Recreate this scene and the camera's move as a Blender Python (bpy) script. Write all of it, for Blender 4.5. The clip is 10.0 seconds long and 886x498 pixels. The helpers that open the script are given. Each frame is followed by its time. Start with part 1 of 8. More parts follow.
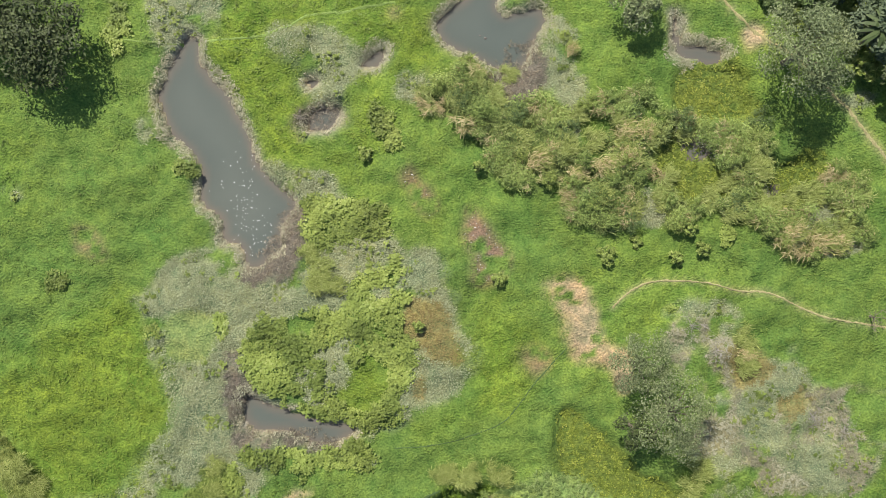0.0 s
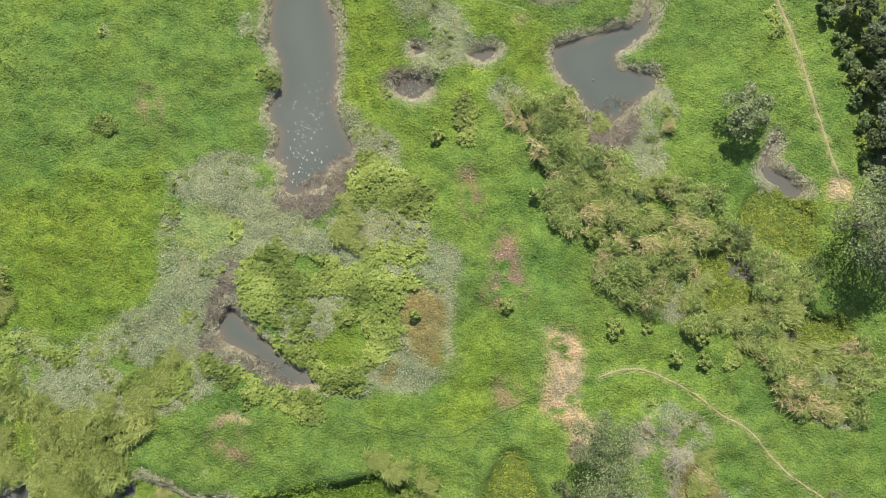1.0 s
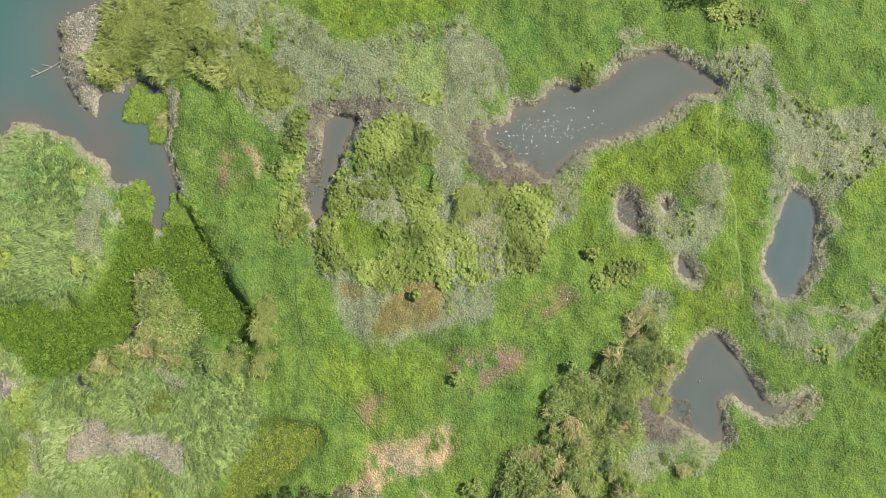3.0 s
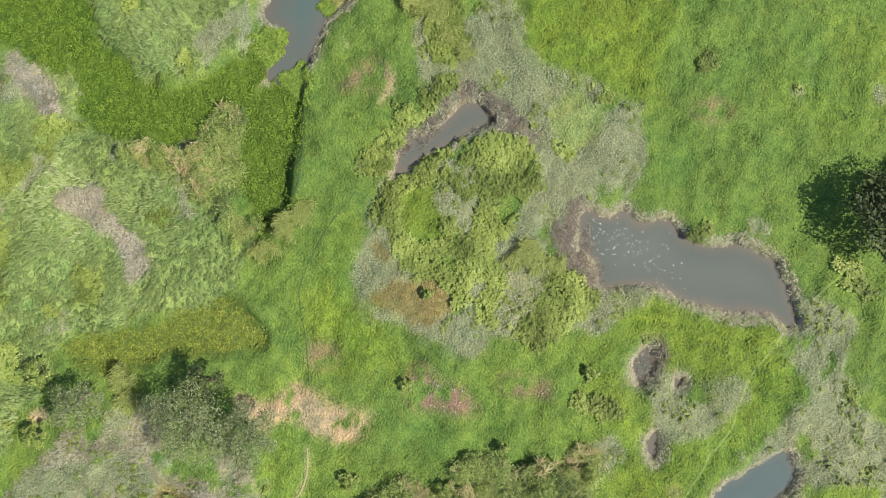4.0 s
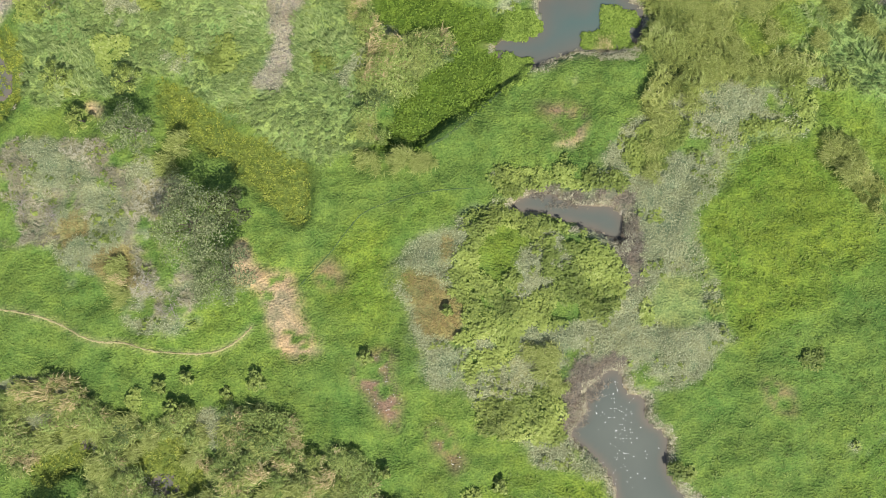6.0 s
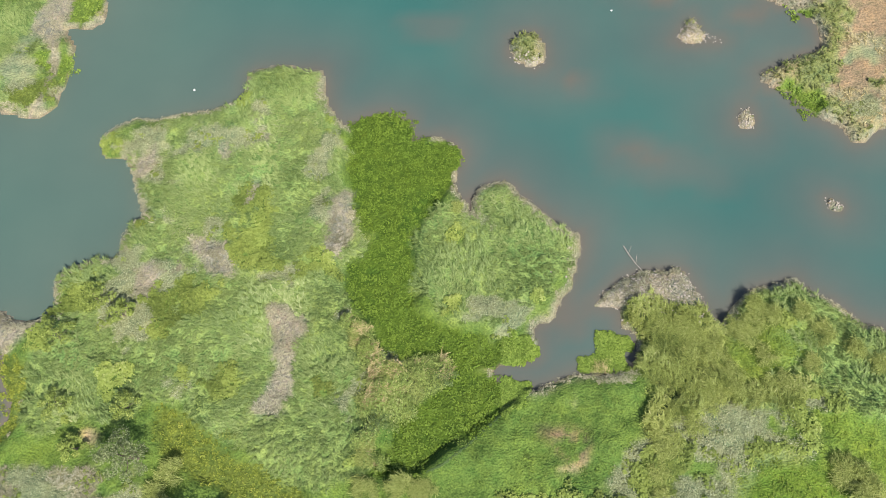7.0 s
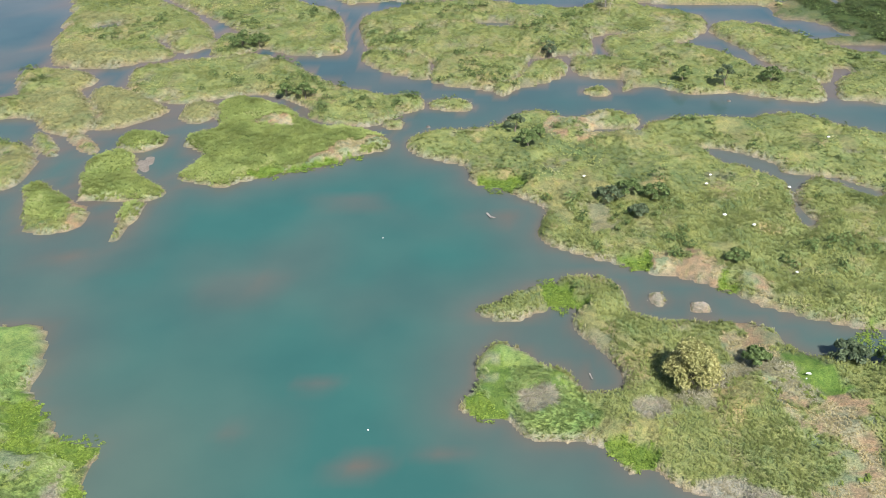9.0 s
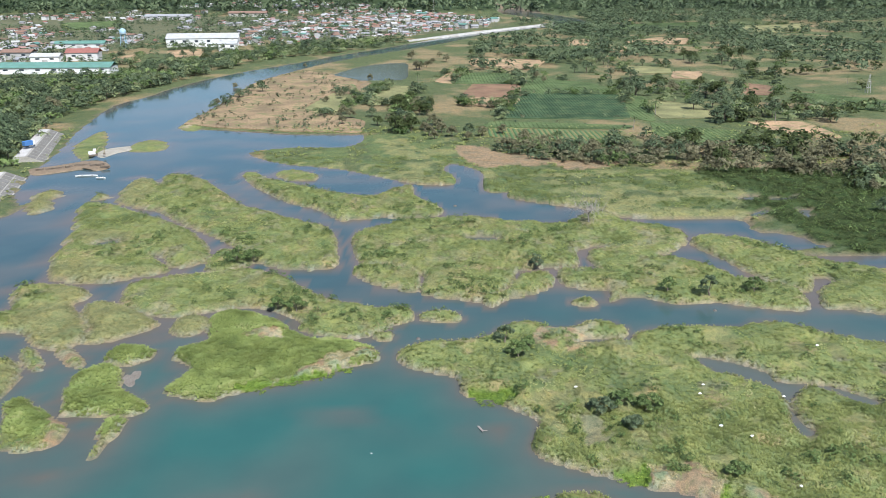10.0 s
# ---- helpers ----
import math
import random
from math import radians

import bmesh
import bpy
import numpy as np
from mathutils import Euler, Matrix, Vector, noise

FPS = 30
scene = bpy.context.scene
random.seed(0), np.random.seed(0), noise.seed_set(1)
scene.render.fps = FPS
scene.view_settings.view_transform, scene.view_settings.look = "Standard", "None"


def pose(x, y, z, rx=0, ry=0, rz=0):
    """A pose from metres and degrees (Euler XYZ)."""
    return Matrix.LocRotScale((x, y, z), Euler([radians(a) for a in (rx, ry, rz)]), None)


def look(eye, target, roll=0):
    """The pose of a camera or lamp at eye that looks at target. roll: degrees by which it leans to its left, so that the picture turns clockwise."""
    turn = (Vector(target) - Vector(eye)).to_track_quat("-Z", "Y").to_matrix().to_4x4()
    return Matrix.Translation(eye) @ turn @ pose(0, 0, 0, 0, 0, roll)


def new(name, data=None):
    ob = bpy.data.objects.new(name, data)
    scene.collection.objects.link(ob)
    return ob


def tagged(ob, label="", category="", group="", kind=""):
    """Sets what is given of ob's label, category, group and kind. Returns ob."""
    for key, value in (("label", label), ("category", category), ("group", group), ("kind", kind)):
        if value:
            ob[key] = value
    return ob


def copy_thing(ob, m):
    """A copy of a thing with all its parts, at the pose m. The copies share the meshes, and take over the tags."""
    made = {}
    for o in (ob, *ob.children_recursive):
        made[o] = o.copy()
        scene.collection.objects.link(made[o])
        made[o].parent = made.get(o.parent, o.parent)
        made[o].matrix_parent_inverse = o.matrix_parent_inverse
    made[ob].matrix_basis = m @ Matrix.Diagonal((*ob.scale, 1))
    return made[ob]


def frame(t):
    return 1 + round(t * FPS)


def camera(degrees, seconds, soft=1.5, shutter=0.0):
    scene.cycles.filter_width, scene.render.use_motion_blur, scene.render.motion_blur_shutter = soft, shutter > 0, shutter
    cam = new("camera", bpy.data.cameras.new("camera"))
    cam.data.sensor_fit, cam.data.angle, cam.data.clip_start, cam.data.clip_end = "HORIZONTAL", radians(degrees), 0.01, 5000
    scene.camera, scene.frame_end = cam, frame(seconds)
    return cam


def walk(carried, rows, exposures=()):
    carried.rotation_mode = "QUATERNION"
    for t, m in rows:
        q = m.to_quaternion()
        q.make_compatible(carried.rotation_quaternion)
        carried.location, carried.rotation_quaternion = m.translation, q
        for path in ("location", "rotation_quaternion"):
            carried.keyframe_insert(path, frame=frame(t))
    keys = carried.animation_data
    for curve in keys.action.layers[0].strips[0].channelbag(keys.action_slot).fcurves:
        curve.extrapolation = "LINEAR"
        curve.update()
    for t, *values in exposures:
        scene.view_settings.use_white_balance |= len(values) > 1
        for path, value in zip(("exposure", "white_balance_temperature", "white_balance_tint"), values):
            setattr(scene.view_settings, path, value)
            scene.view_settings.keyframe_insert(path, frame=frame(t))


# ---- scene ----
# ---------------------------------------------------------------- camera
cam = camera(55.6, 10.0, soft=0.7)
walk(cam, [
    (0, pose(0.01, 0.01, 100.00, 0.97, -0.13, -178.39)),
    (0.5, pose(0.89, 0.15, 100.09, 0.97, -0.11, -168.95)),
    (1, pose(2.11, 0.57, 100.24, 0.96, -0.04, -154.02)),
    (1.5, pose(3.51, 1.36, 100.32, 0.94, 0.02, -136.02)),
    (2, pose(4.75, 2.18, 100.22, 0.89, -0.03, -118.72)),
    (2.5, pose(5.78, 3.17, 100.13, 0.85, 0.03, -101.57)),
    (3, pose(6.68, 4.35, 99.98, 0.82, 0.17, -84.21)),
    (3.2, pose(6.97, 5.03, 99.85, 0.81, 0.20, -76.65)),
    (4.3, pose(5.73, 10.30, 99.72, 0.79, -0.14, -32.61)),
    (4.5, pose(5.13, 11.04, 99.62, 0.77, -0.06, -24.29)),
    (5, pose(3.25, 12.53, 99.52, 0.77, 0.05, -5.17)),
    (5.2, pose(2.58, 12.92, 99.47, 0.78, 0.14, 1.02)),
    (5.75, pose(2.11, 12.06, 99.30, 0.3, 0.1, 1.79)),
    (6.3, pose(1.80, 11.49, 99.19, 6.36, 0.11, 2.31)),
    (6.5, pose(1.71, 11.47, 99.15, 10.95, 0.06, 2.19)),
    (7, pose(1.67, 12.14, 99.07, 23.29, 0.01, 1.66)),
    (7.5, pose(1.57, 12.75, 99.11, 35.61, -0.05, 1.11)),
    (8, pose(1.39, 13.03, 99.20, 48.07, -0.12, 0.52)),
    (8.1, pose(1.43, 13.10, 99.21, 49.96, -0.31, 0.47)),
    (8.2, pose(1.45, 13.16, 99.22, 50.49, 0.18, 0.17)),
    (8.5, pose(1.27, 13.17, 99.23, 50.56, -0.08, 0.01)),
    (8.7, pose(1.10, 13.06, 99.26, 50.89, 0.21, -0.32)),
    (9, pose(0.88, 13.32, 99.28, 57.26, -0.11, -0.51)),
    (9.2, pose(1.01, 13.41, 99.29, 62.34, -0.02, -0.74)),
    (9.5, pose(1.04, 13.94, 99.29, 69.74, -0.07, -1.01)),
    (9.8, pose(1.07, 14.01, 99.33, 71.63, 0.44, -1.45)),
    (10, pose(1.18, 14.17, 99.35, 71.50, 0.06, -1.26)),
], exposures=[(0.0, 0.95, 6500, 10), (6.5, 1.0, 6500, 10), (8.0, 1.05, 6450, 10), (9.0, 1.02, 6250, 10), (9.5, 1.0, 6050, 10), (10.0, 0.85, 5850, 10)])

# ---------------------------------------------------------------- world and sun
SUN_FROM = Vector((0.32, -0.62, 0.86)).normalized()
world = bpy.data.worlds.new("sky")
scene.world = world
world.use_nodes = True
wn = world.node_tree
sky = wn.nodes.new("ShaderNodeTexSky")
sky.sky_type = "NISHITA"
sky.sun_disc = False
sky.sun_elevation = math.asin(SUN_FROM.z)
sky.sun_rotation = math.atan2(SUN_FROM.x, SUN_FROM.y)
wn.links.new(sky.outputs["Color"], wn.nodes["Background"].inputs["Color"])
wn.nodes["Background"].inputs["Strength"].default_value = 0.078
sun = new("sun", bpy.data.lights.new("sun", "SUN"))
sun.data.energy = 3.72
sun.data.angle = radians(0.6)
sun.data.color = (1.0, 0.95, 0.87)
sun.matrix_world = look(SUN_FROM * 400, (0, 0, 0))

rng = np.random.default_rng(7)


# ---------------------------------------------------------------- materials
def shader(name, rough=0.7, spec=0.3):
    m = bpy.data.materials.new(name)
    m.use_nodes = True
    n = m.node_tree.nodes
    b = n["Principled BSDF"]
    b.inputs["Roughness"].default_value = rough
    b.inputs["Specular IOR Level"].default_value = spec
    return m, n, m.node_tree.links, b


def noise_node(n, links, size, detail=4.0, coord="Object"):
    """Noise with features of about that many metres."""
    c = n.new("ShaderNodeTexCoord")
    t = n.new("ShaderNodeTexNoise")
    t.inputs["Scale"].default_value = 1.0 / size
    t.inputs["Detail"].default_value = detail
    links.new(c.outputs[coord], t.inputs["Vector"])
    return t


def ramp(n, links, source, stops):
    r = n.new("ShaderNodeValToRGB")
    e = r.color_ramp.elements
    while len(e) < len(stops):
        e.new(0.5)
    for k, (at, col) in enumerate(stops):
        e[k].position = at
        e[k].color = (*col, 1)
    links.new(source, r.inputs["Fac"])
    return r.outputs["Color"]


def blend(n, links, kind, fac, a, b):
    x = n.new("ShaderNodeMix")
    x.data_type = "RGBA"
    x.blend_type = kind
    for sock, v in ((x.inputs["Factor"], fac), (x.inputs["A"], a), (x.inputs["B"], b)):
        if isinstance(v, (float, int)):
            sock.default_value = v
        elif isinstance(v, tuple):
            sock.default_value = (*v, 1)
        else:
            links.new(v, sock)
    return x.outputs["Result"]


def bump(n, links, b, height, strength, distance):
    u = n.new("ShaderNodeBump")
    u.inputs["Strength"].default_value = strength
    u.inputs["Distance"].default_value = distance
    links.new(height, u.inputs["Height"])
    links.new(u.outputs["Normal"], b.inputs["Normal"])


def plain(name, col, rough=0.7, size=1.0, vary=0.25, metal=0.0, relief=0.2):
    """A worn, stained surface of one colour, with grain and blotches."""
    m, n, links, b = shader(name, rough)
    b.inputs["Metallic"].default_value = metal
    fine, wide = noise_node(n, links, size * 0.25, 5), noise_node(n, links, size * 3, 3)
    lo, hi = tuple(c * (1 - vary) for c in col), tuple(min(1, c * (1 + vary)) for c in col)
    c1 = ramp(n, links, fine.outputs["Fac"], [(0.3, lo), (0.7, hi)])
    c2 = ramp(n, links, wide.outputs["Fac"], [(0.3, (0.78, 0.76, 0.72)), (0.65, (1, 1, 1))])
    links.new(blend(n, links, "MULTIPLY", 0.8, c1, c2), b.inputs["Base Color"])
    bump(n, links, b, fine.outputs["Fac"], relief, 0.1 * size)
    return m


def foliage(name, dark, light, tip=None, rough=0.55, through_light=0.22, upright=0.5, single=0.5):
    """Leaves: the colour runs from clump to clump and leaf to leaf; some light passes through."""
    m, n, links, b = shader(name, rough, 0.2)
    tint = n.new("ShaderNodeAttribute")
    tint.attribute_name = "tint"
    geo = n.new("ShaderNodeNewGeometry")
    mix = n.new("ShaderNodeMath")
    mix.operation = "MULTIPLY_ADD"
    links.new(geo.outputs["Random Per Island"], mix.inputs[0])
    mix.inputs[1].default_value = single
    half = n.new("ShaderNodeMath")
    half.operation = "MULTIPLY"
    half.inputs[1].default_value = 1 - single
    links.new(tint.outputs["Fac"], half.inputs[0])
    links.new(half.outputs["Value"], mix.inputs[2])
    mid = tuple((a + c) / 2 for a, c in zip(dark, light))
    stops = [(0.12, tuple(q * 0.75 for q in dark)), (0.5, mid), (0.82, tuple(q * 1.08 for q in light))]
    if tip:
        stops.append((0.97, tip))
    col = ramp(n, links, mix.outputs["Value"], stops)
    wide = noise_node(n, links, 6.0, 4)
    col = blend(n, links, "MULTIPLY", 0.6, col, ramp(n, links, wide.outputs["Fac"], [(0.3, (0.7, 0.78, 0.7)), (0.7, (1.1, 1.05, 0.95))]))
    links.new(col, b.inputs["Base Color"])
    # The many small leaves that a clump stands for lie about the upward way
    keep, lift = n.new("ShaderNodeVectorMath"), n.new("ShaderNodeVectorMath")
    keep.operation, lift.operation = "SCALE", "ADD"
    keep.inputs["Scale"].default_value = 1 - upright
    lift.inputs[1].default_value = (0, 0, upright)
    links.new(geo.outputs["Normal"], keep.inputs[0])
    links.new(keep.outputs["Vector"], lift.inputs[0])
    unit = n.new("ShaderNodeVectorMath")
    unit.operation = "NORMALIZE"
    links.new(lift.outputs["Vector"], unit.inputs[0])
    links.new(unit.outputs["Vector"], b.inputs["Normal"])
    tr = n.new("ShaderNodeBsdfTranslucent")
    links.new(col, tr.inputs["Color"])
    ms = n.new("ShaderNodeMixShader")
    ms.inputs["Fac"].default_value = through_light
    links.new(b.outputs["BSDF"], ms.inputs[1])
    links.new(tr.outputs["BSDF"], ms.inputs[2])
    links.new(ms.outputs["Shader"], n["Material Output"].inputs["Surface"])
    return m


def ground_material():
    """Turf, herbs and bare soil: the cover's own colour, broken up at three scales."""
    m, n, links, b = shader("ground_cover", 0.85, 0.15)
    cov = n.new("ShaderNodeAttribute")
    cov.attribute_name = "cover"
    grain, tuft, wide = noise_node(n, links, 0.24, 6), noise_node(n, links, 1.3, 5), noise_node(n, links, 7.0, 5)
    c = blend(n, links, "MULTIPLY", 0.85, cov.outputs["Color"], ramp(n, links, grain.outputs["Fac"], [(0.36, (0.66, 0.69, 0.66)), (0.52, (1, 1, 1)), (0.66, (1.3, 1.25, 1.18))]))
    c = blend(n, links, "MULTIPLY", 0.75, c, ramp(n, links, tuft.outputs["Fac"], [(0.34, (0.62, 0.73, 0.67)), (0.5, (1, 1, 1)), (0.64, (1.18, 1.12, 1.01))]))
    c = blend(n, links, "MULTIPLY", 0.7, c, ramp(n, links, wide.outputs["Fac"], [(0.3, (0.68, 0.84, 0.85)), (0.5, (1, 1, 1)), (0.72, (1.2, 1.1, 0.95))]))
    links.new(c, b.inputs["Base Color"])
    add = n.new("ShaderNodeMath")
    add.operation = "ADD"
    links.new(grain.outputs["Fac"], add.inputs[0])
    links.new(tuft.outputs["Fac"], add.inputs[1])
    bump(n, links, b, add.outputs["Value"], 1.0, 0.32)
    return m


def water_material():
    """River and pond water: silt shows where it is shallow, the deep runs to green-blue; small ripples."""
    m, n, links, b = shader("water", 0.09, 0.25)
    cov = n.new("ShaderNodeAttribute")
    cov.attribute_name = "cover"
    b.inputs["IOR"].default_value = 1.33
    wide = noise_node(n, links, 18.0, 4)
    c = blend(n, links, "MULTIPLY", 0.6, cov.outputs["Color"], ramp(n, links, wide.outputs["Fac"], [(0.3, (0.8, 0.86, 0.88)), (0.7, (1.12, 1.08, 1.04))]))
    links.new(c, b.inputs["Base Color"])
    rip = noise_node(n, links, 0.9, 3)
    bump(n, links, b, rip.outputs["Fac"], 0.12, 0.05)
    return m


M_GROUND, M_WATER = ground_material(), water_material()
M_TURF = foliage("turf_blades", (0.102, 0.158, 0.03), (0.172, 0.24, 0.054), upright=0.7, single=0.25)
M_LUSH = foliage("lush_grass", (0.108, 0.16, 0.022), (0.185, 0.245, 0.04), upright=0.65)
M_VINE = foliage("creeper_leaves", (0.145, 0.192, 0.042), (0.295, 0.355, 0.09), (0.41, 0.45, 0.16), upright=0.6, single=0.35)
M_SILVER = foliage("silver_herb", (0.215, 0.24, 0.13), (0.38, 0.4, 0.245), (0.48, 0.475, 0.345), upright=0.74)
M_MARSH = foliage("marsh_grass", (0.135, 0.205, 0.055), (0.29, 0.355, 0.135), (0.4, 0.42, 0.22))
M_HYA = foliage("hyacinth_leaves", (0.08, 0.138, 0.016), (0.172, 0.252, 0.036), rough=0.45)
M_MAT = foliage("floating_mat_leaves", (0.125, 0.19, 0.03), (0.225, 0.31, 0.06), (0.3, 0.37, 0.09), upright=0.7)
M_OLIVE = foliage("olive_leaves", (0.11, 0.15, 0.02), (0.255, 0.295, 0.052), (0.36, 0.35, 0.08), rough=0.45)
M_PALE_SHRUB = foliage("pale_shrub_leaves", (0.115, 0.165, 0.04), (0.285, 0.36, 0.1), (0.43, 0.46, 0.18), upright=0.42)
M_REED = foliage("reed_blades", (0.13, 0.172, 0.045), (0.32, 0.37, 0.12), (0.46, 0.45, 0.21), upright=0.42)
M_RIM = foliage("island_rim_reed", (0.2, 0.19, 0.09), (0.35, 0.325, 0.17), (0.43, 0.4, 0.25), upright=0.75, single=0.3)
M_RUST = foliage("rusty_leaves", (0.16, 0.125, 0.055), (0.3, 0.235, 0.095), (0.36, 0.34, 0.14), upright=0.7)
M_BANK_REED = foliage("bank_reed_blades", (0.16, 0.205, 0.045), (0.34, 0.385, 0.115), (0.46, 0.47, 0.2), upright=0.55)
M_DRY = foliage("dry_reeds", (0.28, 0.23, 0.1), (0.5, 0.42, 0.23), (0.6, 0.52, 0.33), through_light=0.15)
M_BRUSH = foliage("grey_brush", (0.21, 0.195, 0.13), (0.39, 0.365, 0.26), (0.47, 0.44, 0.36), through_light=0.1, upright=0.65)
M_STEM = foliage("dead_stems", (0.12, 0.1, 0.08), (0.26, 0.225, 0.175), (0.36, 0.33, 0.27), through_light=0.1, upright=0.6)
M_ISLE = foliage("island_grass", (0.165, 0.2, 0.062), (0.295, 0.32, 0.115), (0.43, 0.4, 0.21), upright=0.88, single=0.25)
M_LIME = foliage("lime_grass", (0.195, 0.24, 0.072), (0.305, 0.36, 0.12), (0.43, 0.42, 0.2), upright=0.86, single=0.3)
M_KHAKI = foliage("khaki_sedge", (0.175, 0.18, 0.075), (0.3, 0.295, 0.14), (0.38, 0.36, 0.2), upright=0.86, single=0.3)
M_PALE_HERB = foliage("pale_bank_herb", (0.27, 0.255, 0.17), (0.47, 0.44, 0.32), (0.56, 0.53, 0.42), upright=0.74)
M_SHRUB = foliage("shrub_leaves", (0.06, 0.095, 0.03), (0.17, 0.23, 0.08), (0.25, 0.31, 0.13), upright=0.45)
M_LEAF_DARK = foliage("dark_tree_leaves", (0.036, 0.05, 0.018), (0.1, 0.125, 0.045), (0.15, 0.175, 0.07), upright=0.55)
M_LEAF_GREY = foliage("grey_green_leaves", (0.1, 0.125, 0.055), (0.26, 0.3, 0.145), (0.33, 0.37, 0.2), upright=0.58, single=0.3)
# Extra blue in these greens stands in for haze over far trees
M_LEAF_MID = foliage("tree_leaves", (0.062, 0.09, 0.05), (0.148, 0.186, 0.1), (0.21, 0.248, 0.145), upright=0.4, single=0.35)
M_LEAF_GOLD = foliage("bamboo_leaves", (0.24, 0.23, 0.08), (0.47, 0.44, 0.19), (0.6, 0.55, 0.29), upright=0.66)
M_BARK = plain("bark", (0.16, 0.13, 0.1), 0.9, 0.4, 0.35)
M_TWIG = plain("bare_twigs", (0.3, 0.27, 0.24), 0.9, 0.4, 0.3)
M_CONCRETE = plain("concrete", (0.5, 0.48, 0.45), 0.85, 1.5, 0.15)
M_DIRT = plain("trodden_earth", (0.35, 0.3, 0.18), 0.95, 0.6, 0.25)
M_WHITE = plain("white_paint", (0.75, 0.75, 0.73), 0.5, 3.0, 0.06)
M_STONE = plain("river_stones", (0.34, 0.3, 0.26), 0.9, 0.3, 0.3)
M_LITTER = plain("white_plastic", (0.85, 0.85, 0.84), 0.4, 0.5, 0.08)

# ---------------------------------------------------------------- the plan: shores, ponds, covers, fields, tracks
RIVER_SOUTH_WEST = [(-700, 40.0), (-200, 38.0), (-58.8, 44.5), (-54.6, 44.9), (-51.6, 43.3), (-49.5, 43.6), (-48.2, 44.9), (-47.9, 47.5), (-47.8, 49.7), (-44.2, 51.8), (-41.1, 52.4), (-40.7, 55.7), (-38.8, 57.7), (-38.5, 58.0), (-42.3, 66.3), (-45.2, 67.2), (-46.2, 69.7), (-43.7, 72.0), (-37.4, 73.5), (-32.9, 74.5), (-28.1, 76.6), (-27.9, 80.3), (-24.5, 82.3), (-20.4, 81.9), (-17.2, 81.5), (-16.7, 77.6), (-13.8, 72.8), (-9.3, 74.7), (-4.9, 73.9), (-4.0, 70.7), (-0.6, 71.5), (2.5, 68.7), (1.8, 64.2), (4.2, 59.6), (4.7, 63.0), (8.2, 64.7), (11.4, 61.5), (16.6, 57.8)]
RIVER_SOUTH_EAST = [(18.2, 57.1), (17.8, 54.1), (16.7, 49.9), (15.4, 48.4), (14.3, 45.8), (11.9, 44.6), (12.1, 41.0), (9.2, 40.3), (6.8, 39.0), (8.6, 37.3), (10.7, 36.5), (12.7, 36.9), (17.5, 38.7), (21.0, 38.8), (24.1, 40.0), (24.4, 43.6), (23.0, 45.0), (22.4, 47.6), (19.6, 47.7), (21.7, 49.8), (25.2, 52.1), (29.4, 52.7), (31.5, 51.6), (33.7, 47.3), (34.5, 45.8), (37.0, 48.1), (39.2, 50.1), (43.4, 51.5), (44.9, 51.9), (46.9, 50.3), (48.9, 49.3), (50.9, 47.2), (52.9, 46.2), (54.9, 45.7), (67.2, 43.1), (150, 40.0), (800, 40.0)]
RIVER_NORTH = [(800, 330), (169, 300), (157, 309), (150, 313), (145, 326), (132, 330), (133, 340), (129.9, 347), (106.4, 348), (83.4, 351), (73.8, 362), (53.3, 374), (39.1, 384), (40.1, 394), (32.2, 394), (28.6, 400), (30.5, 428), (27.0, 441), (15.6, 455), (10.8, 441), (14.8, 429), (15.6, 411), (3.2, 408), (-13.4, 418), (-43.5, 443), (-75.1, 457), (-98.4, 484), (-75.1, 499), (-48.8, 498), (-36.8, 514), (-38.6, 540), (-52.8, 540), (-81.3, 541), (-115.7, 553), (-154, 562), (-161, 575), (-156, 665), (-153, 788), (-127.0, 895), (-94.8, 982)]
RIVER_FAR = [(-47.9, 1073), (32.4, 1219), (119.5, 1410), (231, 1543), (320, 1669), (302, 1866), (273, 2008), (214, 2366), (174, 2063), (243, 1784), (242, 1655), (114.4, 1462), (26.0, 1299), (-43.9, 1151), (-94.8, 1054), (-142, 954), (-185, 867), (-213, 782), (-224, 706), (-235, 659), (-227, 592), (-219, 541), (-210, 502), (-204, 467), (-197, 425), (-188, 390), (-178, 358), (-260, 330), (-700, 330)]
ISLANDS = {}
ISLANDS['western_island'] = [(-100.1, 144), (-81.8, 140), (-75.9, 141), (-72.4, 137), (-69.6, 129.1), (-69.7, 123.1), (-62.7, 114.9), (-59.5, 110.8), (-52.9, 109.5), (-53.1, 103.3), (-50.4, 95.1), (-50.3, 88.5), (-54.8, 87.9), (-52.8, 83.8), (-53.3, 76.9), (-55.6, 72.6), (-61.2, 73.9), (-74.0, 76.5)]
ISLANDS['north_eastern_island'] = [(-6.5, 222), (-2.7, 226), (6.7, 228), (18.0, 231), (22.6, 237), (30.4, 241), (41.2, 236), (49.5, 241), (58.2, 238), (58.9, 233), (56.0, 229), (57.9, 227), (61.8, 233), (74.4, 237), (90.4, 236), (102.0, 240), (110.0, 235), (119.9, 228), (128.8, 224), (158, 213), (113.0, 141), (86.8, 139), (74.9, 142), (65.7, 147), (59.2, 152), (51.2, 157), (45.7, 158), (40.4, 161), (34.8, 164), (29.1, 167), (24.6, 171), (24.6, 177), (26.8, 185), (21.2, 191), (16.0, 195), (11.9, 196), (9.3, 201), (8.8, 207), (2.2, 210), (-4.5, 214), (-6.6, 219)]
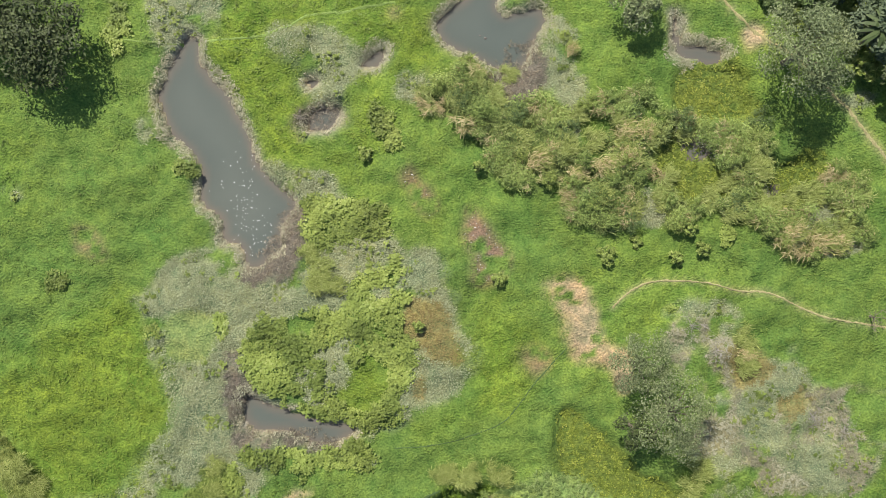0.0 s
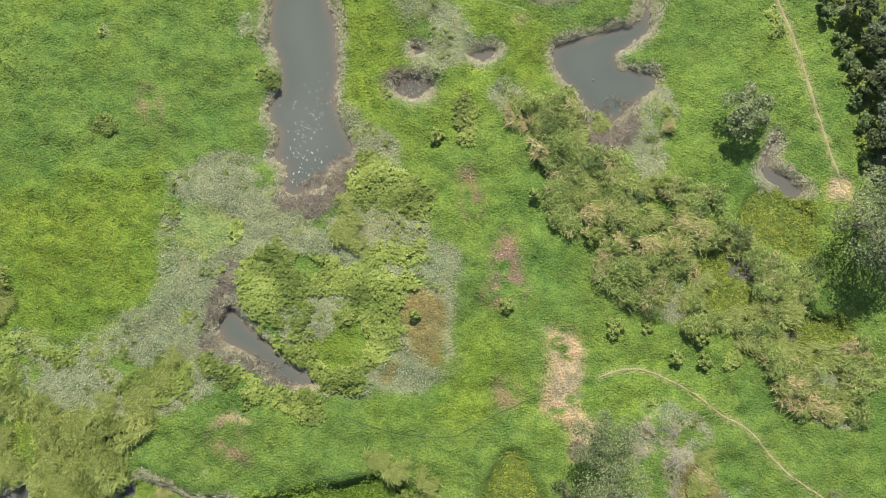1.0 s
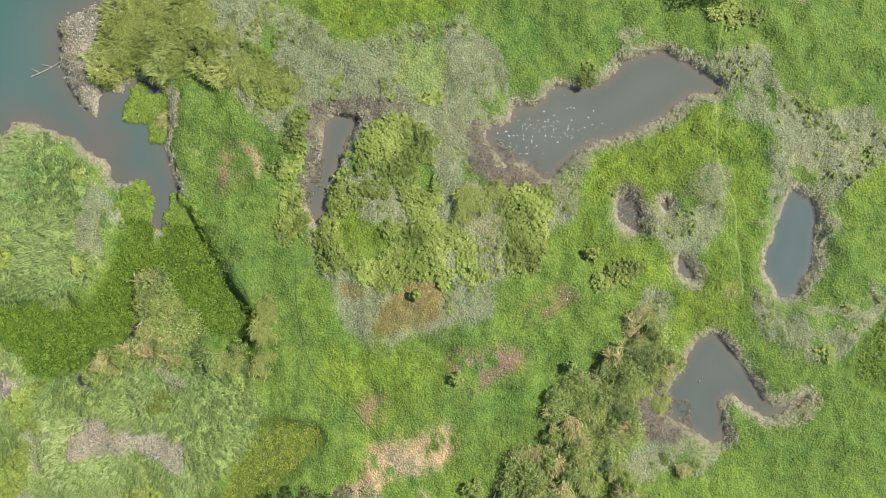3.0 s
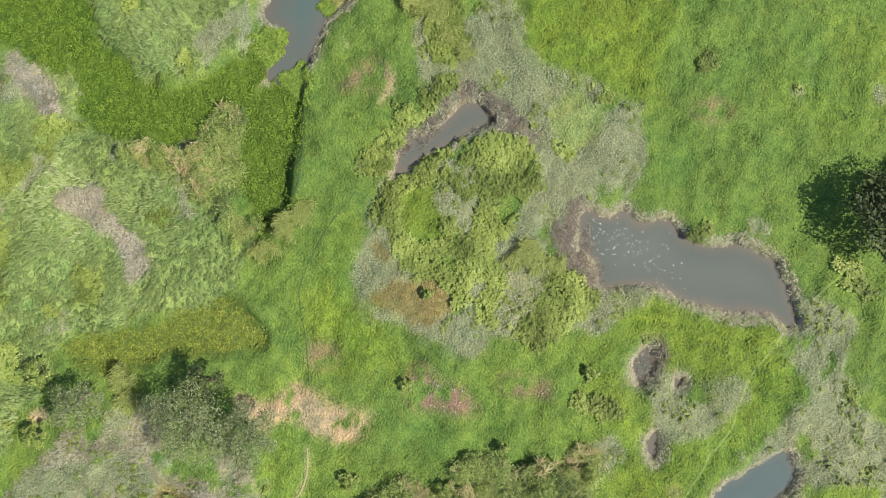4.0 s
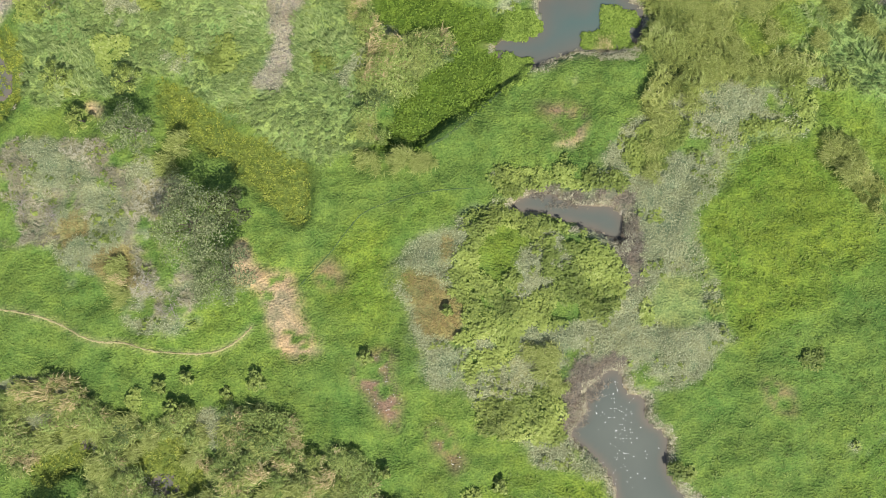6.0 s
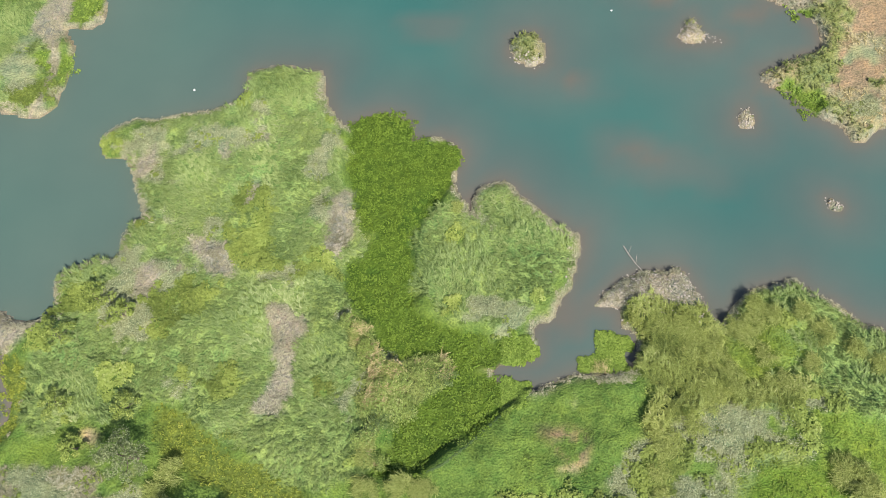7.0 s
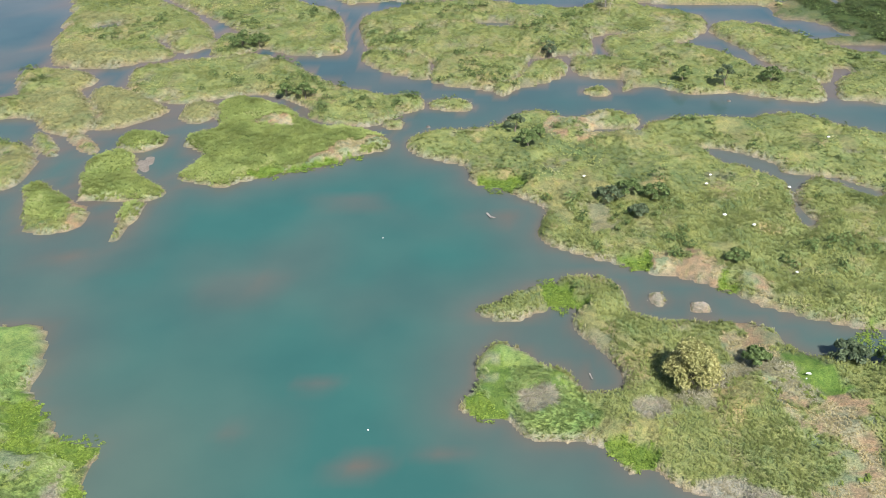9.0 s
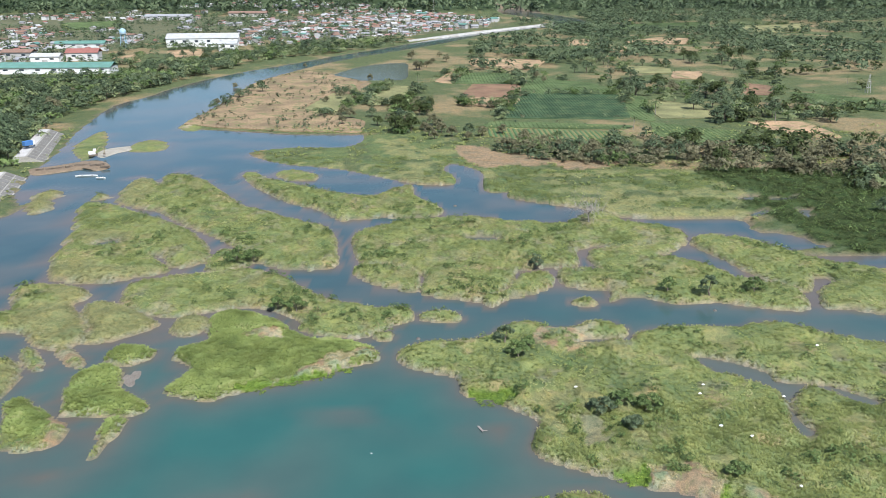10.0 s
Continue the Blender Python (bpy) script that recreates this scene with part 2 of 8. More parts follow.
ISLANDS['eastern_island'] = [(8.4, 145), (13.1, 148), (19.0, 152), (23.3, 154), (31.3, 157), (36.2, 155), (38.9, 151), (39.3, 144), (47.4, 141), (59.5, 141), (64.8, 138), (67.0, 132), (75.4, 129.6), (81.6, 128.0), (101.7, 121.9), (82.5, 82.5), (61.9, 75.6), (56.5, 72.4), (54.0, 74.8), (50.6, 76.6), (47.7, 79.9), (44.1, 81.9), (44.8, 83.2), (49.3, 85.3), (53.4, 87.5), (53.3, 92.2), (44.9, 97.4), (38.4, 100.0), (34.9, 103.8), (30.9, 103.7), (27.8, 108.6), (23.4, 110.2), (16.0, 110.9), (12.5, 115.2), (7.8, 115.3), (4.8, 118.0), (5.9, 120.7), (7.9, 122.9), (8.5, 131), (12.6, 135), (17.1, 132), (20.8, 128.2), (24.7, 126.8), (26.2, 121.9), (30.1, 121.5), (33.6, 123.4), (32.9, 130.0), (27.1, 140), (28.5, 146), (23.5, 146), (14.8, 142)]
ISLANDS['yellow_green_island'] = [(-67.0, 220), (-66.2, 225), (-59.7, 231), (-62.9, 241), (-61.6, 249), (-52.4, 250), (-43.0, 244), (-36.8, 236), (-31.2, 230), (-23.3, 230), (-15.2, 226), (-11.5, 221), (-12.3, 217), (-18.8, 214), (-27.0, 208), (-35.0, 204), (-39.1, 203), (-42.8, 201), (-48.0, 199), (-51.4, 196), (-57.4, 198), (-62.6, 200), (-63.4, 203), (-59.5, 212), (-62.3, 217)]
ISLANDS['long_island'] = [(-93.5, 259), (-96.7, 273), (-94.0, 280), (-85.5, 283), (-67.3, 286), (-60.1, 289), (-49.4, 283), (-42.8, 277), (-38.0, 269), (-26.1, 259), (-17.0, 254), (-4.7, 252), (-2.1, 245), (-7.8, 241), (-11.0, 237), (-17.1, 232), (-26.8, 233), (-35.5, 238), (-36.3, 244), (-46.2, 253), (-55.3, 255), (-61.7, 253), (-70.9, 249), (-79.4, 249), (-89.4, 254)]
ISLANDS['left_island'] = [(-127.1, 285), (-134, 309), (-139, 337), (-149, 370), (-147, 377), (-136, 374), (-119.6, 360), (-104.0, 347), (-87.5, 328), (-77.7, 307), (-77.9, 298), (-84.3, 292), (-89.1, 295), (-93.8, 304), (-98.5, 306), (-94.0, 298), (-87.4, 289), (-95.4, 284), (-103.1, 279), (-118.2, 279)]
ISLANDS['upper_island'] = [(-138, 384), (-141, 415), (-142, 427), (-134, 423), (-125.6, 409), (-130, 430), (-123.1, 435), (-108.1, 420), (-90.9, 392), (-79.1, 373), (-67.5, 363), (-56.1, 352), (-48.2, 346), (-38.1, 338), (-33.2, 323), (-31.2, 306), (-29.8, 294), (-36.8, 289), (-48.8, 291), (-60.2, 299), (-72.0, 317), (-84.0, 331), (-99.3, 347), (-113.7, 365), (-125.5, 371)]
ISLANDS['clump_island'] = [(-76.0, 292), (-76.1, 307), (-68.5, 310), (-61.0, 304), (-59.4, 297), (-64.2, 290), (-71.1, 286)]
ISLANDS['narrow_island'] = [(-91.0, 431), (-86.4, 438), (-74.6, 419), (-62.2, 410), (-38.6, 391), (-22.7, 386), (-12.9, 401), (-4.9, 406), (-3.4, 385), (7.9, 366), (7.7, 357), (-1.9, 351), (-16.1, 353), (-30.0, 350), (-34.7, 350), (-46.2, 367), (-57.1, 375), (-70.0, 392), (-80.8, 408)]
ISLANDS['central_island'] = [(-25.9, 312), (-26.2, 330), (-11.1, 345), (7.6, 350), (24.0, 350), (39.9, 344), (58.4, 343), (73.2, 360), (81.1, 351), (83.9, 343), (101.8, 332), (101.5, 320), (95.7, 311), (74.2, 310), (64.0, 312), (56.8, 307), (55.7, 295), (51.7, 289), (41.8, 289), (32.7, 286), (30.6, 275), (24.1, 265), (19.9, 258), (9.4, 261), (-0.4, 266), (0.5, 279), (-1.5, 284), (-13.5, 293), (-21.6, 296)]
ISLANDS['strip_island'] = [(-24.5, 288), (-19.4, 293), (-5.4, 288), (-1.1, 282), (-1.4, 268), (-8.7, 270), (-18.4, 277)]
ISLANDS['hook_island'] = [(18.3, 261), (25.9, 265), (33.0, 281), (43.0, 283), (44.1, 275), (38.9, 267), (27.2, 260), (21.3, 254)]
ISLANDS['ragged_island'] = [(45.5, 280), (49.7, 289), (60.9, 286), (59.2, 298), (63.1, 307), (76.3, 310), (95.3, 309), (84.3, 300), (93.6, 297), (100.8, 288), (105.7, 279), (120.5, 268), (120.7, 256), (116.9, 249), (104.8, 251), (92.4, 256), (79.7, 255), (67.0, 262), (58.8, 257), (60.9, 267), (52.0, 269), (47.1, 272)]
ISLANDS['outer_island'] = [(101.6, 315), (108.5, 324), (121.2, 323), (133, 308), (142, 295), (153, 289), (160, 284), (194, 266), (168, 227), (140, 245), (130, 250), (123.9, 251), (127.4, 263), (136, 273), (133, 278), (124.9, 265), (117.8, 271), (111.6, 284), (106.8, 299)]
ISLANDS['marsh_island'] = [(-127.1, 251), (-132, 269), (-127.7, 275), (-114.3, 274), (-105.9, 266), (-108.5, 259), (-103.3, 250), (-97.5, 241), (-95.3, 233), (-98.7, 226), (-107.8, 229), (-113.8, 236), (-121.2, 238), (-151, 235), (-172, 270)]
ISLANDS['flat_island'] = [(-102.4, 250), (-103.2, 259), (-96.2, 259), (-82.8, 249), (-77.5, 243), (-80.6, 237), (-88.3, 231), (-94.2, 230), (-96.0, 239)]
ISLANDS['islet_a'] = [(-85.2, 221), (-82.4, 226), (-75.7, 226), (-72.1, 222), (-75.7, 217), (-79.9, 216)]
ISLANDS['islet_b'] = [(-85.4, 193), (-88.5, 206), (-87.3, 212), (-79.1, 214), (-74.7, 203), (-69.7, 198), (-65.3, 193), (-69.3, 189), (-79.0, 190), (-83.7, 190)]
ISLANDS['islet_c'] = [(-96.4, 187), (-99.5, 195), (-96.7, 198), (-90.2, 192), (-84.6, 188), (-81.2, 185), (-79.8, 179), (-84.0, 175), (-90.1, 175), (-93.0, 178)]
ISLANDS['islet_d'] = [(-71.1, 177), (-73.0, 186), (-71.1, 188), (-68.6, 188), (-68.7, 181), (-69.7, 176), (-69.9, 171), (-71.1, 173)]
ISLANDS['islet_e'] = [(-120.0, 220), (-109.4, 219), (-104.2, 213), (-102.1, 201), (-107.6, 195)]
ISLANDS['islet_f'] = [(-109.5, 225), (-106.5, 226), (-101.1, 219), (-99.3, 213), (-104.2, 216)]
ISLANDS['islet_g'] = [(-1.2, 247), (2.2, 251), (9.0, 249), (12.2, 245), (8.8, 242), (0.5, 244)]
ISLANDS['islet_h'] = [(46.3, 257), (52.2, 260), (55.0, 256), (50.9, 253)]
ISLANDS['islet_i'] = [(-14.3, 233), (-11.7, 235), (-8.4, 234), (-8.8, 230), (-12.2, 230)]
ISLANDS['islet_j'] = [(-75.1, 434), (-67.1, 443), (-53.8, 431), (-53.7, 419), (-66.3, 419)]
ISLANDS['islet_k'] = [(-172, 501), (-169, 521), (-157, 521), (-148, 496), (-163, 488)]
ISLANDS['islet_l'] = [(-175, 375), (-170, 384), (-162, 372), (-165, 361)]
ISLANDS['islet_m'] = [(-178, 388), (-174, 402), (-166, 393), (-170, 382)]
ISLANDS['islet_n'] = [(-151, 391), (-147, 394), (-143, 387), (-147, 383)]
ISLANDS['islet_o'] = [(9.2, 86.9), (10.9, 88.7), (13.1, 88.4), (14.3, 85.3), (13.4, 83.4), (10.2, 84.2)]
ISLANDS['islet_p'] = [(32.9, 88.4), (34.2, 90.2), (35.4, 91.9), (36.4, 89.9), (39.5, 88.5), (35.8, 88.2)]
ISLANDS['islet_q'] = [(40.6, 74.5), (41.1, 76.7), (42.1, 77.4), (42.5, 74.6), (41.4, 74.1)]
ISLANDS['islet_r'] = [(50.8, 63.3), (51.8, 63.0), (52.4, 61.9), (51.2, 61.8)]
ISLANDS['islet_s'] = [(43.9, 150), (46.3, 150), (46.1, 147), (43.9, 147)]
ISLANDS['islet_t'] = [(51.6, 147), (54.4, 147), (54.5, 145), (51.7, 145)]
ISLANDS['islet_u'] = [(-157, 559), (-158, 575), (-148, 566), (-147, 552)]
ISLANDS['islet_v'] = [(-202, 497), (-208, 541), (-205, 556), (-191, 522), (-183, 489), (-184, 467)]
ISLANDS['islet_w'] = [(-73.0, 238), (-72.0, 246), (-67.9, 249), (-63.2, 246), (-62.9, 239), (-66.8, 234)]
ISLANDS['islet_x'] = [(-100.3, 225), (-98.4, 228), (-92.4, 222), (-88.8, 216), (-90.5, 215), (-95.6, 219)]
PONDS = {}
PONDS['pond_long'] = [(31.0, -26.0), (29.7, -25.6), (29.2, -23.2), (27.3, -20.6), (25.7, -18.6), (24.5, -16.9), (23.4, -14.6), (22.3, -11.6), (20.5, -9.4), (18.3, -7.6), (17.7, -6.1), (18.5, -4.3), (19.0, -2.9), (19.1, -1.2), (20.4, -0.2), (21.4, 0.9), (22.9, 1.0), (23.9, -1.1), (25.8, -2.0), (26.4, -4.4), (28.1, -5.7), (28.7, -7.7), (28.5, -9.7), (29.3, -11.4), (31.1, -12.9), (32.8, -15.3), (34.1, -18.3), (33.7, -20.4), (32.7, -22.8), (31.8, -24.5)]
PONDS['pond_round'] = [(1.4, -27.9), (0.2, -30.1), (-1.9, -32.0), (-4.3, -33.9), (-6.0, -35.3), (-5.8, -37.7), (-4.6, -39.4), (-5.2, -39.7), (-6.7, -38.2), (-7.6, -36.7), (-7.4, -33.6), (-5.8, -30.9), (-7.0, -29.9), (-9.9, -30.7), (-11.6, -29.3), (-10.4, -26.8), (-9.2, -24.3), (-7.6, -22.9), (-4.4, -24.0), (-0.6, -25.8)]
PONDS['pond_oval'] = [(18.8, -35.4), (18.4, -37.7), (17.0, -39.1), (14.9, -39.0), (11.8, -39.1), (9.2, -38.2), (7.0, -37.4), (6.7, -35.6), (8.7, -33.9), (10.9, -33.4), (14.9, -34.1)]
PONDS['pool_tiny'] = [(9.7, -23.9), (8.0, -25.0), (7.4, -24.6), (8.3, -23.2), (9.5, -23.0)]
PONDS['pool_muddy'] = [(16.5, -16.2), (14.7, -18.0), (12.6, -18.1), (12.5, -17.0), (13.9, -15.4), (15.9, -15.1)]
PONDS['pool_speck'] = [(16.7, -21.0), (15.7, -21.5), (15.2, -21.0), (16.1, -20.2)]
PONDS['pool_crescent'] = [(9.8, 19.9), (12.0, 21.6), (14.6, 21.4), (17.6, 20.5), (21.0, 20.2), (22.7, 19.2), (23.1, 17.5), (22.3, 15.9), (20.8, 16.8), (19.0, 17.6), (16.3, 18.2), (13.7, 19.0)]
PONDS['pool_tail'] = [(-26.4, -30.2), (-27.4, -29.9), (-27.9, -27.2), (-31.0, -26.6), (-33.0, -26.0), (-32.7, -24.8), (-30.0, -25.0), (-27.3, -25.8)]
PONDS['pool_reeds'] = [(-28.2, -16.4), (-29.5, -16.4), (-29.9, -15.1), (-31.6, -14.1), (-30.6, -13.1), (-28.9, -13.7)]
PONDS['pool_dark'] = [(-38.8, -10.6), (-40.0, -10.3), (-39.8, -9.3), (-38.9, -9.5)]
PONDS['pool_west'] = [(-59.5, 39.7), (-53.1, 39.3), (-52.4, 36.4), (-50.3, 33.7), (-50.3, 30.9), (-52.6, 30.1), (-57.9, 29.2)]
PONDS['channel_north_east'] = [(72.6, 218), (82.8, 214), (89.5, 208), (90.5, 203), (100.9, 201), (107.2, 196), (110.7, 192), (106.6, 189), (102.5, 195), (97.5, 200), (93.6, 198), (89.6, 193), (87.4, 185), (88.9, 179), (86.0, 176), (84.4, 180), (87.3, 191), (87.1, 198), (81.1, 205), (75.7, 208)]
PONDS['inlet_north'] = [(46.7, 230), (56.0, 229), (49.3, 227), (42.7, 226)]
PONDS['field_pond'] = [(-90.9, 828), (-65.3, 924), (-21.0, 956), (-15.5, 886), (-16.4, 817), (-31.0, 809), (-67.9, 810)]
PONDS['far_wet_a'] = [(145, 381), (154, 383), (151, 377), (143, 375)]
PONDS['far_wet_b'] = [(157, 379), (172, 383), (169, 378), (156, 375)]
PONDS['far_wet_c'] = [(136, 352), (147, 361), (151, 360), (141, 350)]
PONDS['far_wet_d'] = [(159, 358), (167, 360), (162, 346), (159, 345), (161, 353)]
PONDS['central_pool'] = [(15.8, 324), (26.8, 325), (29.8, 321), (19.8, 318)]
PONDS['left_pool'] = [(-125.1, 320), (-118.2, 325), (-113.9, 319), (-120.4, 316)]
ZONES = []
ZONES.append(('marsh', [(-100.1, 144), (-81.8, 140), (-75.9, 141), (-72.4, 137), (-69.6, 129.1), (-69.7, 123.1), (-62.7, 114.9), (-59.5, 110.8), (-54.2, 109.5), (-54.0, 103.2), (-51.3, 95.1), (-51.1, 88.5), (-55.6, 87.9), (-53.6, 83.8), (-54.1, 76.9), (-55.8, 73.1), (-61.2, 73.9), (-74.0, 76.5)]))
ZONES.append(('marsh', [(5.9, 120.7), (9.0, 131), (12.6, 134), (20.8, 127.5), (25.2, 121.1), (27.4, 114.4), (23.4, 111.1), (16.1, 111.6), (10.6, 116.7)]))
ZONES.append(('marsh', [(34.5, 45.5), (43.4, 50.6), (48.9, 48.6), (54.8, 44.8), (54.1, 34.1), (46.2, 35.2), (35.9, 33.4), (34.0, 39.7)]))
ZONES.append(('vine', [(-47.7, 46.0), (-44.1, 51.4), (-39.3, 52.3), (-33.7, 46.6), (-34.0, 42.2), (-39.7, 36.9), (-47.2, 36.6), (-50.1, 42.3)]))
ZONES.append(('gold', [(30.2, 34.6), (33.3, 35.8), (35.9, 34.1), (33.8, 31.3), (30.5, 31.8)]))
ZONES.append(('reedbank', [(25.1, 34.4), (29.2, 38.8), (35.4, 39.7), (42.9, 37.9), (43.5, 35.1), (36.0, 35.5), (29.1, 32.5), (25.7, 29.6)]))
ZONES.append(('reedbank', [(45.3, 30.3), (50.5, 27.8), (53.4, 21.9), (53.1, 17.9), (47.6, 23.0), (44.5, 26.9)]))
ZONES.append(('lush', [(44.8, 12.8), (36.4, 5.9), (32.2, 12.5), (31.4, 19.1), (37.7, 28.6), (46.9, 28.9), (48.5, 20.9)]))
ZONES.append(('lush', [(26.6, -29.8), (15.6, -30.4), (16.9, -26.7), (21.5, -25.9), (19.4, -21.9), (16.6, -18.0), (17.1, -13.9), (19.1, -11.5), (22.5, -15.1), (25.3, -19.1), (27.5, -23.7)]))
ZONES.append(('lush', [(11.5, -28.2), (2.2, -29.1), (3.4, -23.0), (7.3, -20.2), (9.8, -13.5), (12.4, -10.7), (15.1, -12.0), (11.1, -14.8), (10.0, -20.2)]))
ZONES.append(('lush', [(-4.2, 9.5), (-8.2, 8.7), (-10.9, 11.3), (-8.4, 15.3), (-1.8, 18.1), (0.8, 19.9), (-5.0, 15.4)]))
ZONES.append(('silver', [(44.6, 34.9), (43.3, 28.6), (36.5, 28.6), (33.3, 26.5), (30.9, 21.6), (29.6, 18.4), (29.6, 15.0), (34.2, 10.7), (34.5, 5.8), (31.8, 2.3), (26.3, -1.0), (23.6, 2.6), (24.3, 9.3), (24.7, 14.6), (25.1, 20.0), (22.0, 24.7), (22.1, 28.8), (27.1, 29.8), (31.0, 31.8), (33.8, 35.6), (39.9, 35.5)]))
ZONES.append(('silver', [(28.9, -0.4), (32.7, 3.1), (34.3, 5.9), (33.9, 10.5), (31.0, 15.5), (29.4, 19.1), (32.0, 21.6), (35.4, 26.7), (37.6, 30.1), (37.3, 32.4), (31.5, 34.3), (28.0, 32.9), (22.2, 29.0), (22.8, 24.7), (21.2, 22.8), (25.0, 20.0), (25.4, 14.4), (22.5, 12.8), (17.6, 6.9), (21.7, 2.9)]))
ZONES.append(('silver', [(22.7, -1.1), (26.7, -0.3), (30.0, 1.1), (34.4, 3.8), (35.1, 7.2), (34.8, 10.5), (32.5, 13.8), (31.1, 17.7), (30.7, 19.4), (33.8, 22.4), (35.5, 25.1), (37.3, 29.1), (29.0, 30.2), (22.4, 28.7), (19.9, 25.3), (14.0, 22.5), (8.8, 20.1), (5.5, 20.0), (3.5, 18.0), (-1.1, 16.2), (-3.7, 14.1), (-4.9, 11.4), (-4.7, 9.4), (-2.5, 6.8), (-1.4, 4.9), (-0.6, 0.9), (0.7, -0.4), (4.1, -1.6), (6.2, -4.2), (10.9, -7.4), (13.0, -10.0), (17.7, -10.6), (21.0, -10.5), (17.6, -8.6), (17.2, -5.2), (17.4, -1.2), (18.6, 1.5), (22.0, 1.5)]))
ZONES.append(('silver', [(-11.2, -28.8), (-13.9, -25.5), (-16.1, -20.9), (-16.8, -18.9), (-20.8, -18.7), (-18.2, -16.3), (-14.8, -16.9), (-12.1, -20.1), (-10.4, -21.4), (-10.6, -24.8)]))
ZONES.append(('silver', [(20.8, -25.9), (13.5, -27.4), (10.1, -24.9), (10.0, -22.2), (12.6, -18.1), (12.5, -15.7), (15.1, -14.7), (16.9, -15.9), (16.3, -20.7), (19.1, -22.6)]))
ZONES.append(('silver', [(4.7, -22.3), (-0.7, -20.5), (-4.8, -17.9), (-4.2, -15.9), (0.6, -18.4), (5.9, -18.9)]))
ZONES.append(('silver', [(32.4, -31.6), (27.0, -31.8), (27.2, -26.4), (29.5, -26.0), (31.5, -24.2), (33.8, -24.8), (35.0, -28.8)]))
ZONES.append(('silver', [(31.7, -25.0), (26.5, -50.0), (22.3, -50.4), (23.4, -45.2), (20.0, -41.7), (14.8, -40.3), (18.2, -40.7), (19.4, -34.8), (16.2, -33.4), (21.7, -33.2), (26.1, -32.1), (28.1, -25.7)]))
ZONES.append(('silver', [(6.2, -38.8), (5.6, -45.5), (12.7, -50.4), (14.4, -52.5), (8.6, -50.8), (2.9, -45.0), (0.5, -40.3), (2.0, -33.2), (7.7, -31.6), (7.4, -32.9), (4.3, -35.0)]))
ZONES.append(('silver', [(-28.7, 2.8), (-34.0, 4.6), (-35.4, 7.3), (-31.4, 5.4), (-26.7, 5.5)]))
ZONES.append(('silver', [(-36.2, 10.6), (-41.5, 11.1), (-42.9, 13.7), (-38.9, 13.8), (-35.6, 13.2)]))
ZONES.append(('brush', [(-30.3, 14.0), (-37.6, 14.5), (-39.1, 21.1), (-35.1, 23.8), (-31.1, 20.6), (-30.7, 17.3)]))
ZONES.append(('silver', [(-41.8, 23.0), (-46.4, 20.9), (-48.4, 24.1), (-44.5, 26.2)]))
ZONES.append(('rough', [(-0.7, -22.5), (-4.6, -23.9), (-10.7, -21.4), (-14.8, -18.2), (-18.1, -20.3), (-24.1, -20.5), (-27.5, -18.6), (-31.5, -17.3), (-36.2, -17.5), (-38.3, -13.5), (-43.0, -12.3), (-48.4, -11.1), (-49.8, -5.8), (-47.2, -2.4), (-41.2, -2.9), (-37.1, -6.1), (-31.1, -6.6), (-26.5, -5.5), (-19.8, -5.0), (-15.1, -6.2), (-13.7, -8.8), (-7.7, -8.6), (-5.6, -11.9), (-4.2, -15.2), (-0.8, -17.1), (1.9, -17.7), (3.3, -20.4)]))
ZONES.append(('vine', [(23.6, 12.9), (21.7, 8.8), (17.8, 6.7), (11.9, 5.6), (10.6, 2.6), (8.0, 0.5), (5.4, -1.6), (4.0, 1.0), (4.2, 6.4), (2.1, 11.6), (3.6, 15.0), (5.5, 18.3), (9.5, 19.4), (14.1, 18.9), (19.5, 17.1), (22.9, 15.5)]))
ZONES.append(('vine', [(17.2, -6.2), (10.9, -7.8), (6.2, -6.2), (6.1, -2.9), (12.1, -1.4), (14.7, -0.7), (17.4, -2.6)]))
ZONES.append(('lime', [(31.4, 7.1), (26.5, 6.0), (25.4, 9.6), (28.9, 12.4), (31.6, 11.1)]))
ZONES.append(('vine', [(22.6, 22.2), (16.7, 21.0), (11.4, 20.6), (8.7, 21.7), (8.7, 23.7), (13.9, 24.5), (21.2, 24.7)]))
ZONES.append(('vine', [(28.2, 25.2), (24.6, 24.2), (23.1, 27.4), (25.7, 29.5), (29.1, 28.2)]))
ZONES.append(('lush', [(11.7, 12.5), (7.7, 10.4), (6.0, 14.4), (8.2, 17.4), (10.9, 16.8), (11.9, 14.5)]))
ZONES.append(('silver', [(12.7, -1.4), (6.1, -2.2), (5.4, 0.4), (9.4, 0.5), (12.0, 2.6)]))
ZONES.append(('silver', [(12.4, 9.3), (9.1, 8.5), (10.3, 11.8), (12.9, 15.2), (15.6, 14.6)]))
ZONES.append(('gold', [(4.2, 5.0), (-0.1, 4.9), (-1.8, 7.5), (-2.3, 11.5), (1.1, 11.6), (2.8, 9.0)]))
ZONES.append(('gold', [(2.7, 11.6), (0.7, 12.2), (0.8, 15.6), (3.3, 16.0)]))
ZONES.append(('gold', [(-7.2, -27.4), (-9.9, -26.1), (-11.3, -23.5), (-9.4, -20.7), (-6.7, -21.3), (-4.7, -21.9), (-7.3, -24.0)]))
ZONES.append(('mud', [(25.3, 12.3), (23.6, 11.6), (20.5, 15.4), (23.1, 18.8), (22.6, 22.1), (24.3, 20.8), (25.8, 16.3)]))
ZONES.append(('mud', [(22.7, -0.4), (20.7, -1.8), (17.2, -4.9), (16.4, -1.3), (19.3, 2.1), (22.6, 2.6)]))
ZONES.append(('mud', [(-44.2, 14.3), (-47.6, 14.2), (-49.0, 18.2), (-46.3, 18.9)]))
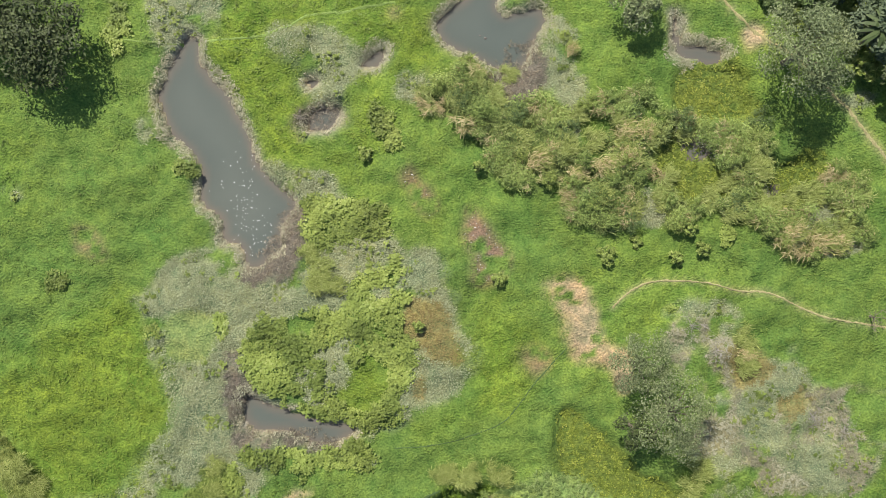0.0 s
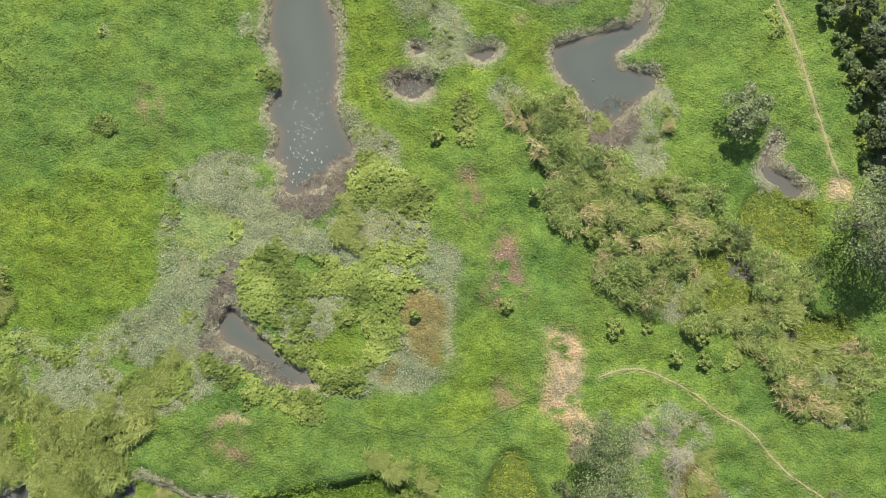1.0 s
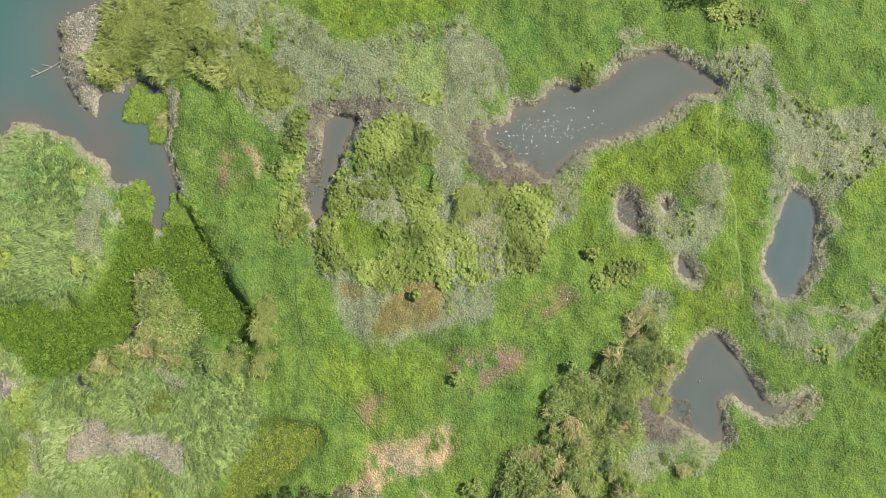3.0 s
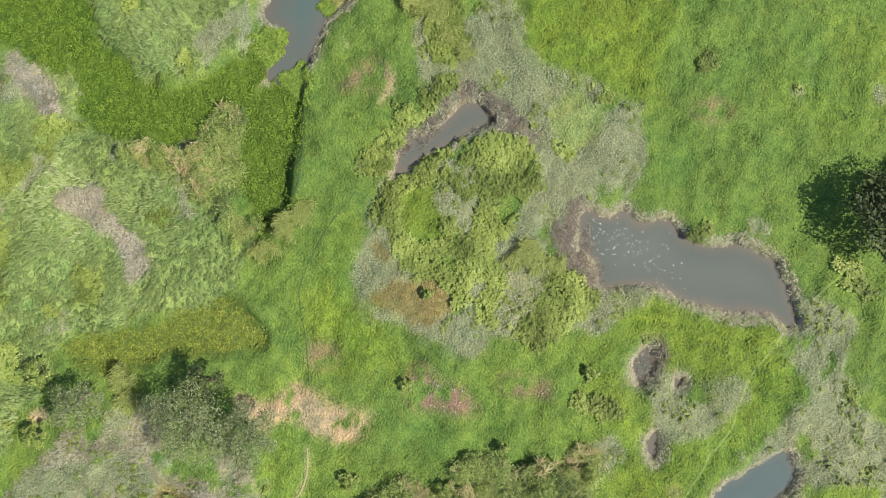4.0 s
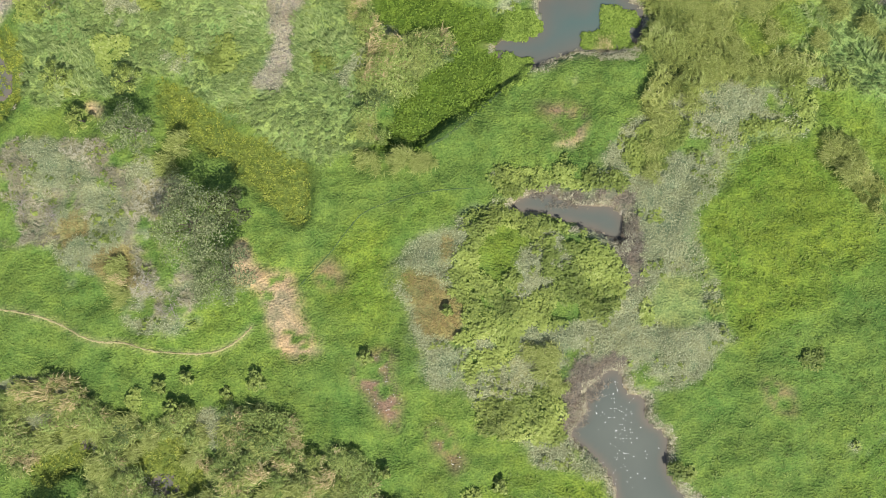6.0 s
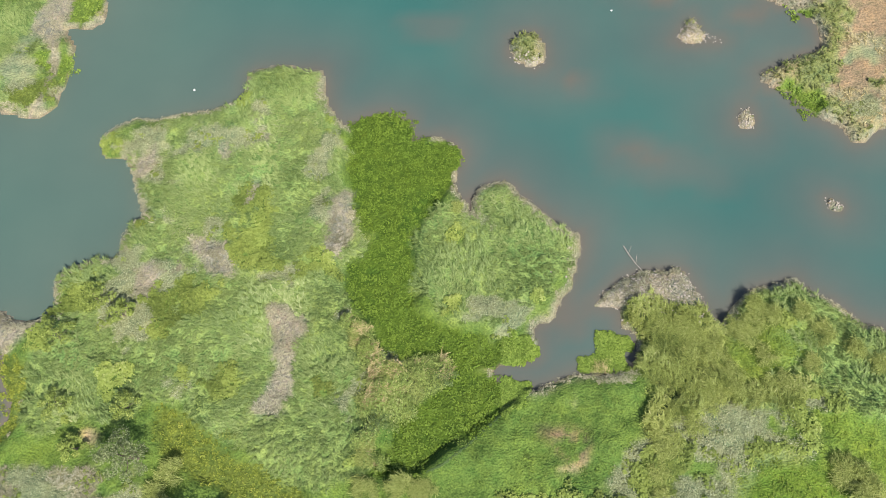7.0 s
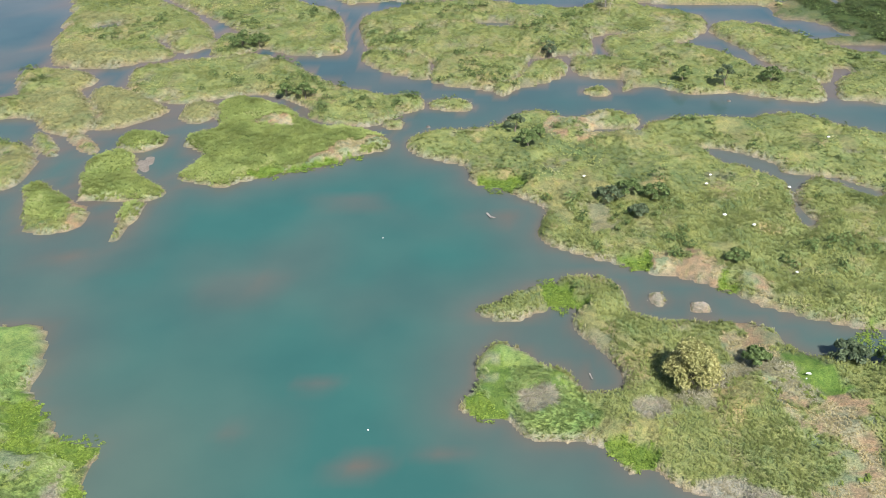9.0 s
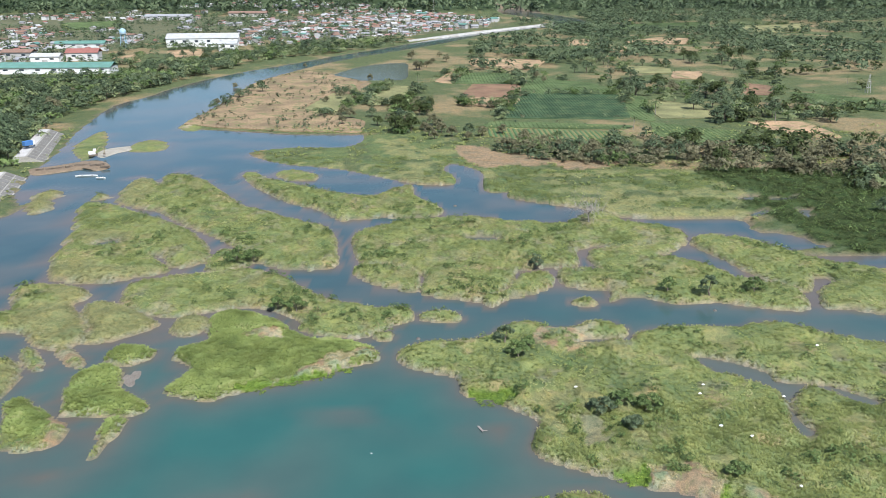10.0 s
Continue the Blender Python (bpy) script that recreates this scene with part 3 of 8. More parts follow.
ZONES.append(('mud', [(-30.1, 5.4), (-34.1, 7.3), (-32.8, 9.3), (-28.8, 8.1)]))
ZONES.append(('olive', [(-27.7, -24.2), (-35.1, -23.7), (-36.6, -19.0), (-31.2, -17.6), (-27.1, -19.1)]))
ZONES.append(('olive', [(-26.8, -16.7), (-32.0, -12.8), (-33.8, -8.8), (-28.7, -8.0), (-25.9, -11.9)]))
ZONES.append(('olive', [(-38.4, -13.0), (-43.4, -13.4), (-44.1, -11.8), (-40.2, -7.6), (-38.1, -9.6)]))
ZONES.append(('olive', [(-32.4, 33.6), (-26.6, 30.4), (-23.0, 27.7), (-17.5, 27.3), (-14.6, 24.0), (-13.6, 18.6), (-15.4, 16.6), (-19.6, 19.1), (-22.6, 23.0), (-27.5, 25.5), (-31.3, 29.5)]))
ZONES.append(('olive', [(-53.7, 38.5), (-48.8, 38.0), (-47.9, 33.8), (-49.7, 28.8), (-52.3, 28.0)]))
ZONES.append(('hyacinth', [(-6.7, 27.0), (-5.5, 31.2), (-3.0, 34.4), (1.7, 37.8), (6.5, 38.7), (10.3, 36.0), (6.0, 32.6), (2.0, 29.4), (-1.9, 26.5), (-5.3, 26.0)]))
ZONES.append(('hyacinth', [(-11.5, 64.1), (-2.2, 64.5), (-3.3, 56.7), (-3.7, 50.7), (-1.4, 45.6), (6.4, 43.7), (11.3, 41.7), (8.5, 40.2), (1.7, 38.1), (-3.8, 38.3), (-6.7, 41.0), (-9.0, 44.6), (-12.9, 50.3), (-12.4, 54.1)]))
ZONES.append(('hyacinth', [(-13.8, 72.1), (-9.3, 74.5), (-4.9, 73.6), (-4.0, 70.5), (-0.6, 71.0), (2.4, 68.0), (1.5, 63.8), (-1.7, 58.9), (-2.9, 53.5), (-2.0, 47.8), (-10.9, 47.7), (-10.6, 52.6), (-12.0, 60.3)]))
ZONES.append(('hyacinth', [(16.5, 39.4), (18.9, 42.0), (19.9, 44.2), (22.3, 45.0), (24.1, 43.3), (23.7, 40.0), (19.6, 38.8)]))
ZONES.append(('hyacinth', [(13.9, -52.5), (8.3, -49.4), (3.6, -45.6), (0.4, -44.6), (-2.5, -45.0), (-2.6, -49.0), (5.3, -54.2)]))
ZONES.append(('hyacinth', [(4.8, 119.3), (5.9, 121.0), (8.8, 119.4), (12.5, 116.1), (10.6, 114.7), (6.8, 115.6)]))
ZONES.append(('hyacinth', [(27.5, 109.9), (32.5, 110.0), (35.2, 106.3), (33.5, 103.2), (30.0, 104.1)]))
ZONES.append(('hyacinth', [(50.0, 94.9), (52.3, 95.7), (53.8, 93.9), (51.9, 91.6), (49.9, 92.4)]))
ZONES.append(('hyacinth', [(47.4, 80.3), (49.9, 80.7), (52.1, 78.0), (50.6, 76.6), (48.0, 77.5)]))
ZONES.append(('olive', [(-72.2, 117.7), (-70.2, 120.1), (-65.2, 118.4), (-63.2, 111.6), (-61.4, 109.0), (-59.4, 111.3), (-53.2, 111.1), (-52.5, 107.1), (-54.5, 103.4), (-55.5, 105.2), (-60.0, 107.7), (-65.5, 107.7), (-68.9, 111.6)]))
ZONES.append(('olive', [(-55.3, 101.9), (-52.3, 101.4), (-50.8, 96.0), (-50.7, 91.7), (-51.9, 89.2), (-55.1, 88.9), (-56.3, 91.7), (-55.5, 96.0)]))
ZONES.append(('olive', [(-57.2, 81.5), (-53.3, 83.3), (-52.7, 81.0), (-54.7, 79.2)]))
ZONES.append(('marsh', [(-49.3, 36.5), (-47.5, 49.8), (-40.3, 55.3), (-38.9, 59.2), (-25.5, 66.7), (-12.3, 64.1), (-12.2, 50.3), (-8.0, 38.1), (-7.4, 27.6), (-14.0, 24.7), (-22.4, 28.4), (-30.4, 33.7), (-37.0, 32.1), (-46.4, 30.3)]))
ZONES.append(('marsh', [(-45.6, 68.8), (-32.8, 74.0), (-27.5, 80.3), (-17.0, 81.0), (-13.8, 72.6), (-12.0, 60.3), (-10.6, 52.6), (-38.5, 58.2), (-41.6, 64.6)]))
ZONES.append(('marsh', [(-2.6, 58.3), (8.0, 63.3), (17.4, 56.7), (15.3, 49.2), (8.4, 43.8), (0.1, 44.9), (-3.0, 51.4)]))
ZONES.append(('grey', [(-21.0, 45.9), (-16.7, 44.3), (-16.6, 37.8), (-18.3, 32.8), (-21.7, 33.0), (-19.0, 37.7), (-20.1, 42.7)]))
ZONES.append(('grey', [(-37.6, 46.8), (-37.0, 50.9), (-33.4, 50.3), (-32.2, 53.3), (-32.0, 50.3), (-34.0, 49.1), (-35.8, 46.8)]))
ZONES.append(('grey', [(-31.7, 55.3), (-26.2, 52.8), (-26.2, 49.8), (-29.1, 50.1)]))
ZONES.append(('grey', [(-14.2, 60.9), (-11.4, 62.6), (-11.7, 56.4), (-13.1, 53.7), (-14.4, 54.8)]))
ZONES.append(('grey', [(-26.7, 58.8), (-24.8, 63.3), (-23.6, 62.5), (-24.6, 59.6), (-27.3, 58.0)]))
ZONES.append(('grey', [(-40.3, 64.2), (-38.9, 68.1), (-37.6, 67.2), (-38.1, 64.2)]))
ZONES.append(('grey', [(-54.7, 45.4), (-50.2, 43.4), (-48.3, 44.9), (-50.0, 41.5), (-53.8, 39.2)]))
ZONES.append(('grey', [(19.6, 47.7), (25.2, 52.1), (31.5, 52.4), (34.2, 46.6), (29.3, 47.5), (23.0, 46.9)]))
ZONES.append(('reedbank', [(23.0, 46.9), (27.9, 48.0), (34.2, 46.3), (35.4, 39.7), (31.9, 38.2), (25.1, 38.8), (23.9, 42.9)]))
ZONES.append(('brush', [(-51.8, 24.6), (-38.4, 25.8), (-31.3, 22.6), (-29.6, 18.7), (-31.0, 13.4), (-27.7, 6.4), (-32.9, 5.6), (-36.7, 10.6), (-43.7, 14.2), (-50.5, 15.3)]))
ZONES.append(('brush', [(-28.4, 5.5), (-35.2, 10.7), (-37.3, 14.7), (-35.4, 21.4), (-31.9, 14.8), (-27.1, 9.6)]))
ZONES.append(('straw', [(58.3, 127.5), (65.5, 129.1), (71.5, 122.1), (73.2, 115.3), (62.4, 77.3), (56.5, 75.3), (53.1, 80.9), (56.7, 89.1), (55.1, 96.7), (63.6, 102.6), (59.3, 115.0)]))
ZONES.append(('straw', [(45.1, 161), (55.8, 165), (60.7, 157), (68.2, 155), (66.0, 148), (56.0, 153)]))
ZONES.append(('straw', [(32.8, 234), (48.1, 238), (48.3, 230), (43.5, 221), (32.9, 223)]))
ZONES.append(('gold', [(-33.8, 9.1), (-37.2, 8.6), (-38.2, 12.0), (-35.3, 13.4)]))
ZONES.append(('gold', [(-39.3, 14.6), (-42.0, 13.9), (-44.0, 15.8), (-42.1, 17.9)]))
ZONES.append(('brush', [(-45.0, 14.4), (-48.7, 13.7), (-54.1, 14.2), (-54.2, 20.2), (-47.5, 19.1)]))
ZONES.append(('vine', [(-22.9, -49.8), (-28.2, -44.8), (-32.0, -39.8), (-37.1, -34.0), (-43.7, -26.7), (-50.4, -29.9), (-37.5, -56.9)]))
ZONES.append(('earth', [(-12.1, 1.9), (-16.1, 1.2), (-18.6, 4.4), (-19.0, 7.8), (-20.0, 9.1), (-22.4, 10.0), (-21.8, 11.7), (-17.7, 11.5), (-15.0, 8.6), (-14.6, 5.2)]))
ZONES.append(('earth', [(-21.0, 11.9), (-22.4, 11.7), (-23.0, 13.6), (-21.7, 14.1)]))
ZONES.append(('earth', [(-34.7, -28.4), (-36.0, -28.8), (-36.7, -27.5), (-35.6, -26.8)]))
ZONES.append(('earth', [(-40.9, 30.2), (-39.6, 30.2), (-38.7, 28.9), (-39.7, 28.6)]))
ZONES.append(('earth', [(14.6, 27.3), (16.2, 27.9), (17.7, 28.7), (17.3, 27.9), (15.9, 27.0)]))
ZONES.append(('earth', [(7.3, -29.9), (6.0, -30.1), (5.5, -29.3), (6.6, -28.7)]))
ZONES.append(('brush', [(61.3, 127.4), (67.2, 129.7), (69.9, 123.6), (71.7, 120.7), (63.4, 119.4), (59.5, 122.2)]))
ZONES.append(('straw', [(41.8, 157), (47.0, 159), (46.3, 161), (44.1, 162)]))
ZONES.append(('straw', [(58.4, 141), (61.6, 138), (61.0, 129.7), (57.5, 128.2), (57.9, 136)]))
ZONES.append(('red', [(-2.5, -6.2), (-4.5, -5.9), (-6.6, -2.6), (-7.4, 0.1), (-4.7, 2.1), (-3.3, -1.2)]))
ZONES.append(('red', [(4.2, -10.4), (2.7, -9.1), (0.4, -6.5), (2.2, -6.5), (3.7, -8.7)]))
ZONES.append(('red', [(-9.6, 10.1), (-12.0, 10.7), (-11.7, 12.4), (-10.0, 11.7)]))
ZONES.append(('red', [(42.5, -2.9), (39.7, -0.6), (40.0, 0.4), (41.7, -0.6)]))
ZONES.append(('red', [(12.8, 31.9), (17.6, 32.0), (17.6, 28.6), (14.9, 28.5)]))
ZONES.append(('yard', [(-457, 936), (-440, 993), (-388, 1099), (-385, 1334), (-282, 1376), (-149, 1225), (-88.8, 1261), (108.9, 1518), (134, 1642), (-219, 1803), (-684, 1951), (-926, 1915)]))
ZONES.append(('lush', [(27.1, -24.6), (17.6, -23.5), (16.7, -16.1), (19.9, -12.7), (23.4, -15.9), (26.3, -20.6)]))
ZONES.append(('lush', [(11.7, -29.1), (2.2, -28.7), (2.8, -24.6), (10.2, -25.1)]))
ZONES.append(('lush', [(46.0, 10.3), (38.8, 7.4), (36.0, 10.0), (43.9, 13.6)]))
ZONES.append(('lush', [(-4.2, 6.9), (-8.2, 6.1), (-8.4, 15.5), (-4.4, 14.9)]))
ZONES.append(('lush', [(43.5, 35.1), (49.5, 33.3), (53.8, 28.6), (53.6, 24.5), (48.0, 30.4)]))
ZONES.append(('lime', [(-69.5, 218), (-67.0, 228), (-61.8, 233), (-64.8, 245), (-62.4, 252), (-53.1, 253), (-43.6, 248), (-37.3, 239), (-31.6, 233), (-23.6, 233), (-14.5, 229), (-9.5, 220), (-12.2, 215), (-18.7, 212), (-26.8, 206), (-34.6, 202), (-42.5, 199), (-47.5, 197), (-50.8, 194), (-56.8, 196), (-63.6, 198)]))
ZONES.append(('lime', [(-84.9, 192), (-88.5, 206), (-87.3, 212), (-79.7, 215), (-74.0, 203), (-65.3, 193), (-69.3, 189)]))
ZONES.append(('lime', [(-97.6, 190), (-100.1, 196), (-97.3, 199), (-90.8, 193), (-85.9, 188), (-86.0, 179), (-92.3, 180)]))
ZONES.append(('lime', [(-71.7, 180), (-72.8, 188), (-69.1, 188), (-68.8, 182)]))
ZONES.append(('lime', [(-85.2, 221), (-82.7, 226), (-75.9, 227), (-72.1, 222), (-75.7, 217), (-79.9, 216)]))
ZONES.append(('straw', [(-27.9, 216), (-16.5, 223), (-11.5, 221), (-18.8, 214), (-27.0, 208), (-35.0, 204), (-43.0, 201), (-42.1, 204), (-32.8, 208)]))
ZONES.append(('straw', [(-85.9, 188), (-81.5, 186), (-79.8, 179), (-81.9, 177), (-83.1, 183)]))
ZONES.append(('straw', [(-70.4, 173), (-70.5, 179), (-69.3, 179), (-69.3, 173)]))
ZONES.append(('khaki', [(-73.9, 236), (-72.7, 248), (-68.8, 253), (-62.6, 248), (-62.2, 236), (-66.4, 232)]))
ZONES.append(('straw', [(-101.2, 226), (-99.2, 231), (-90.9, 222), (-87.2, 214), (-90.8, 214)]))
ZONES.append(('straw', [(-110.8, 226), (-107.3, 228), (-100.4, 219), (-98.8, 212), (-104.6, 215)]))
ZONES.append(('straw', [(-50.6, 232), (-45.3, 238), (-39.4, 232), (-43.4, 228)]))
ZONES.append(('khaki', [(-120.7, 244), (-119.8, 257), (-107.6, 257), (-97.5, 243), (-94.6, 232), (-98.0, 224), (-108.8, 228), (-118.4, 232)]))
ZONES.append(('khaki', [(-128.4, 277), (-114.7, 275), (-105.0, 266), (-107.6, 257), (-117.5, 264)]))
ZONES.append(('khaki', [(-102.4, 250), (-103.6, 260), (-96.5, 260), (-82.8, 249), (-76.7, 243), (-80.4, 236), (-88.0, 231), (-94.7, 230)]))
ZONES.append(('khaki', [(-126.9, 282), (-130.0, 296), (-115.0, 296), (-93.3, 289), (-86.3, 292), (-95.1, 283), (-102.8, 278), (-117.6, 277)]))
ZONES.append(('khaki', [(-133, 333), (-115.1, 332), (-109.4, 321), (-119.9, 315), (-127.5, 318)]))
ZONES.append(('khaki', [(-64.0, 256), (-54.5, 260), (-50.1, 255), (-54.4, 251), (-62.6, 250)]))
ZONES.append(('khaki', [(-174, 371), (-174, 402), (-166, 393), (-161, 370), (-165, 360)]))
ZONES.append(('khaki', [(-135, 377), (-142, 421), (-134, 423), (-124.6, 388), (-128.5, 373)]))
ZONES.append(('meadow', [(-89.9, 490), (-76.1, 505), (-38.0, 532), (4.1, 535), (20.7, 508), (37.3, 461), (61.8, 437), (102.4, 435), (153, 428), (149, 386), (132, 346), (83.4, 351), (53.3, 374), (29.5, 394), (8.6, 404), (-42.1, 428), (-81.1, 457)]))
ZONES.append(('khaki', [(38.9, 382), (62.6, 369), (85.9, 362), (133, 356), (128.7, 344), (82.9, 348), (52.6, 369)]))
ZONES.append(('tawny', [(18.9, 496), (33.4, 496), (42.0, 480), (66.2, 470), (73.4, 456), (59.9, 445), (45.3, 448), (35.8, 441), (24.7, 454)]))
ZONES.append(('tawny', [(68.9, 456), (89.1, 458), (106.2, 452), (97.9, 442), (76.0, 435)]))
ZONES.append(('tawny', [(167, 453), (194, 444), (190, 434), (165, 437)]))
ZONES.append(('tawny', [(-131, 780), (-106.1, 865), (-51.3, 797), (-52.6, 741), (-77.0, 623), (-94.2, 578), (-114.9, 568), (-135, 651)]))
ZONES.append(('rough', [(-11.7, 44.8), (-8.3, 43.5), (-7.2, 40.3), (-2.5, 39.4), (1.6, 40.6), (0.7, 37.7), (-3.3, 34.4), (-5.5, 30.5), (-7.1, 27.7), (-8.6, 31.7), (-8.3, 37.4)]))
ZONES.append(('reedbank', [(24.7, 32.3), (27.1, 36.6), (30.3, 39.6), (35.4, 40.1), (42.9, 38.6), (43.5, 36.2), (36.0, 36.9), (29.8, 35.3), (26.4, 31.0)]))
ZONES.append(('lush', [(35.1, 26.5), (42.6, 30.2), (47.7, 24.3), (53.3, 20.5), (53.0, 15.3), (47.1, 12.5), (39.1, 7.1), (34.6, 10.7), (31.5, 17.1)]))
ZONES.append(('grey', [(-57.2, 72.6), (-54.9, 76.8), (-56.4, 84.7), (-59.5, 86.8), (-57.1, 93.3), (-58.3, 94.4), (-56.7, 101.4), (-56.0, 103.8), (-54.8, 94.5), (-54.9, 86.8), (-55.4, 79.7), (-55.7, 74.0)]))
ZONES.append(('grey', [(-26.5, 73.7), (-23.7, 71.0), (-22.7, 69.3), (-23.9, 69.7)]))
ZONES.append(('grey', [(-30.7, 69.1), (-29.2, 69.1), (-28.5, 67.0), (-29.6, 66.9)]))
ZONES.append(('grey', [(32.9, 88.4), (34.2, 90.2), (35.4, 91.9), (36.4, 89.9), (39.5, 88.5), (35.8, 88.2)]))
ZONES.append(('grey', [(40.6, 74.5), (41.1, 76.7), (42.1, 77.4), (42.5, 74.6), (41.4, 74.1)]))
ZONES.append(('grey', [(50.8, 63.3), (51.8, 63.0), (52.4, 61.9), (51.2, 61.8)]))
ZONES.append(('grey', [(43.9, 150), (46.3, 150), (46.1, 147), (43.9, 147)]))
ZONES.append(('grey', [(51.6, 147), (54.4, 147), (54.5, 145), (51.7, 145)]))
ZONES.append(('mud', [(23.2, 20.0), (20.2, 20.5), (14.2, 21.0), (11.5, 20.3), (12.1, 22.1), (18.1, 22.6), (22.8, 22.4)]))
ZONES.append(('mud', [(17.7, -6.6), (16.7, -1.9), (20.8, 1.5), (19.9, -1.9), (18.7, -5.2)]))
ZONES.append(('mud', [(-6.6, -25.2), (-10.6, -27.0), (-12.2, -23.0), (-9.5, -20.2), (-5.7, -21.4)]))
ZONES.append(('mud', [(16.7, -18.1), (12.7, -18.2), (12.6, -15.5), (16.3, -15.4)]))
# Thicket: dark shrubs, with cloud shade painted into the ground colour as well
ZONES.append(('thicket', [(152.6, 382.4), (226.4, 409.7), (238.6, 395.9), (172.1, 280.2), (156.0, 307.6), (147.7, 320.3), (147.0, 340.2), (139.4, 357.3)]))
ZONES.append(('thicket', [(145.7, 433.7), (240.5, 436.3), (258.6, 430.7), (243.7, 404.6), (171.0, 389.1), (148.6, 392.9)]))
ZONES.append(('hyacinth', [(22.2, 153.7), (25.3, 155.8), (28.7, 149.9), (31.1, 146.7), (26.3, 143.8), (22.7, 146.1)]))
ZONES.append(('hyacinth', [(40.3, 162.8), (45.8, 163.3), (45.6, 159.1), (42.2, 159.9)]))
ZONES.append(('hyacinth', [(59.5, 154.6), (63.1, 153.6), (61.7, 149.9), (59.0, 150.3)]))
ZONES.append(('hyacinth', [(79.6, 136.7), (84.8, 139.7), (84.2, 132.1), (80.0, 133.4)]))
ZONES.append(('hyacinth', [(44.9, 99.3), (47.5, 99.1), (46.6, 96.8), (44.8, 97.0)]))
ZONES.append(('hyacinth', [(11.7, 198.6), (21.5, 200.7), (23.1, 194.5), (14.2, 193.1)]))
ZONES.append(('hyacinth', [(-46.5, 201.8), (-43.4, 203.5), (-35.3, 205.7), (-27.2, 209.3), (-18.8, 212.9), (-21.4, 209.8), (-29.6, 205.6), (-37.4, 201.6)]))
ZONES.append(('lush', [(43.1, 44.4), (41.9, 39.8), (37.1, 38.4), (35.0, 41.5), (38.0, 44.4), (40.9, 46.9)]))
ZONES.append(('brush', [(59.9, 127.7), (67.8, 130.2), (71.6, 126.3), (70.5, 120.4), (64.0, 118.2), (59.2, 121.7)]))
ZONES.append(('straw', [(53.8, 135.7), (59.5, 137.5), (61.8, 130.9), (58.3, 129.3), (53.4, 130.0)]))
ZONES.append(('grey', [(14.9, 120.5), (20.4, 121.3), (21.5, 117.7), (17.5, 115.6), (15.6, 116.9)]))
ZONES.append(('grey', [(33.9, 117.1), (39.0, 118.6), (39.3, 115.1), (35.2, 113.7)]))
ZONES.append(('grey', [(35.7, 101.1), (48.6, 100.1), (55.3, 96.2), (53.0, 94.2), (45.1, 96.7), (36.2, 99.2)]))
FIELDS = []
FIELDS.append(('dry_field', [(-159, 575), (-151, 665), (-152, 781), (-118.6, 875), (-56.5, 798), (-65.6, 724), (-91.1, 637), (-41.9, 587), (-38.8, 544), (-81.8, 545), (-116.5, 557)]))
FIELDS.append(('straw_field', [(-86.9, 636), (-74.0, 715), (-57.2, 708), (-57.7, 636), (-74.7, 604)]))
FIELDS.append(('straw_field', [(-43.7, 677), (-29.1, 758), (-6.8, 758), (-4.1, 722), (-21.1, 662), (-39.8, 648)]))
FIELDS.append(('straw_field', [(177, 676), (208, 641), (201, 592), (164, 588)]))
FIELDS.append(('straw_field', [(210, 915), (252, 893), (244, 845), (202, 855)]))
FIELDS.append(('straw_field', [(549, 1531), (694, 1588), (618, 1392), (501, 1372)]))
FIELDS.append(('tan_field', [(10.9, 788), (25.9, 861), (38.2, 846), (26.0, 775)]))
FIELDS.append(('tan_field', [(32.4, 646), (33.0, 686), (76.2, 685), (68.5, 645)]))
FIELDS.append(('tan_field', [(218, 573), (255, 572), (257, 519), (236, 510), (223, 538)]))
FIELDS.append(('tan_field', [(184, 1223), (240, 1270), (223, 1176), (178, 1160)]))
FIELDS.append(('tan_field', [(241, 1133), (283, 1157), (256, 1071), (231, 1072)]))
FIELDS.append(('tan_field', [(55.8, 996), (134, 975), (113.0, 882), (54.0, 910)]))
FIELDS.append(('tan_field', [(286, 1220), (344, 1287), (396, 1265), (360, 1172), (284, 1174)]))
FIELDS.append(('tan_field', [(250, 863), (278, 862), (258, 800), (235, 810)]))
FIELDS.append(('tan_field', [(-321, 1097), (-279, 1126), (-257, 1038), (-285, 1007)]))
FIELDS.append(('tan_field', [(-360, 1009), (-346, 1055), (-315, 977), (-325, 943)]))
FIELDS.append(('tan_field', [(-1168, 2703), (-947, 2783), (-764, 2103), (-899, 2109)]))
FIELDS.append(('green_field', [(26.0, 775), (39.5, 851), (89.0, 845), (86.7, 774)]))
FIELDS.append(('green_field', [(79.8, 710), (101.8, 814), (152, 772), (159, 708)]))
FIELDS.append(('green_field', [(162, 701), (177, 685), (158, 581), (144, 589)]))
FIELDS.append(('green_field', [(46.3, 578), (134, 561), (129.2, 547), (42.9, 557)]))
FIELDS.append(('green_field', [(152, 571), (198, 539), (195, 503), (165, 492), (146, 522)]))
FIELDS.append(('green_field', [(307, 713), (361, 665), (333, 612), (290, 653)]))
FIELDS.append(('green_field', [(185, 1135), (218, 1151), (204, 1058), (175, 1052)]))
FIELDS.append(('green_field', [(360, 1584), (529, 1661), (481, 1476), (335, 1428)]))
FIELDS.append(('green_field', [(-683, 1673), (-595, 1740), (-532, 1513), (-594, 1474)]))
FIELDS.append(('red_field', [(32.3, 689), (43.3, 767), (83.4, 766), (78.3, 688)]))
FIELDS.append(('red_field', [(284, 768), (307, 748), (286, 698), (259, 699)]))
FIELDS.append(('dark_field', [(55.1, 591), (60.9, 632), (73.6, 673), (84.5, 710), (160, 701), (143, 589)]))
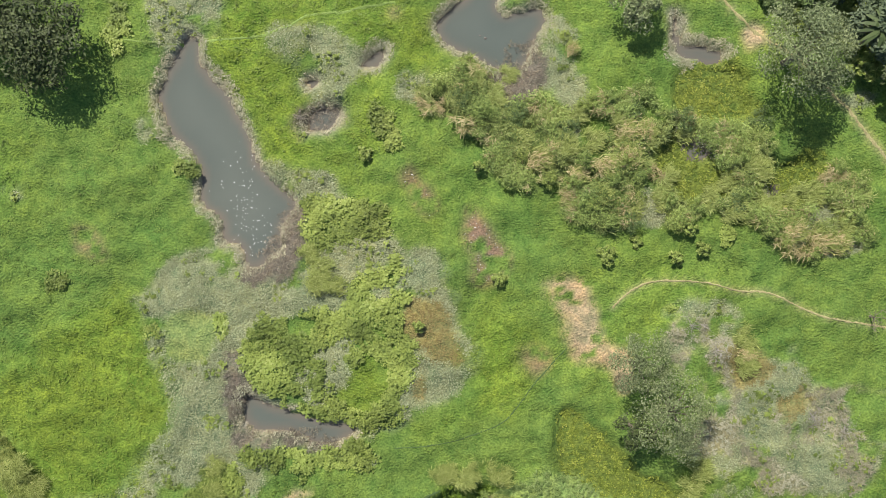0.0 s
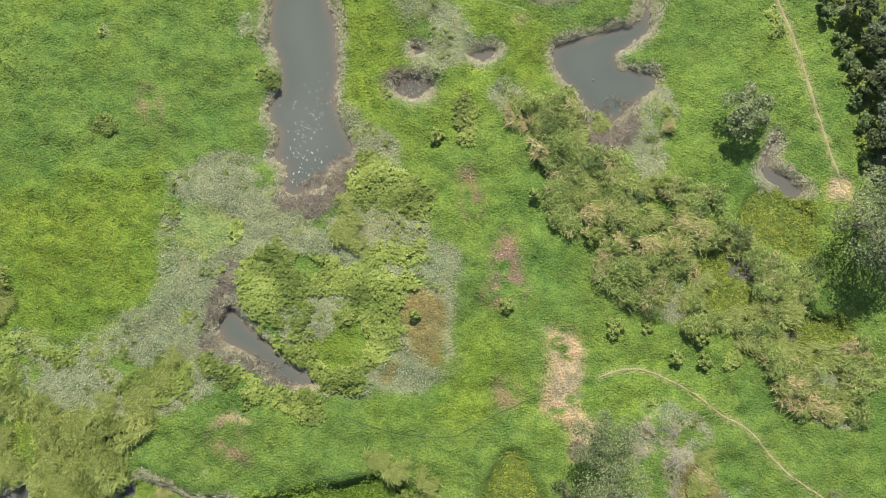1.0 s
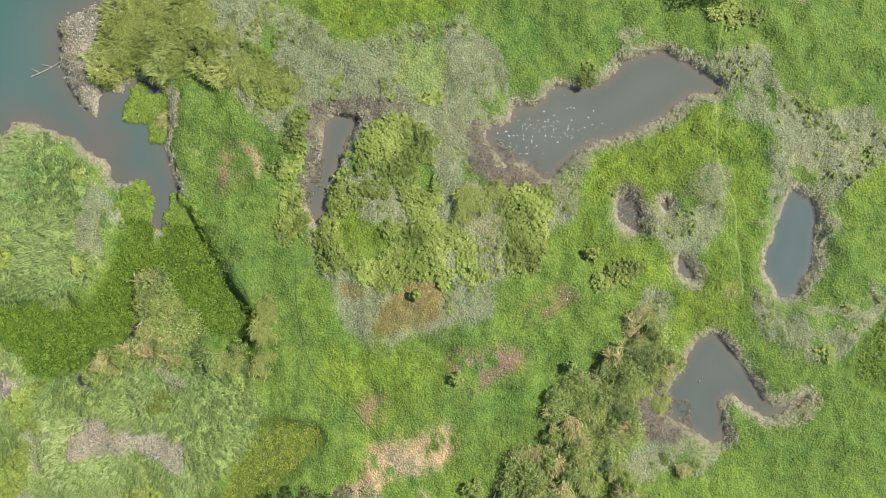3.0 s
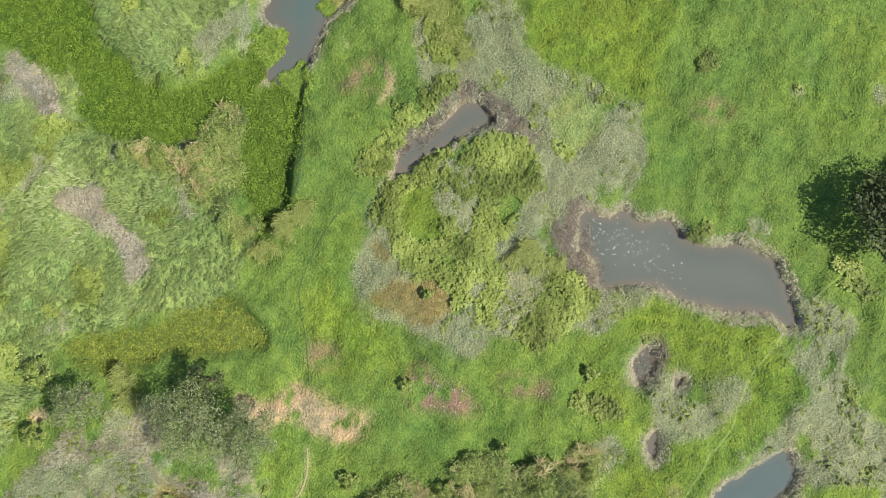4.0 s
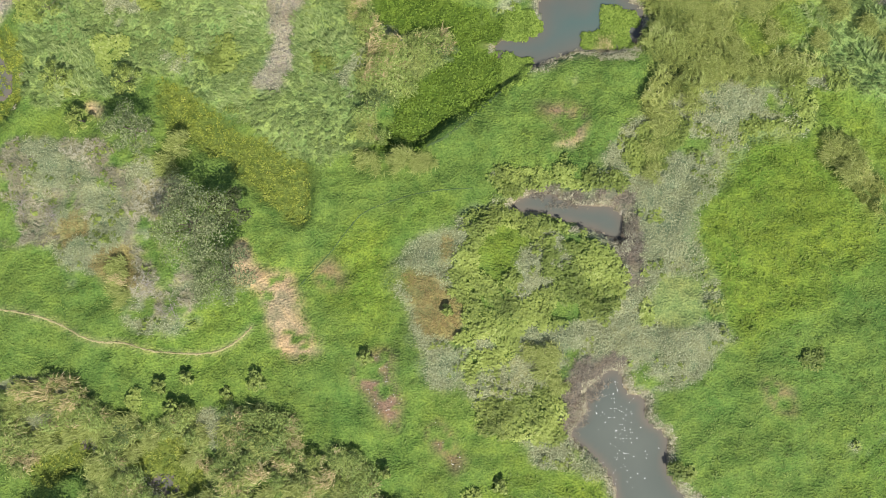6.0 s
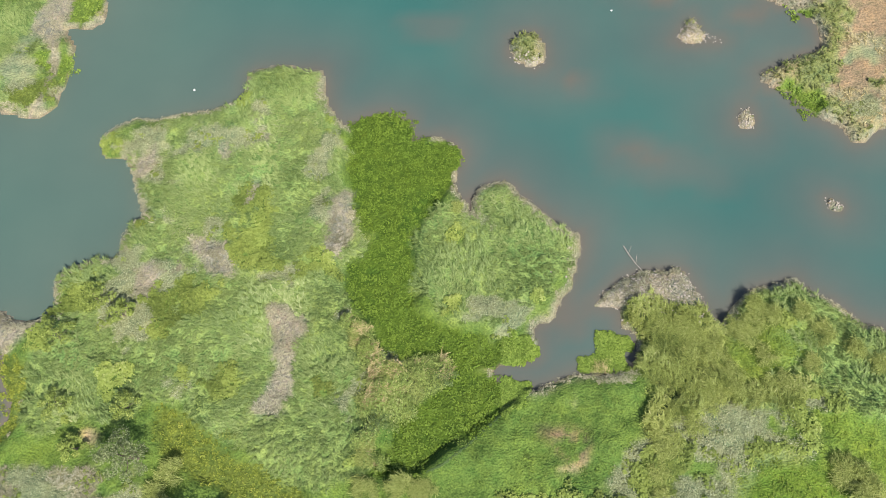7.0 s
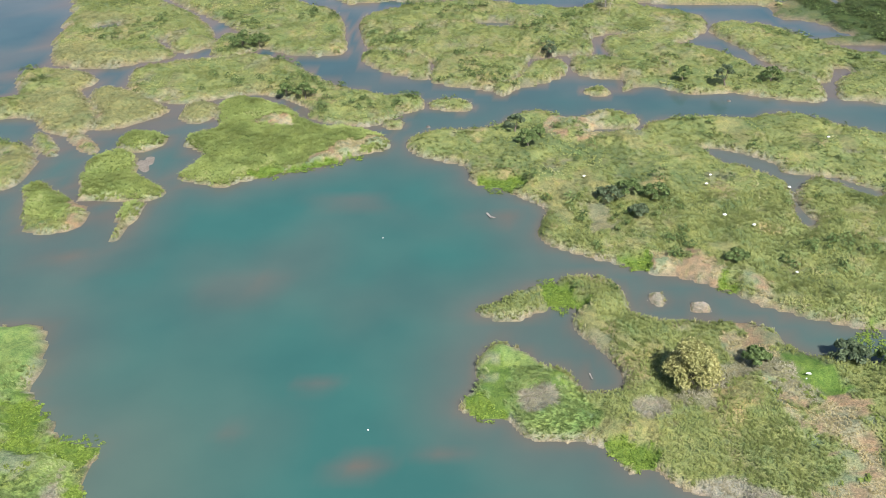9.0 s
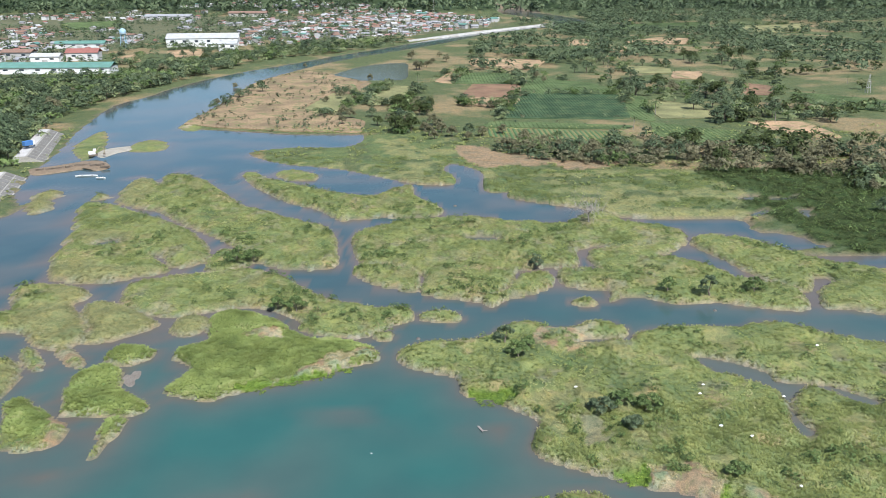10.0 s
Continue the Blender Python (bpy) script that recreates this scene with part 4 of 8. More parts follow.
FIELDS.append(('row_field', [(41.5, 553), (127.5, 539), (102.3, 494), (82.7, 494), (38.7, 525)]))
TRACKS = {}
TRACKS['footpath'] = [(-20.3, 4.7), (-21.2, 3.6), (-22.9, 2.3), (-25.6, 1.4), (-30.9, 1.4), (-35.0, 2.3), (-38.4, 2.4), (-42.5, 4.1), (-45.8, 5.2), (-51.2, 5.9), (-58.0, 6.7)]
TRACKS['dirt_track'] = [(-17.6, -48.7), (-19.6, -45.1), (-22.8, -42.2), (-26.4, -38.6), (-30.2, -34.4), (-35.6, -28.8), (-41.2, -25.2), (-46.0, -21.0), (-48.1, -18.6), (-50.1, -16.0), (-52.8, -12.7), (-57.8, -4.7)]
TRACKS['levee_road'] = [(-23.1, 1230), (26.3, 1309), (92.2, 1411), (168, 1516), (242, 1621)]
TRACKS['bank_road'] = [(-192, 358), (-210, 425), (-214, 454), (-227, 503), (-237, 551)]
TRACKS['field_road'] = [(-156, 563), (-145, 638), (-143, 710), (-130, 743)]


# ---------------------------------------------------------------- plan arithmetic
def rounded(points, steps=4):
    """A closed outline through the points, rounded between them."""
    p = np.array(points, float)
    a, b, c, d = np.roll(p, 1, 0), p, np.roll(p, -1, 0), np.roll(p, -2, 0)
    out = []
    for t in np.linspace(0, 1, steps, endpoint=False):
        out.append(0.5 * (2 * b + (c - a) * t + (2 * a - 5 * b + 4 * c - d) * t * t + (3 * b - a - 3 * c + d) * t ** 3))
    return np.stack(out, 1).reshape(-1, 2)


def signed(poly, x, y):
    """The distance from the outline, positive inside."""
    p, q = poly, np.roll(poly, -1, 0)
    out = np.empty(len(x))
    for s in range(0, len(x), 8000):
        X, Y = x[s:s + 8000, None], y[s:s + 8000, None]
        e, w = q - p, (X - p[:, 0], Y - p[:, 1])
        t = np.clip((w[0] * e[:, 0] + w[1] * e[:, 1]) / np.maximum((e ** 2).sum(1), 1e-9), 0, 1)
        dist = np.sqrt(((w[0] - t * e[:, 0]) ** 2 + (w[1] - t * e[:, 1]) ** 2).min(1))
        up = (p[:, 1] > Y) != (q[:, 1] > Y)
        cross = X < p[:, 0] + (Y - p[:, 1]) / np.where(e[:, 1] == 0, 1e-9, e[:, 1]) * e[:, 0]
        out[s:s + 8000] = np.where((up & cross).sum(1) % 2 == 1, dist, -dist)
    return out


LATTICE = rng.random((256, 256))


def lattice(x, y, size, octaves=3, shift=0):
    """Smooth noise from 0 to 1 with features of that many metres."""
    total, amp, acc = 0.0, 1.0, 0.0
    for k in range(octaves):
        u, v = np.asarray(x) / size + 17.3 * (k + shift), np.asarray(y) / size + 5.1 * (k + 3 * shift)
        i, j = np.floor(u).astype(int), np.floor(v).astype(int)
        fu, fv = u - i, v - j
        fu, fv = fu * fu * (3 - 2 * fu), fv * fv * (3 - 2 * fv)
        i0, i1, j0, j1 = i % 256, (i + 1) % 256, j % 256, (j + 1) % 256
        acc = acc + amp * ((LATTICE[i0, j0] * (1 - fu) + LATTICE[i1, j0] * fu) * (1 - fv) + (LATTICE[i0, j1] * (1 - fu) + LATTICE[i1, j1] * fu) * fv)
        total, amp, size = total + amp, amp * 0.5, size * 0.5
    return acc / total


def axis(stops):
    """Grid lines: (from, to, step) stretches, then growing steps out to the last values."""
    vals = []
    for lo, hi, step in stops:
        vals += list(np.linspace(lo, hi, max(1, round((hi - lo) / step)), endpoint=False))
    return vals


def growing(start, end, step, rate):
    vals, at = [], start
    while at < end:
        vals.append(at)
        at += step
        step *= rate
    return vals + [end]


half_x = axis([(0, 60, 0.55), (60, 132, 1.5), (132, 330, 3.8), (330, 660, 11)]) + growing(660, 3200, 18, 1.15)
GX = np.array([-v for v in half_x[:0:-1]] + half_x)
GY = np.array([-v for v in growing(58, 900, 1.2, 1.2)[:0:-1]] + axis([(-58, 78, 0.55), (78, 126, 0.8), (126, 260, 1.4), (260, 600, 3.2), (600, 1500, 10)]) + growing(1500, 4400, 18, 1.15))
XX, YY = np.meshgrid(GX, GY)
NY, NX = XX.shape


def painted(poly, margin):
    """The stretch of the grid round an outline and the signed distances there."""
    lo, hi = poly.min(0) - margin, poly.max(0) + margin
    i0, i1 = np.searchsorted(GX, lo[0]), np.searchsorted(GX, hi[0])
    j0, j1 = np.searchsorted(GY, lo[1]), np.searchsorted(GY, hi[1])
    sl = (slice(j0, j1), slice(i0, i1))
    x, y = XX[sl], YY[sl]
    return sl, signed(poly, x.ravel(), y.ravel()).reshape(x.shape) if x.size else np.zeros(x.shape)


fray = (lattice(XX, YY, 2.2, 3) - 0.5) * 1.6
SHORE = np.full(XX.shape, 60.0)          # metres from the water's edge, positive on land
KIND = np.zeros(XX.shape, int)           # 0 mainland, 1 islands, 2 far country
BODY = np.zeros(XX.shape, int)           # 0 river, 1 and on: ponds
river = rounded(RIVER_SOUTH_WEST + RIVER_SOUTH_EAST + RIVER_NORTH + RIVER_FAR, 3)
sl, sd = painted(river, 60)
SHORE[sl] = np.minimum(SHORE[sl], -sd)
for outline in ISLANDS.values():
    sl, sd = painted(rounded(outline), 40)
    SHORE[sl] = np.maximum(SHORE[sl], sd)
    KIND[sl][sd > -2] = 1
for k, outline in enumerate(PONDS.values()):
    sl, sd = painted(rounded(outline), 25)
    SHORE[sl] = np.minimum(SHORE[sl], -sd)
    BODY[sl][sd > -2.5] = k + 1
KIND[(YY > 235) & (KIND == 0)] = 2
SHORE += np.where(YY < 450, fray * np.where(np.abs(SHORE) < 6, 0.6, 0.2), 0)

# Sandbars that rise close to the surface: x, y, half-length, half-width, turn
BARS = [(0.6, 89.6, 6.2, 2.2, 0), (-10.9, 105.3, 5.0, 2.2, 14), (2.7, 108.2, 6.0, 2.0, 0), (-19.8, 123.8, 4.0, 1.8, 0), (-32.9, 112.5, 2.3, 2.1, 0), (17.2, 81.4, 5.5, 2.2, -35), (-3.2, 89.8, 3.3, 1.2, 0), (28.3, 68.5, 9.9, 4.5, 0), (31.7, 95.6, 6.9, 2.9, 0), (18.5, 80.2, 4.8, 4.0, 0), (51.7, 62.5, 4.4, 1.5, 0), (37.5, 88.7, 5.0, 3.0, 0), (42.0, 76.9, 2.0, 4.9, 0), (17.8, 181.2, 7.9, 4.7, 0), (44.8, 148.9, 10.2, 4.4, 0)]
BARS += [(43.5, 92.6, 7.6, 3.6, -10), (25.9, 70.2, 7.7, 3.9, -15), (27.6, 127.0, 4.6, 5.3, 0), (-18.6, 188.2, 8.0, 2.7, 0), (-37.8, 153.6, 8.1, 6.2, 0), (-70.9, 180.4, 7.8, 5.5, 0), (29.4, 51.2, 4.9, 2.2, 0), (16.1, 46.2, 4.9, 5.2, 0), (-19.5, 188.0, 8.1, 3.9, 0), (-74.4, 181.5, 7.6, 5.3, 0), (-86.0, 229.5, 14.2, 6.1, 0), (-79.8, 165.1, 12.8, 6.9, 0), (-77.8, 233.1, 8.0, 6.6, 0), (-103.5, 209.5, 8.7, 7.8, 0), (-63.8, 216.7, 4.5, 7.9, 0), (-92.9, 219.0, 7.5, 7.6, 0)]
depth = np.where(SHORE < 0, 0.1 + 2.2 * (1 - np.exp(SHORE / 11.0)), 0)
for bx, by, ba, bb, turn in BARS:
    c, s = math.cos(radians(turn)), math.sin(radians(turn))
    u, v = (XX - bx) * c + (YY - by) * s, -(XX - bx) * s + (YY - by) * c
    r = np.sqrt((u / (ba * 1.25)) ** 2 + (v / (bb * 1.3)) ** 2) + (lattice(XX, YY, 7, 3, 2) - 0.5) * 0.9
    depth = np.where(SHORE < 0, np.minimum(depth, 0.14 + 2.2 * np.clip((r - 0.15) / 1.5, 0, 1)), depth)
land = 0.2 + np.where(YY < 130, 1.15, 1.25) * (1 - np.exp(-np.maximum(SHORE, 0) / 0.8)) + (lattice(XX, YY, 2.6, 2, 5) - 0.5) * 0.75 + (lattice(XX, YY, 14, 3, 6) - 0.5) * 0.9 * np.clip(SHORE / 6, 0, 1)
land = land + ((lattice(XX, YY, 1.6, 2, 7) - 0.5) * 0.55 + (lattice(XX * 0.6 + YY * 0.5, YY - XX * 0.4, 2.4, 2, 9) - 0.5) * 0.8) * (YY < 80)
hills = np.clip((YY - 2000) / 1800, 0, 1) ** 1.4 * 330 * (0.5 + lattice(XX, YY, 900, 3, 8)) + np.clip((np.hypot(XX, YY - 1000) - 2000) / 1600, 0, 1) * 120
HEIGHT = np.where(SHORE > 0, land + hills, -depth)
HEIGHT = np.where((SHORE > 0) & (YY > 420), 0.35 + 0.5 * np.clip(SHORE / 8, 0, 1) + hills, HEIGHT)

PALETTE = {
    "turf": (0.111, 0.175, 0.036), "lush": (0.13, 0.19, 0.026), "silver": (0.215, 0.235, 0.13), "vine": (0.12, 0.18, 0.04),
    # rough is darkened to paint in the shade between its clumps
    "gold": (0.19, 0.175, 0.07), "rough": (0.13, 0.16, 0.053), "olive": (0.12, 0.155, 0.03), "hyacinth": (0.074, 0.122, 0.015),
    "marsh": (0.19, 0.26, 0.08), "grey": (0.26, 0.235, 0.185), "brush": (0.22, 0.21, 0.12), "earth": (0.36, 0.27, 0.16),
    "red": (0.2, 0.13, 0.088), "straw": (0.3, 0.265, 0.165), "mud": (0.125, 0.105, 0.082), "isle": (0.185, 0.21, 0.078), "far": (0.106, 0.126, 0.056), "forest": (0.04, 0.06, 0.025),
    # The thicket tone holds painted cloud shade besides its dark shrubs
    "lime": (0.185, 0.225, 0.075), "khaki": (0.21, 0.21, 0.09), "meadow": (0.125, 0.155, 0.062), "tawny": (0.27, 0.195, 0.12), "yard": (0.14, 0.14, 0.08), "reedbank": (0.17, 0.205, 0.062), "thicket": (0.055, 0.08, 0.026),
}
NAMES = list(PALETTE)
ZONE = np.full(XX.shape, NAMES.index("turf"))
ZONE[KIND == 1] = NAMES.index("isle")
ZONE[KIND == 2] = NAMES.index("far")
ZONE[hills > 6] = NAMES.index("forest")
COVER = np.array([PALETTE[n] for n in NAMES])[ZONE]
patch = lattice(XX, YY, 5.0, 4, 11)
COVER *= (0.82 + 0.36 * patch)[..., None]
bright = 0.55 * np.clip((lattice(XX, YY, 16, 4, 12) - 0.48) * 4, 0, 1)[..., None] * (ZONE == 0)[..., None]
COVER = COVER * (1 - bright) + bright * np.array((0.148, 0.215, 0.032))
dryish = np.clip((lattice(XX, YY, 40, 5, 13) - 0.52) * 7, 0, 1)[..., None] * (ZONE == NAMES.index("far"))[..., None]
COVER = COVER * (1 - dryish) + dryish * np.array((0.26, 0.2, 0.11))
tawny = np.clip((lattice(XX, YY, 7, 4, 14) - 0.58) * 6, 0, 1)[..., None] * (ZONE == NAMES.index("isle"))[..., None]
COVER = COVER * (1 - tawny * 0.8) + tawny * 0.8 * np.array((0.28, 0.23, 0.12))
isle_mound = (lattice(XX, YY, 6.0, 3, 15) - 0.42) * 3.0 * np.clip(SHORE / 3.5, 0, 1) * ((KIND == 1) & (YY > 110) & (YY < 430))
HEIGHT = np.where(SHORE > 0, np.maximum(HEIGHT + isle_mound, 0.2), HEIGHT)
edge_noise = (lattice(XX, YY, 3.0, 3, 21) - 0.5) * 4.0
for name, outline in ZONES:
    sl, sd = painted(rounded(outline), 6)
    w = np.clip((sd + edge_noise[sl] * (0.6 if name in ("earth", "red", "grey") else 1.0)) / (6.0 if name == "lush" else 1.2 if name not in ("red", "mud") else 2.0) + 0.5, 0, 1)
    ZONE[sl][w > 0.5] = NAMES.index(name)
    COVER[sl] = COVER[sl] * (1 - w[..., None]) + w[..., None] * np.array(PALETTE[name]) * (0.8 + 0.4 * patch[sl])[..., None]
# Floating mats lie at the water's level
for name, outline in ZONES:
    if name in ("hyacinth", "olive"):
        sl, sd = painted(rounded(outline), 4)
        w = np.clip((sd + edge_noise[sl] * 0.3) / 0.9 + 0.5, 0, 1)
        HEIGHT[sl] = np.where(SHORE[sl] > 0, HEIGHT[sl] * (1 - w) + w * 0.1, HEIGHT[sl])
bright_mat = np.isin(ZONE, [NAMES.index('hyacinth'), NAMES.index('olive')]) & (YY > 76)
COVER[bright_mat] = (0.125, 0.185, 0.035)
# Other plants break into each cover in patches
MOTTLE = [("vine", "turf", 4.5, 0.76, 71), ("vine", "silver", 6.0, 0.72, 72), ("silver", "turf", 4.0, 0.68, 73), ("silver", "vine", 5.0, 0.72, 74), ("rough", "turf", 4.0, 0.7, 75), ("rough", "silver", 5.0, 0.69, 76),
          ("brush", "turf", 5.0, 0.51, 77), ("brush", "silver", 4.0, 0.55, 78), ("marsh", "vine", 5.0, 0.68, 79), ("marsh", "silver", 5.0, 0.67, 80), ("earth", "turf", 2.2, 0.72, 81), ("turf", "vine", 6.0, 0.8, 82), ("turf", "silver", 7.0, 0.8, 83),
          ("isle", "brush", 8.0, 0.7, 84), ("isle", "meadow", 14.0, 0.68, 85), ("meadow", "khaki", 16.0, 0.56, 90), ("meadow", "far", 11.0, 0.6, 101), ("isle", "khaki", 9.0, 0.68, 86), ("red", "turf", 2.0, 0.55, 87), ("straw", "isle", 5.0, 0.58, 88), ("straw", "tawny", 3.5, 0.56, 103), ("straw", "silver", 4.0, 0.62, 89)]
was = ZONE.copy()
for name, other, size, level, shift in MOTTLE:
    w = np.clip((lattice(XX, YY, size, 4, shift) - level) * 14 + 0.5, 0, 1) * (was == NAMES.index(name))
    ZONE[w > 0.5] = NAMES.index(other)
    COVER = COVER * (1 - w[..., None]) + w[..., None] * np.array(PALETTE[other]) * (0.8 + 0.4 * patch)[..., None]
# Grey herbs and silt along the water's edge
rim = np.exp(-(np.maximum(SHORE, 0) / 0.8) ** 2) * (SHORE > 0) * (YY < 430) * (0.3 + 0.9 * lattice(XX, YY, 4, 2, 31))
rim = np.clip(rim, 0, 1)[..., None] * np.isin(ZONE, [NAMES.index(q) for q in ("turf", "lush", "isle", "silver", "marsh", "lime", "khaki")])[..., None]
COVER = COVER * (1 - rim) + rim * np.array((0.3, 0.27, 0.21))


def near_line(points, width, steps=5):
    p = np.array(points, float)
    t = np.linspace(0, len(p) - 1, (len(p) - 1) * steps + 1)
    i = np.minimum(t.astype(int), len(p) - 2)
    f = (t - i)[:, None]
    a, b, c, d = p[np.maximum(i - 1, 0)], p[i], p[i + 1], p[np.minimum(i + 2, len(p) - 1)]
    q = 0.5 * (2 * b + (c - a) * f + (2 * a - 5 * b + 4 * c - d) * f * f + (3 * b - a - 3 * c + d) * f ** 3)
    return q


silt = np.where(SHORE <= 0, 1.0, 0.0)[..., None]
COVER = COVER * (1 - silt) + silt * np.array((0.2, 0.16, 0.12))
TRODDEN = np.zeros(XX.shape, bool)


# ---------------------------------------------------------------- mesh helpers
def mesh_from(name, verts, faces, mat, smooth=False):
    """faces: an array of triangles or quads, or a plain list."""
    me = bpy.data.meshes.new(name)
    if isinstance(faces, np.ndarray):
        v, k = np.asarray(verts, np.float32), faces.shape[1]
        me.vertices.add(len(v))
        me.vertices.foreach_set("co", v.ravel())
        me.loops.add(faces.size)
        me.loops.foreach_set("vertex_index", faces.astype(np.int32).ravel())
        me.polygons.add(len(faces))
        me.polygons.foreach_set("loop_start", np.arange(0, faces.size, k, dtype=np.int32))
        me.update(calc_edges=True)
    else:
        me.from_pydata([tuple(map(float, q)) for q in verts], [], [tuple(int(i) for i in q) for q in faces])
        me.update()
    if smooth:
        me.polygons.foreach_set("use_smooth", [True] * len(me.polygons))
    me.materials.append(mat)
    return me


def colours(me, name, values):
    a = me.attributes.new(name, "FLOAT_COLOR", "POINT")
    rgba = np.ones((len(me.vertices), 4), np.float32)
    rgba[:, :3] = values
    a.data.foreach_set("color", rgba.ravel())


def tints(me, values):
    a = me.attributes.new("tint", "FLOAT", "POINT")
    a.data.foreach_set("value", np.asarray(values, np.float32))


def coarse_faces(mask, step):
    """As grid_faces, on every so many grid lines."""
    j, i = np.arange(0, NY - 1, step), np.arange(0, NX - 1, step)
    f = []
    for a, b in zip(j, np.append(j[1:], NY - 1)):
        row = np.add.reduceat(mask[a:b].any(0), i) > 0
        ends = np.append(i[1:], NX - 1)
        k = np.flatnonzero(row)
        f.append(np.stack([a * NX + i[k], a * NX + ends[k], b * NX + ends[k], b * NX + i[k]], 1))
    f = np.concatenate(f)
    used, back = np.unique(f, return_inverse=True)
    return used, back.reshape(f.shape)


def grid_faces(mask):
    """Quads of the grid whose cells are marked, with the grid points that they use."""
    j, i = np.nonzero(mask)
    base = j * NX + i
    f = np.stack([base, base + 1, base + NX + 1, base + NX], 1)
    used, back = np.unique(f, return_inverse=True)
    return used, back.reshape(f.shape)


def height_at(x, y):
    x, y = np.asarray(x, float), np.asarray(y, float)
    i, j = np.clip(np.searchsorted(GX, x) - 1, 0, NX - 2), np.clip(np.searchsorted(GY, y) - 1, 0, NY - 2)
    u, v = (x - GX[i]) / (GX[i + 1] - GX[i]), (y - GY[j]) / (GY[j + 1] - GY[j])
    h = HEIGHT
    return (h[j, i] * (1 - u) + h[j, i + 1] * u) * (1 - v) + (h[j + 1, i] * (1 - u) + h[j + 1, i + 1] * u) * v


def nearest_of(grid, x, y):
    i, j = np.clip(np.searchsorted(GX, x), 1, NX - 1), np.clip(np.searchsorted(GY, y), 1, NY - 1)
    i = i - (x - GX[i - 1] < GX[i] - x)
    j = j - (y - GY[j - 1] < GY[j] - y)
    return grid[j, i]


# ---------------------------------------------------------------- ground and water
for name, width in (("footpath", 0.3), ("dirt_track", 0.5), ("field_road", 3.0)):
    line = near_line(TRACKS[name], width)
    lo, hi = line.min(0) - 6, line.max(0) + 6
    i0, i1, j0, j1 = np.searchsorted(GX, lo[0]), np.searchsorted(GX, hi[0]), np.searchsorted(GY, lo[1]), np.searchsorted(GY, hi[1])
    part_of = (slice(j0, j1), slice(i0, i1))
    x, y = XX[part_of][..., None], YY[part_of][..., None]
    away = np.sqrt((x - line[:, 0]) ** 2 + (y - line[:, 1]) ** 2).min(-1)
    w = np.clip((width + 0.35 - away) / 0.7, 0, 1) * 0.35
    COVER[part_of] = COVER[part_of] * (1 - w[..., None]) + w[..., None] * np.array((0.46, 0.36, 0.22))
    TRODDEN[part_of] |= away < width + 0.25

used, faces = grid_faces(np.ones((NY - 1, NX - 1), bool))
pts = np.stack([XX.ravel(), YY.ravel(), HEIGHT.ravel()], 1)
me = mesh_from("ground", pts, faces, M_GROUND, True)
colours(me, "cover", COVER.reshape(-1, 3))
ground = tagged(new("ground", me), "green floodplain turf with herbs, silt and trodden earth", "ground", kind="structure")

deep, mid_water, shoal = np.array((0.034, 0.106, 0.095)), np.array((0.075, 0.1, 0.09)), np.array((0.112, 0.096, 0.079))
dd = np.clip(depth / 1.75, 0, 1)[..., None]
tealness = np.clip((lattice(XX, YY, 34, 3, 41) - 0.18) * 2.6, 0, 1)[..., None]
tone = np.where(dd < 0.3, shoal + (mid_water - shoal) * dd / 0.3, mid_water + (deep - mid_water) * (dd - 0.3) / 0.7 * (0.35 + 0.65 * tealness))
# Greyer upstream tone is partly raised to stand in for reflected bright clouds
upstream = np.clip((YY - 215) / 60, 0, 1)[..., None]
streak = np.clip((lattice(XX * 0.5, YY, 13, 4, 42) - 0.36) * 4, 0, 1)[..., None]
tone = tone * (1 - upstream) + upstream * np.where(dd < 0.25, np.array((0.13, 0.105, 0.085)), np.array((0.085, 0.098, 0.094)) * (1 - streak) + streak * np.array((0.045, 0.082, 0.088)))
west = (np.clip((-18 - XX) / 25, 0, 1) * np.clip((140 - YY) / 40, 0, 1))[..., None]
tone = tone * (1 - west * 0.8) + west * 0.8 * np.array((0.074, 0.116, 0.096))
ponded = np.array((0.13, 0.112, 0.09)) * (1 - np.clip((dd - 0.06) * 8, 0, 1)) + np.clip((dd - 0.06) * 8, 0, 1) * np.array((0.1, 0.112, 0.096)) * (0.85 + 0.3 * dd)
wet = HEIGHT < 0.1
cells = wet[:-1, :-1] | wet[1:, :-1] | wet[:-1, 1:] | wet[1:, 1:]
body_cells = np.maximum.reduce([BODY[:-1, :-1], BODY[1:, :-1], BODY[:-1, 1:], BODY[1:, 1:]])
NAMES_OF_WATER = {0: ("river_water", "turquoise river water over brown sandbars", tone)}
for k, name in enumerate(PONDS):
    NAMES_OF_WATER[k + 1] = ("pond_water", "grey still water of a marsh pond", ponded * np.array((0.86, 1.04, 1.16) if name == "pond_oval" else (1, 1, 1)))
for k, (name, label, shade_of) in NAMES_OF_WATER.items():
    mask = cells & (body_cells == k)
    if not mask.any():
        continue
    used, faces = coarse_faces(mask, 3) if k == 0 else grid_faces(mask)
    p = np.stack([XX.ravel()[used], YY.ravel()[used], np.full(len(used), 0.0 if k == 0 else 0.02)], 1)
    me = mesh_from(name, p, faces, M_WATER, True)
    colours(me, "cover", shade_of.reshape(-1, 3)[used])
    tagged(new(name, me), label, "water", kind="structure")


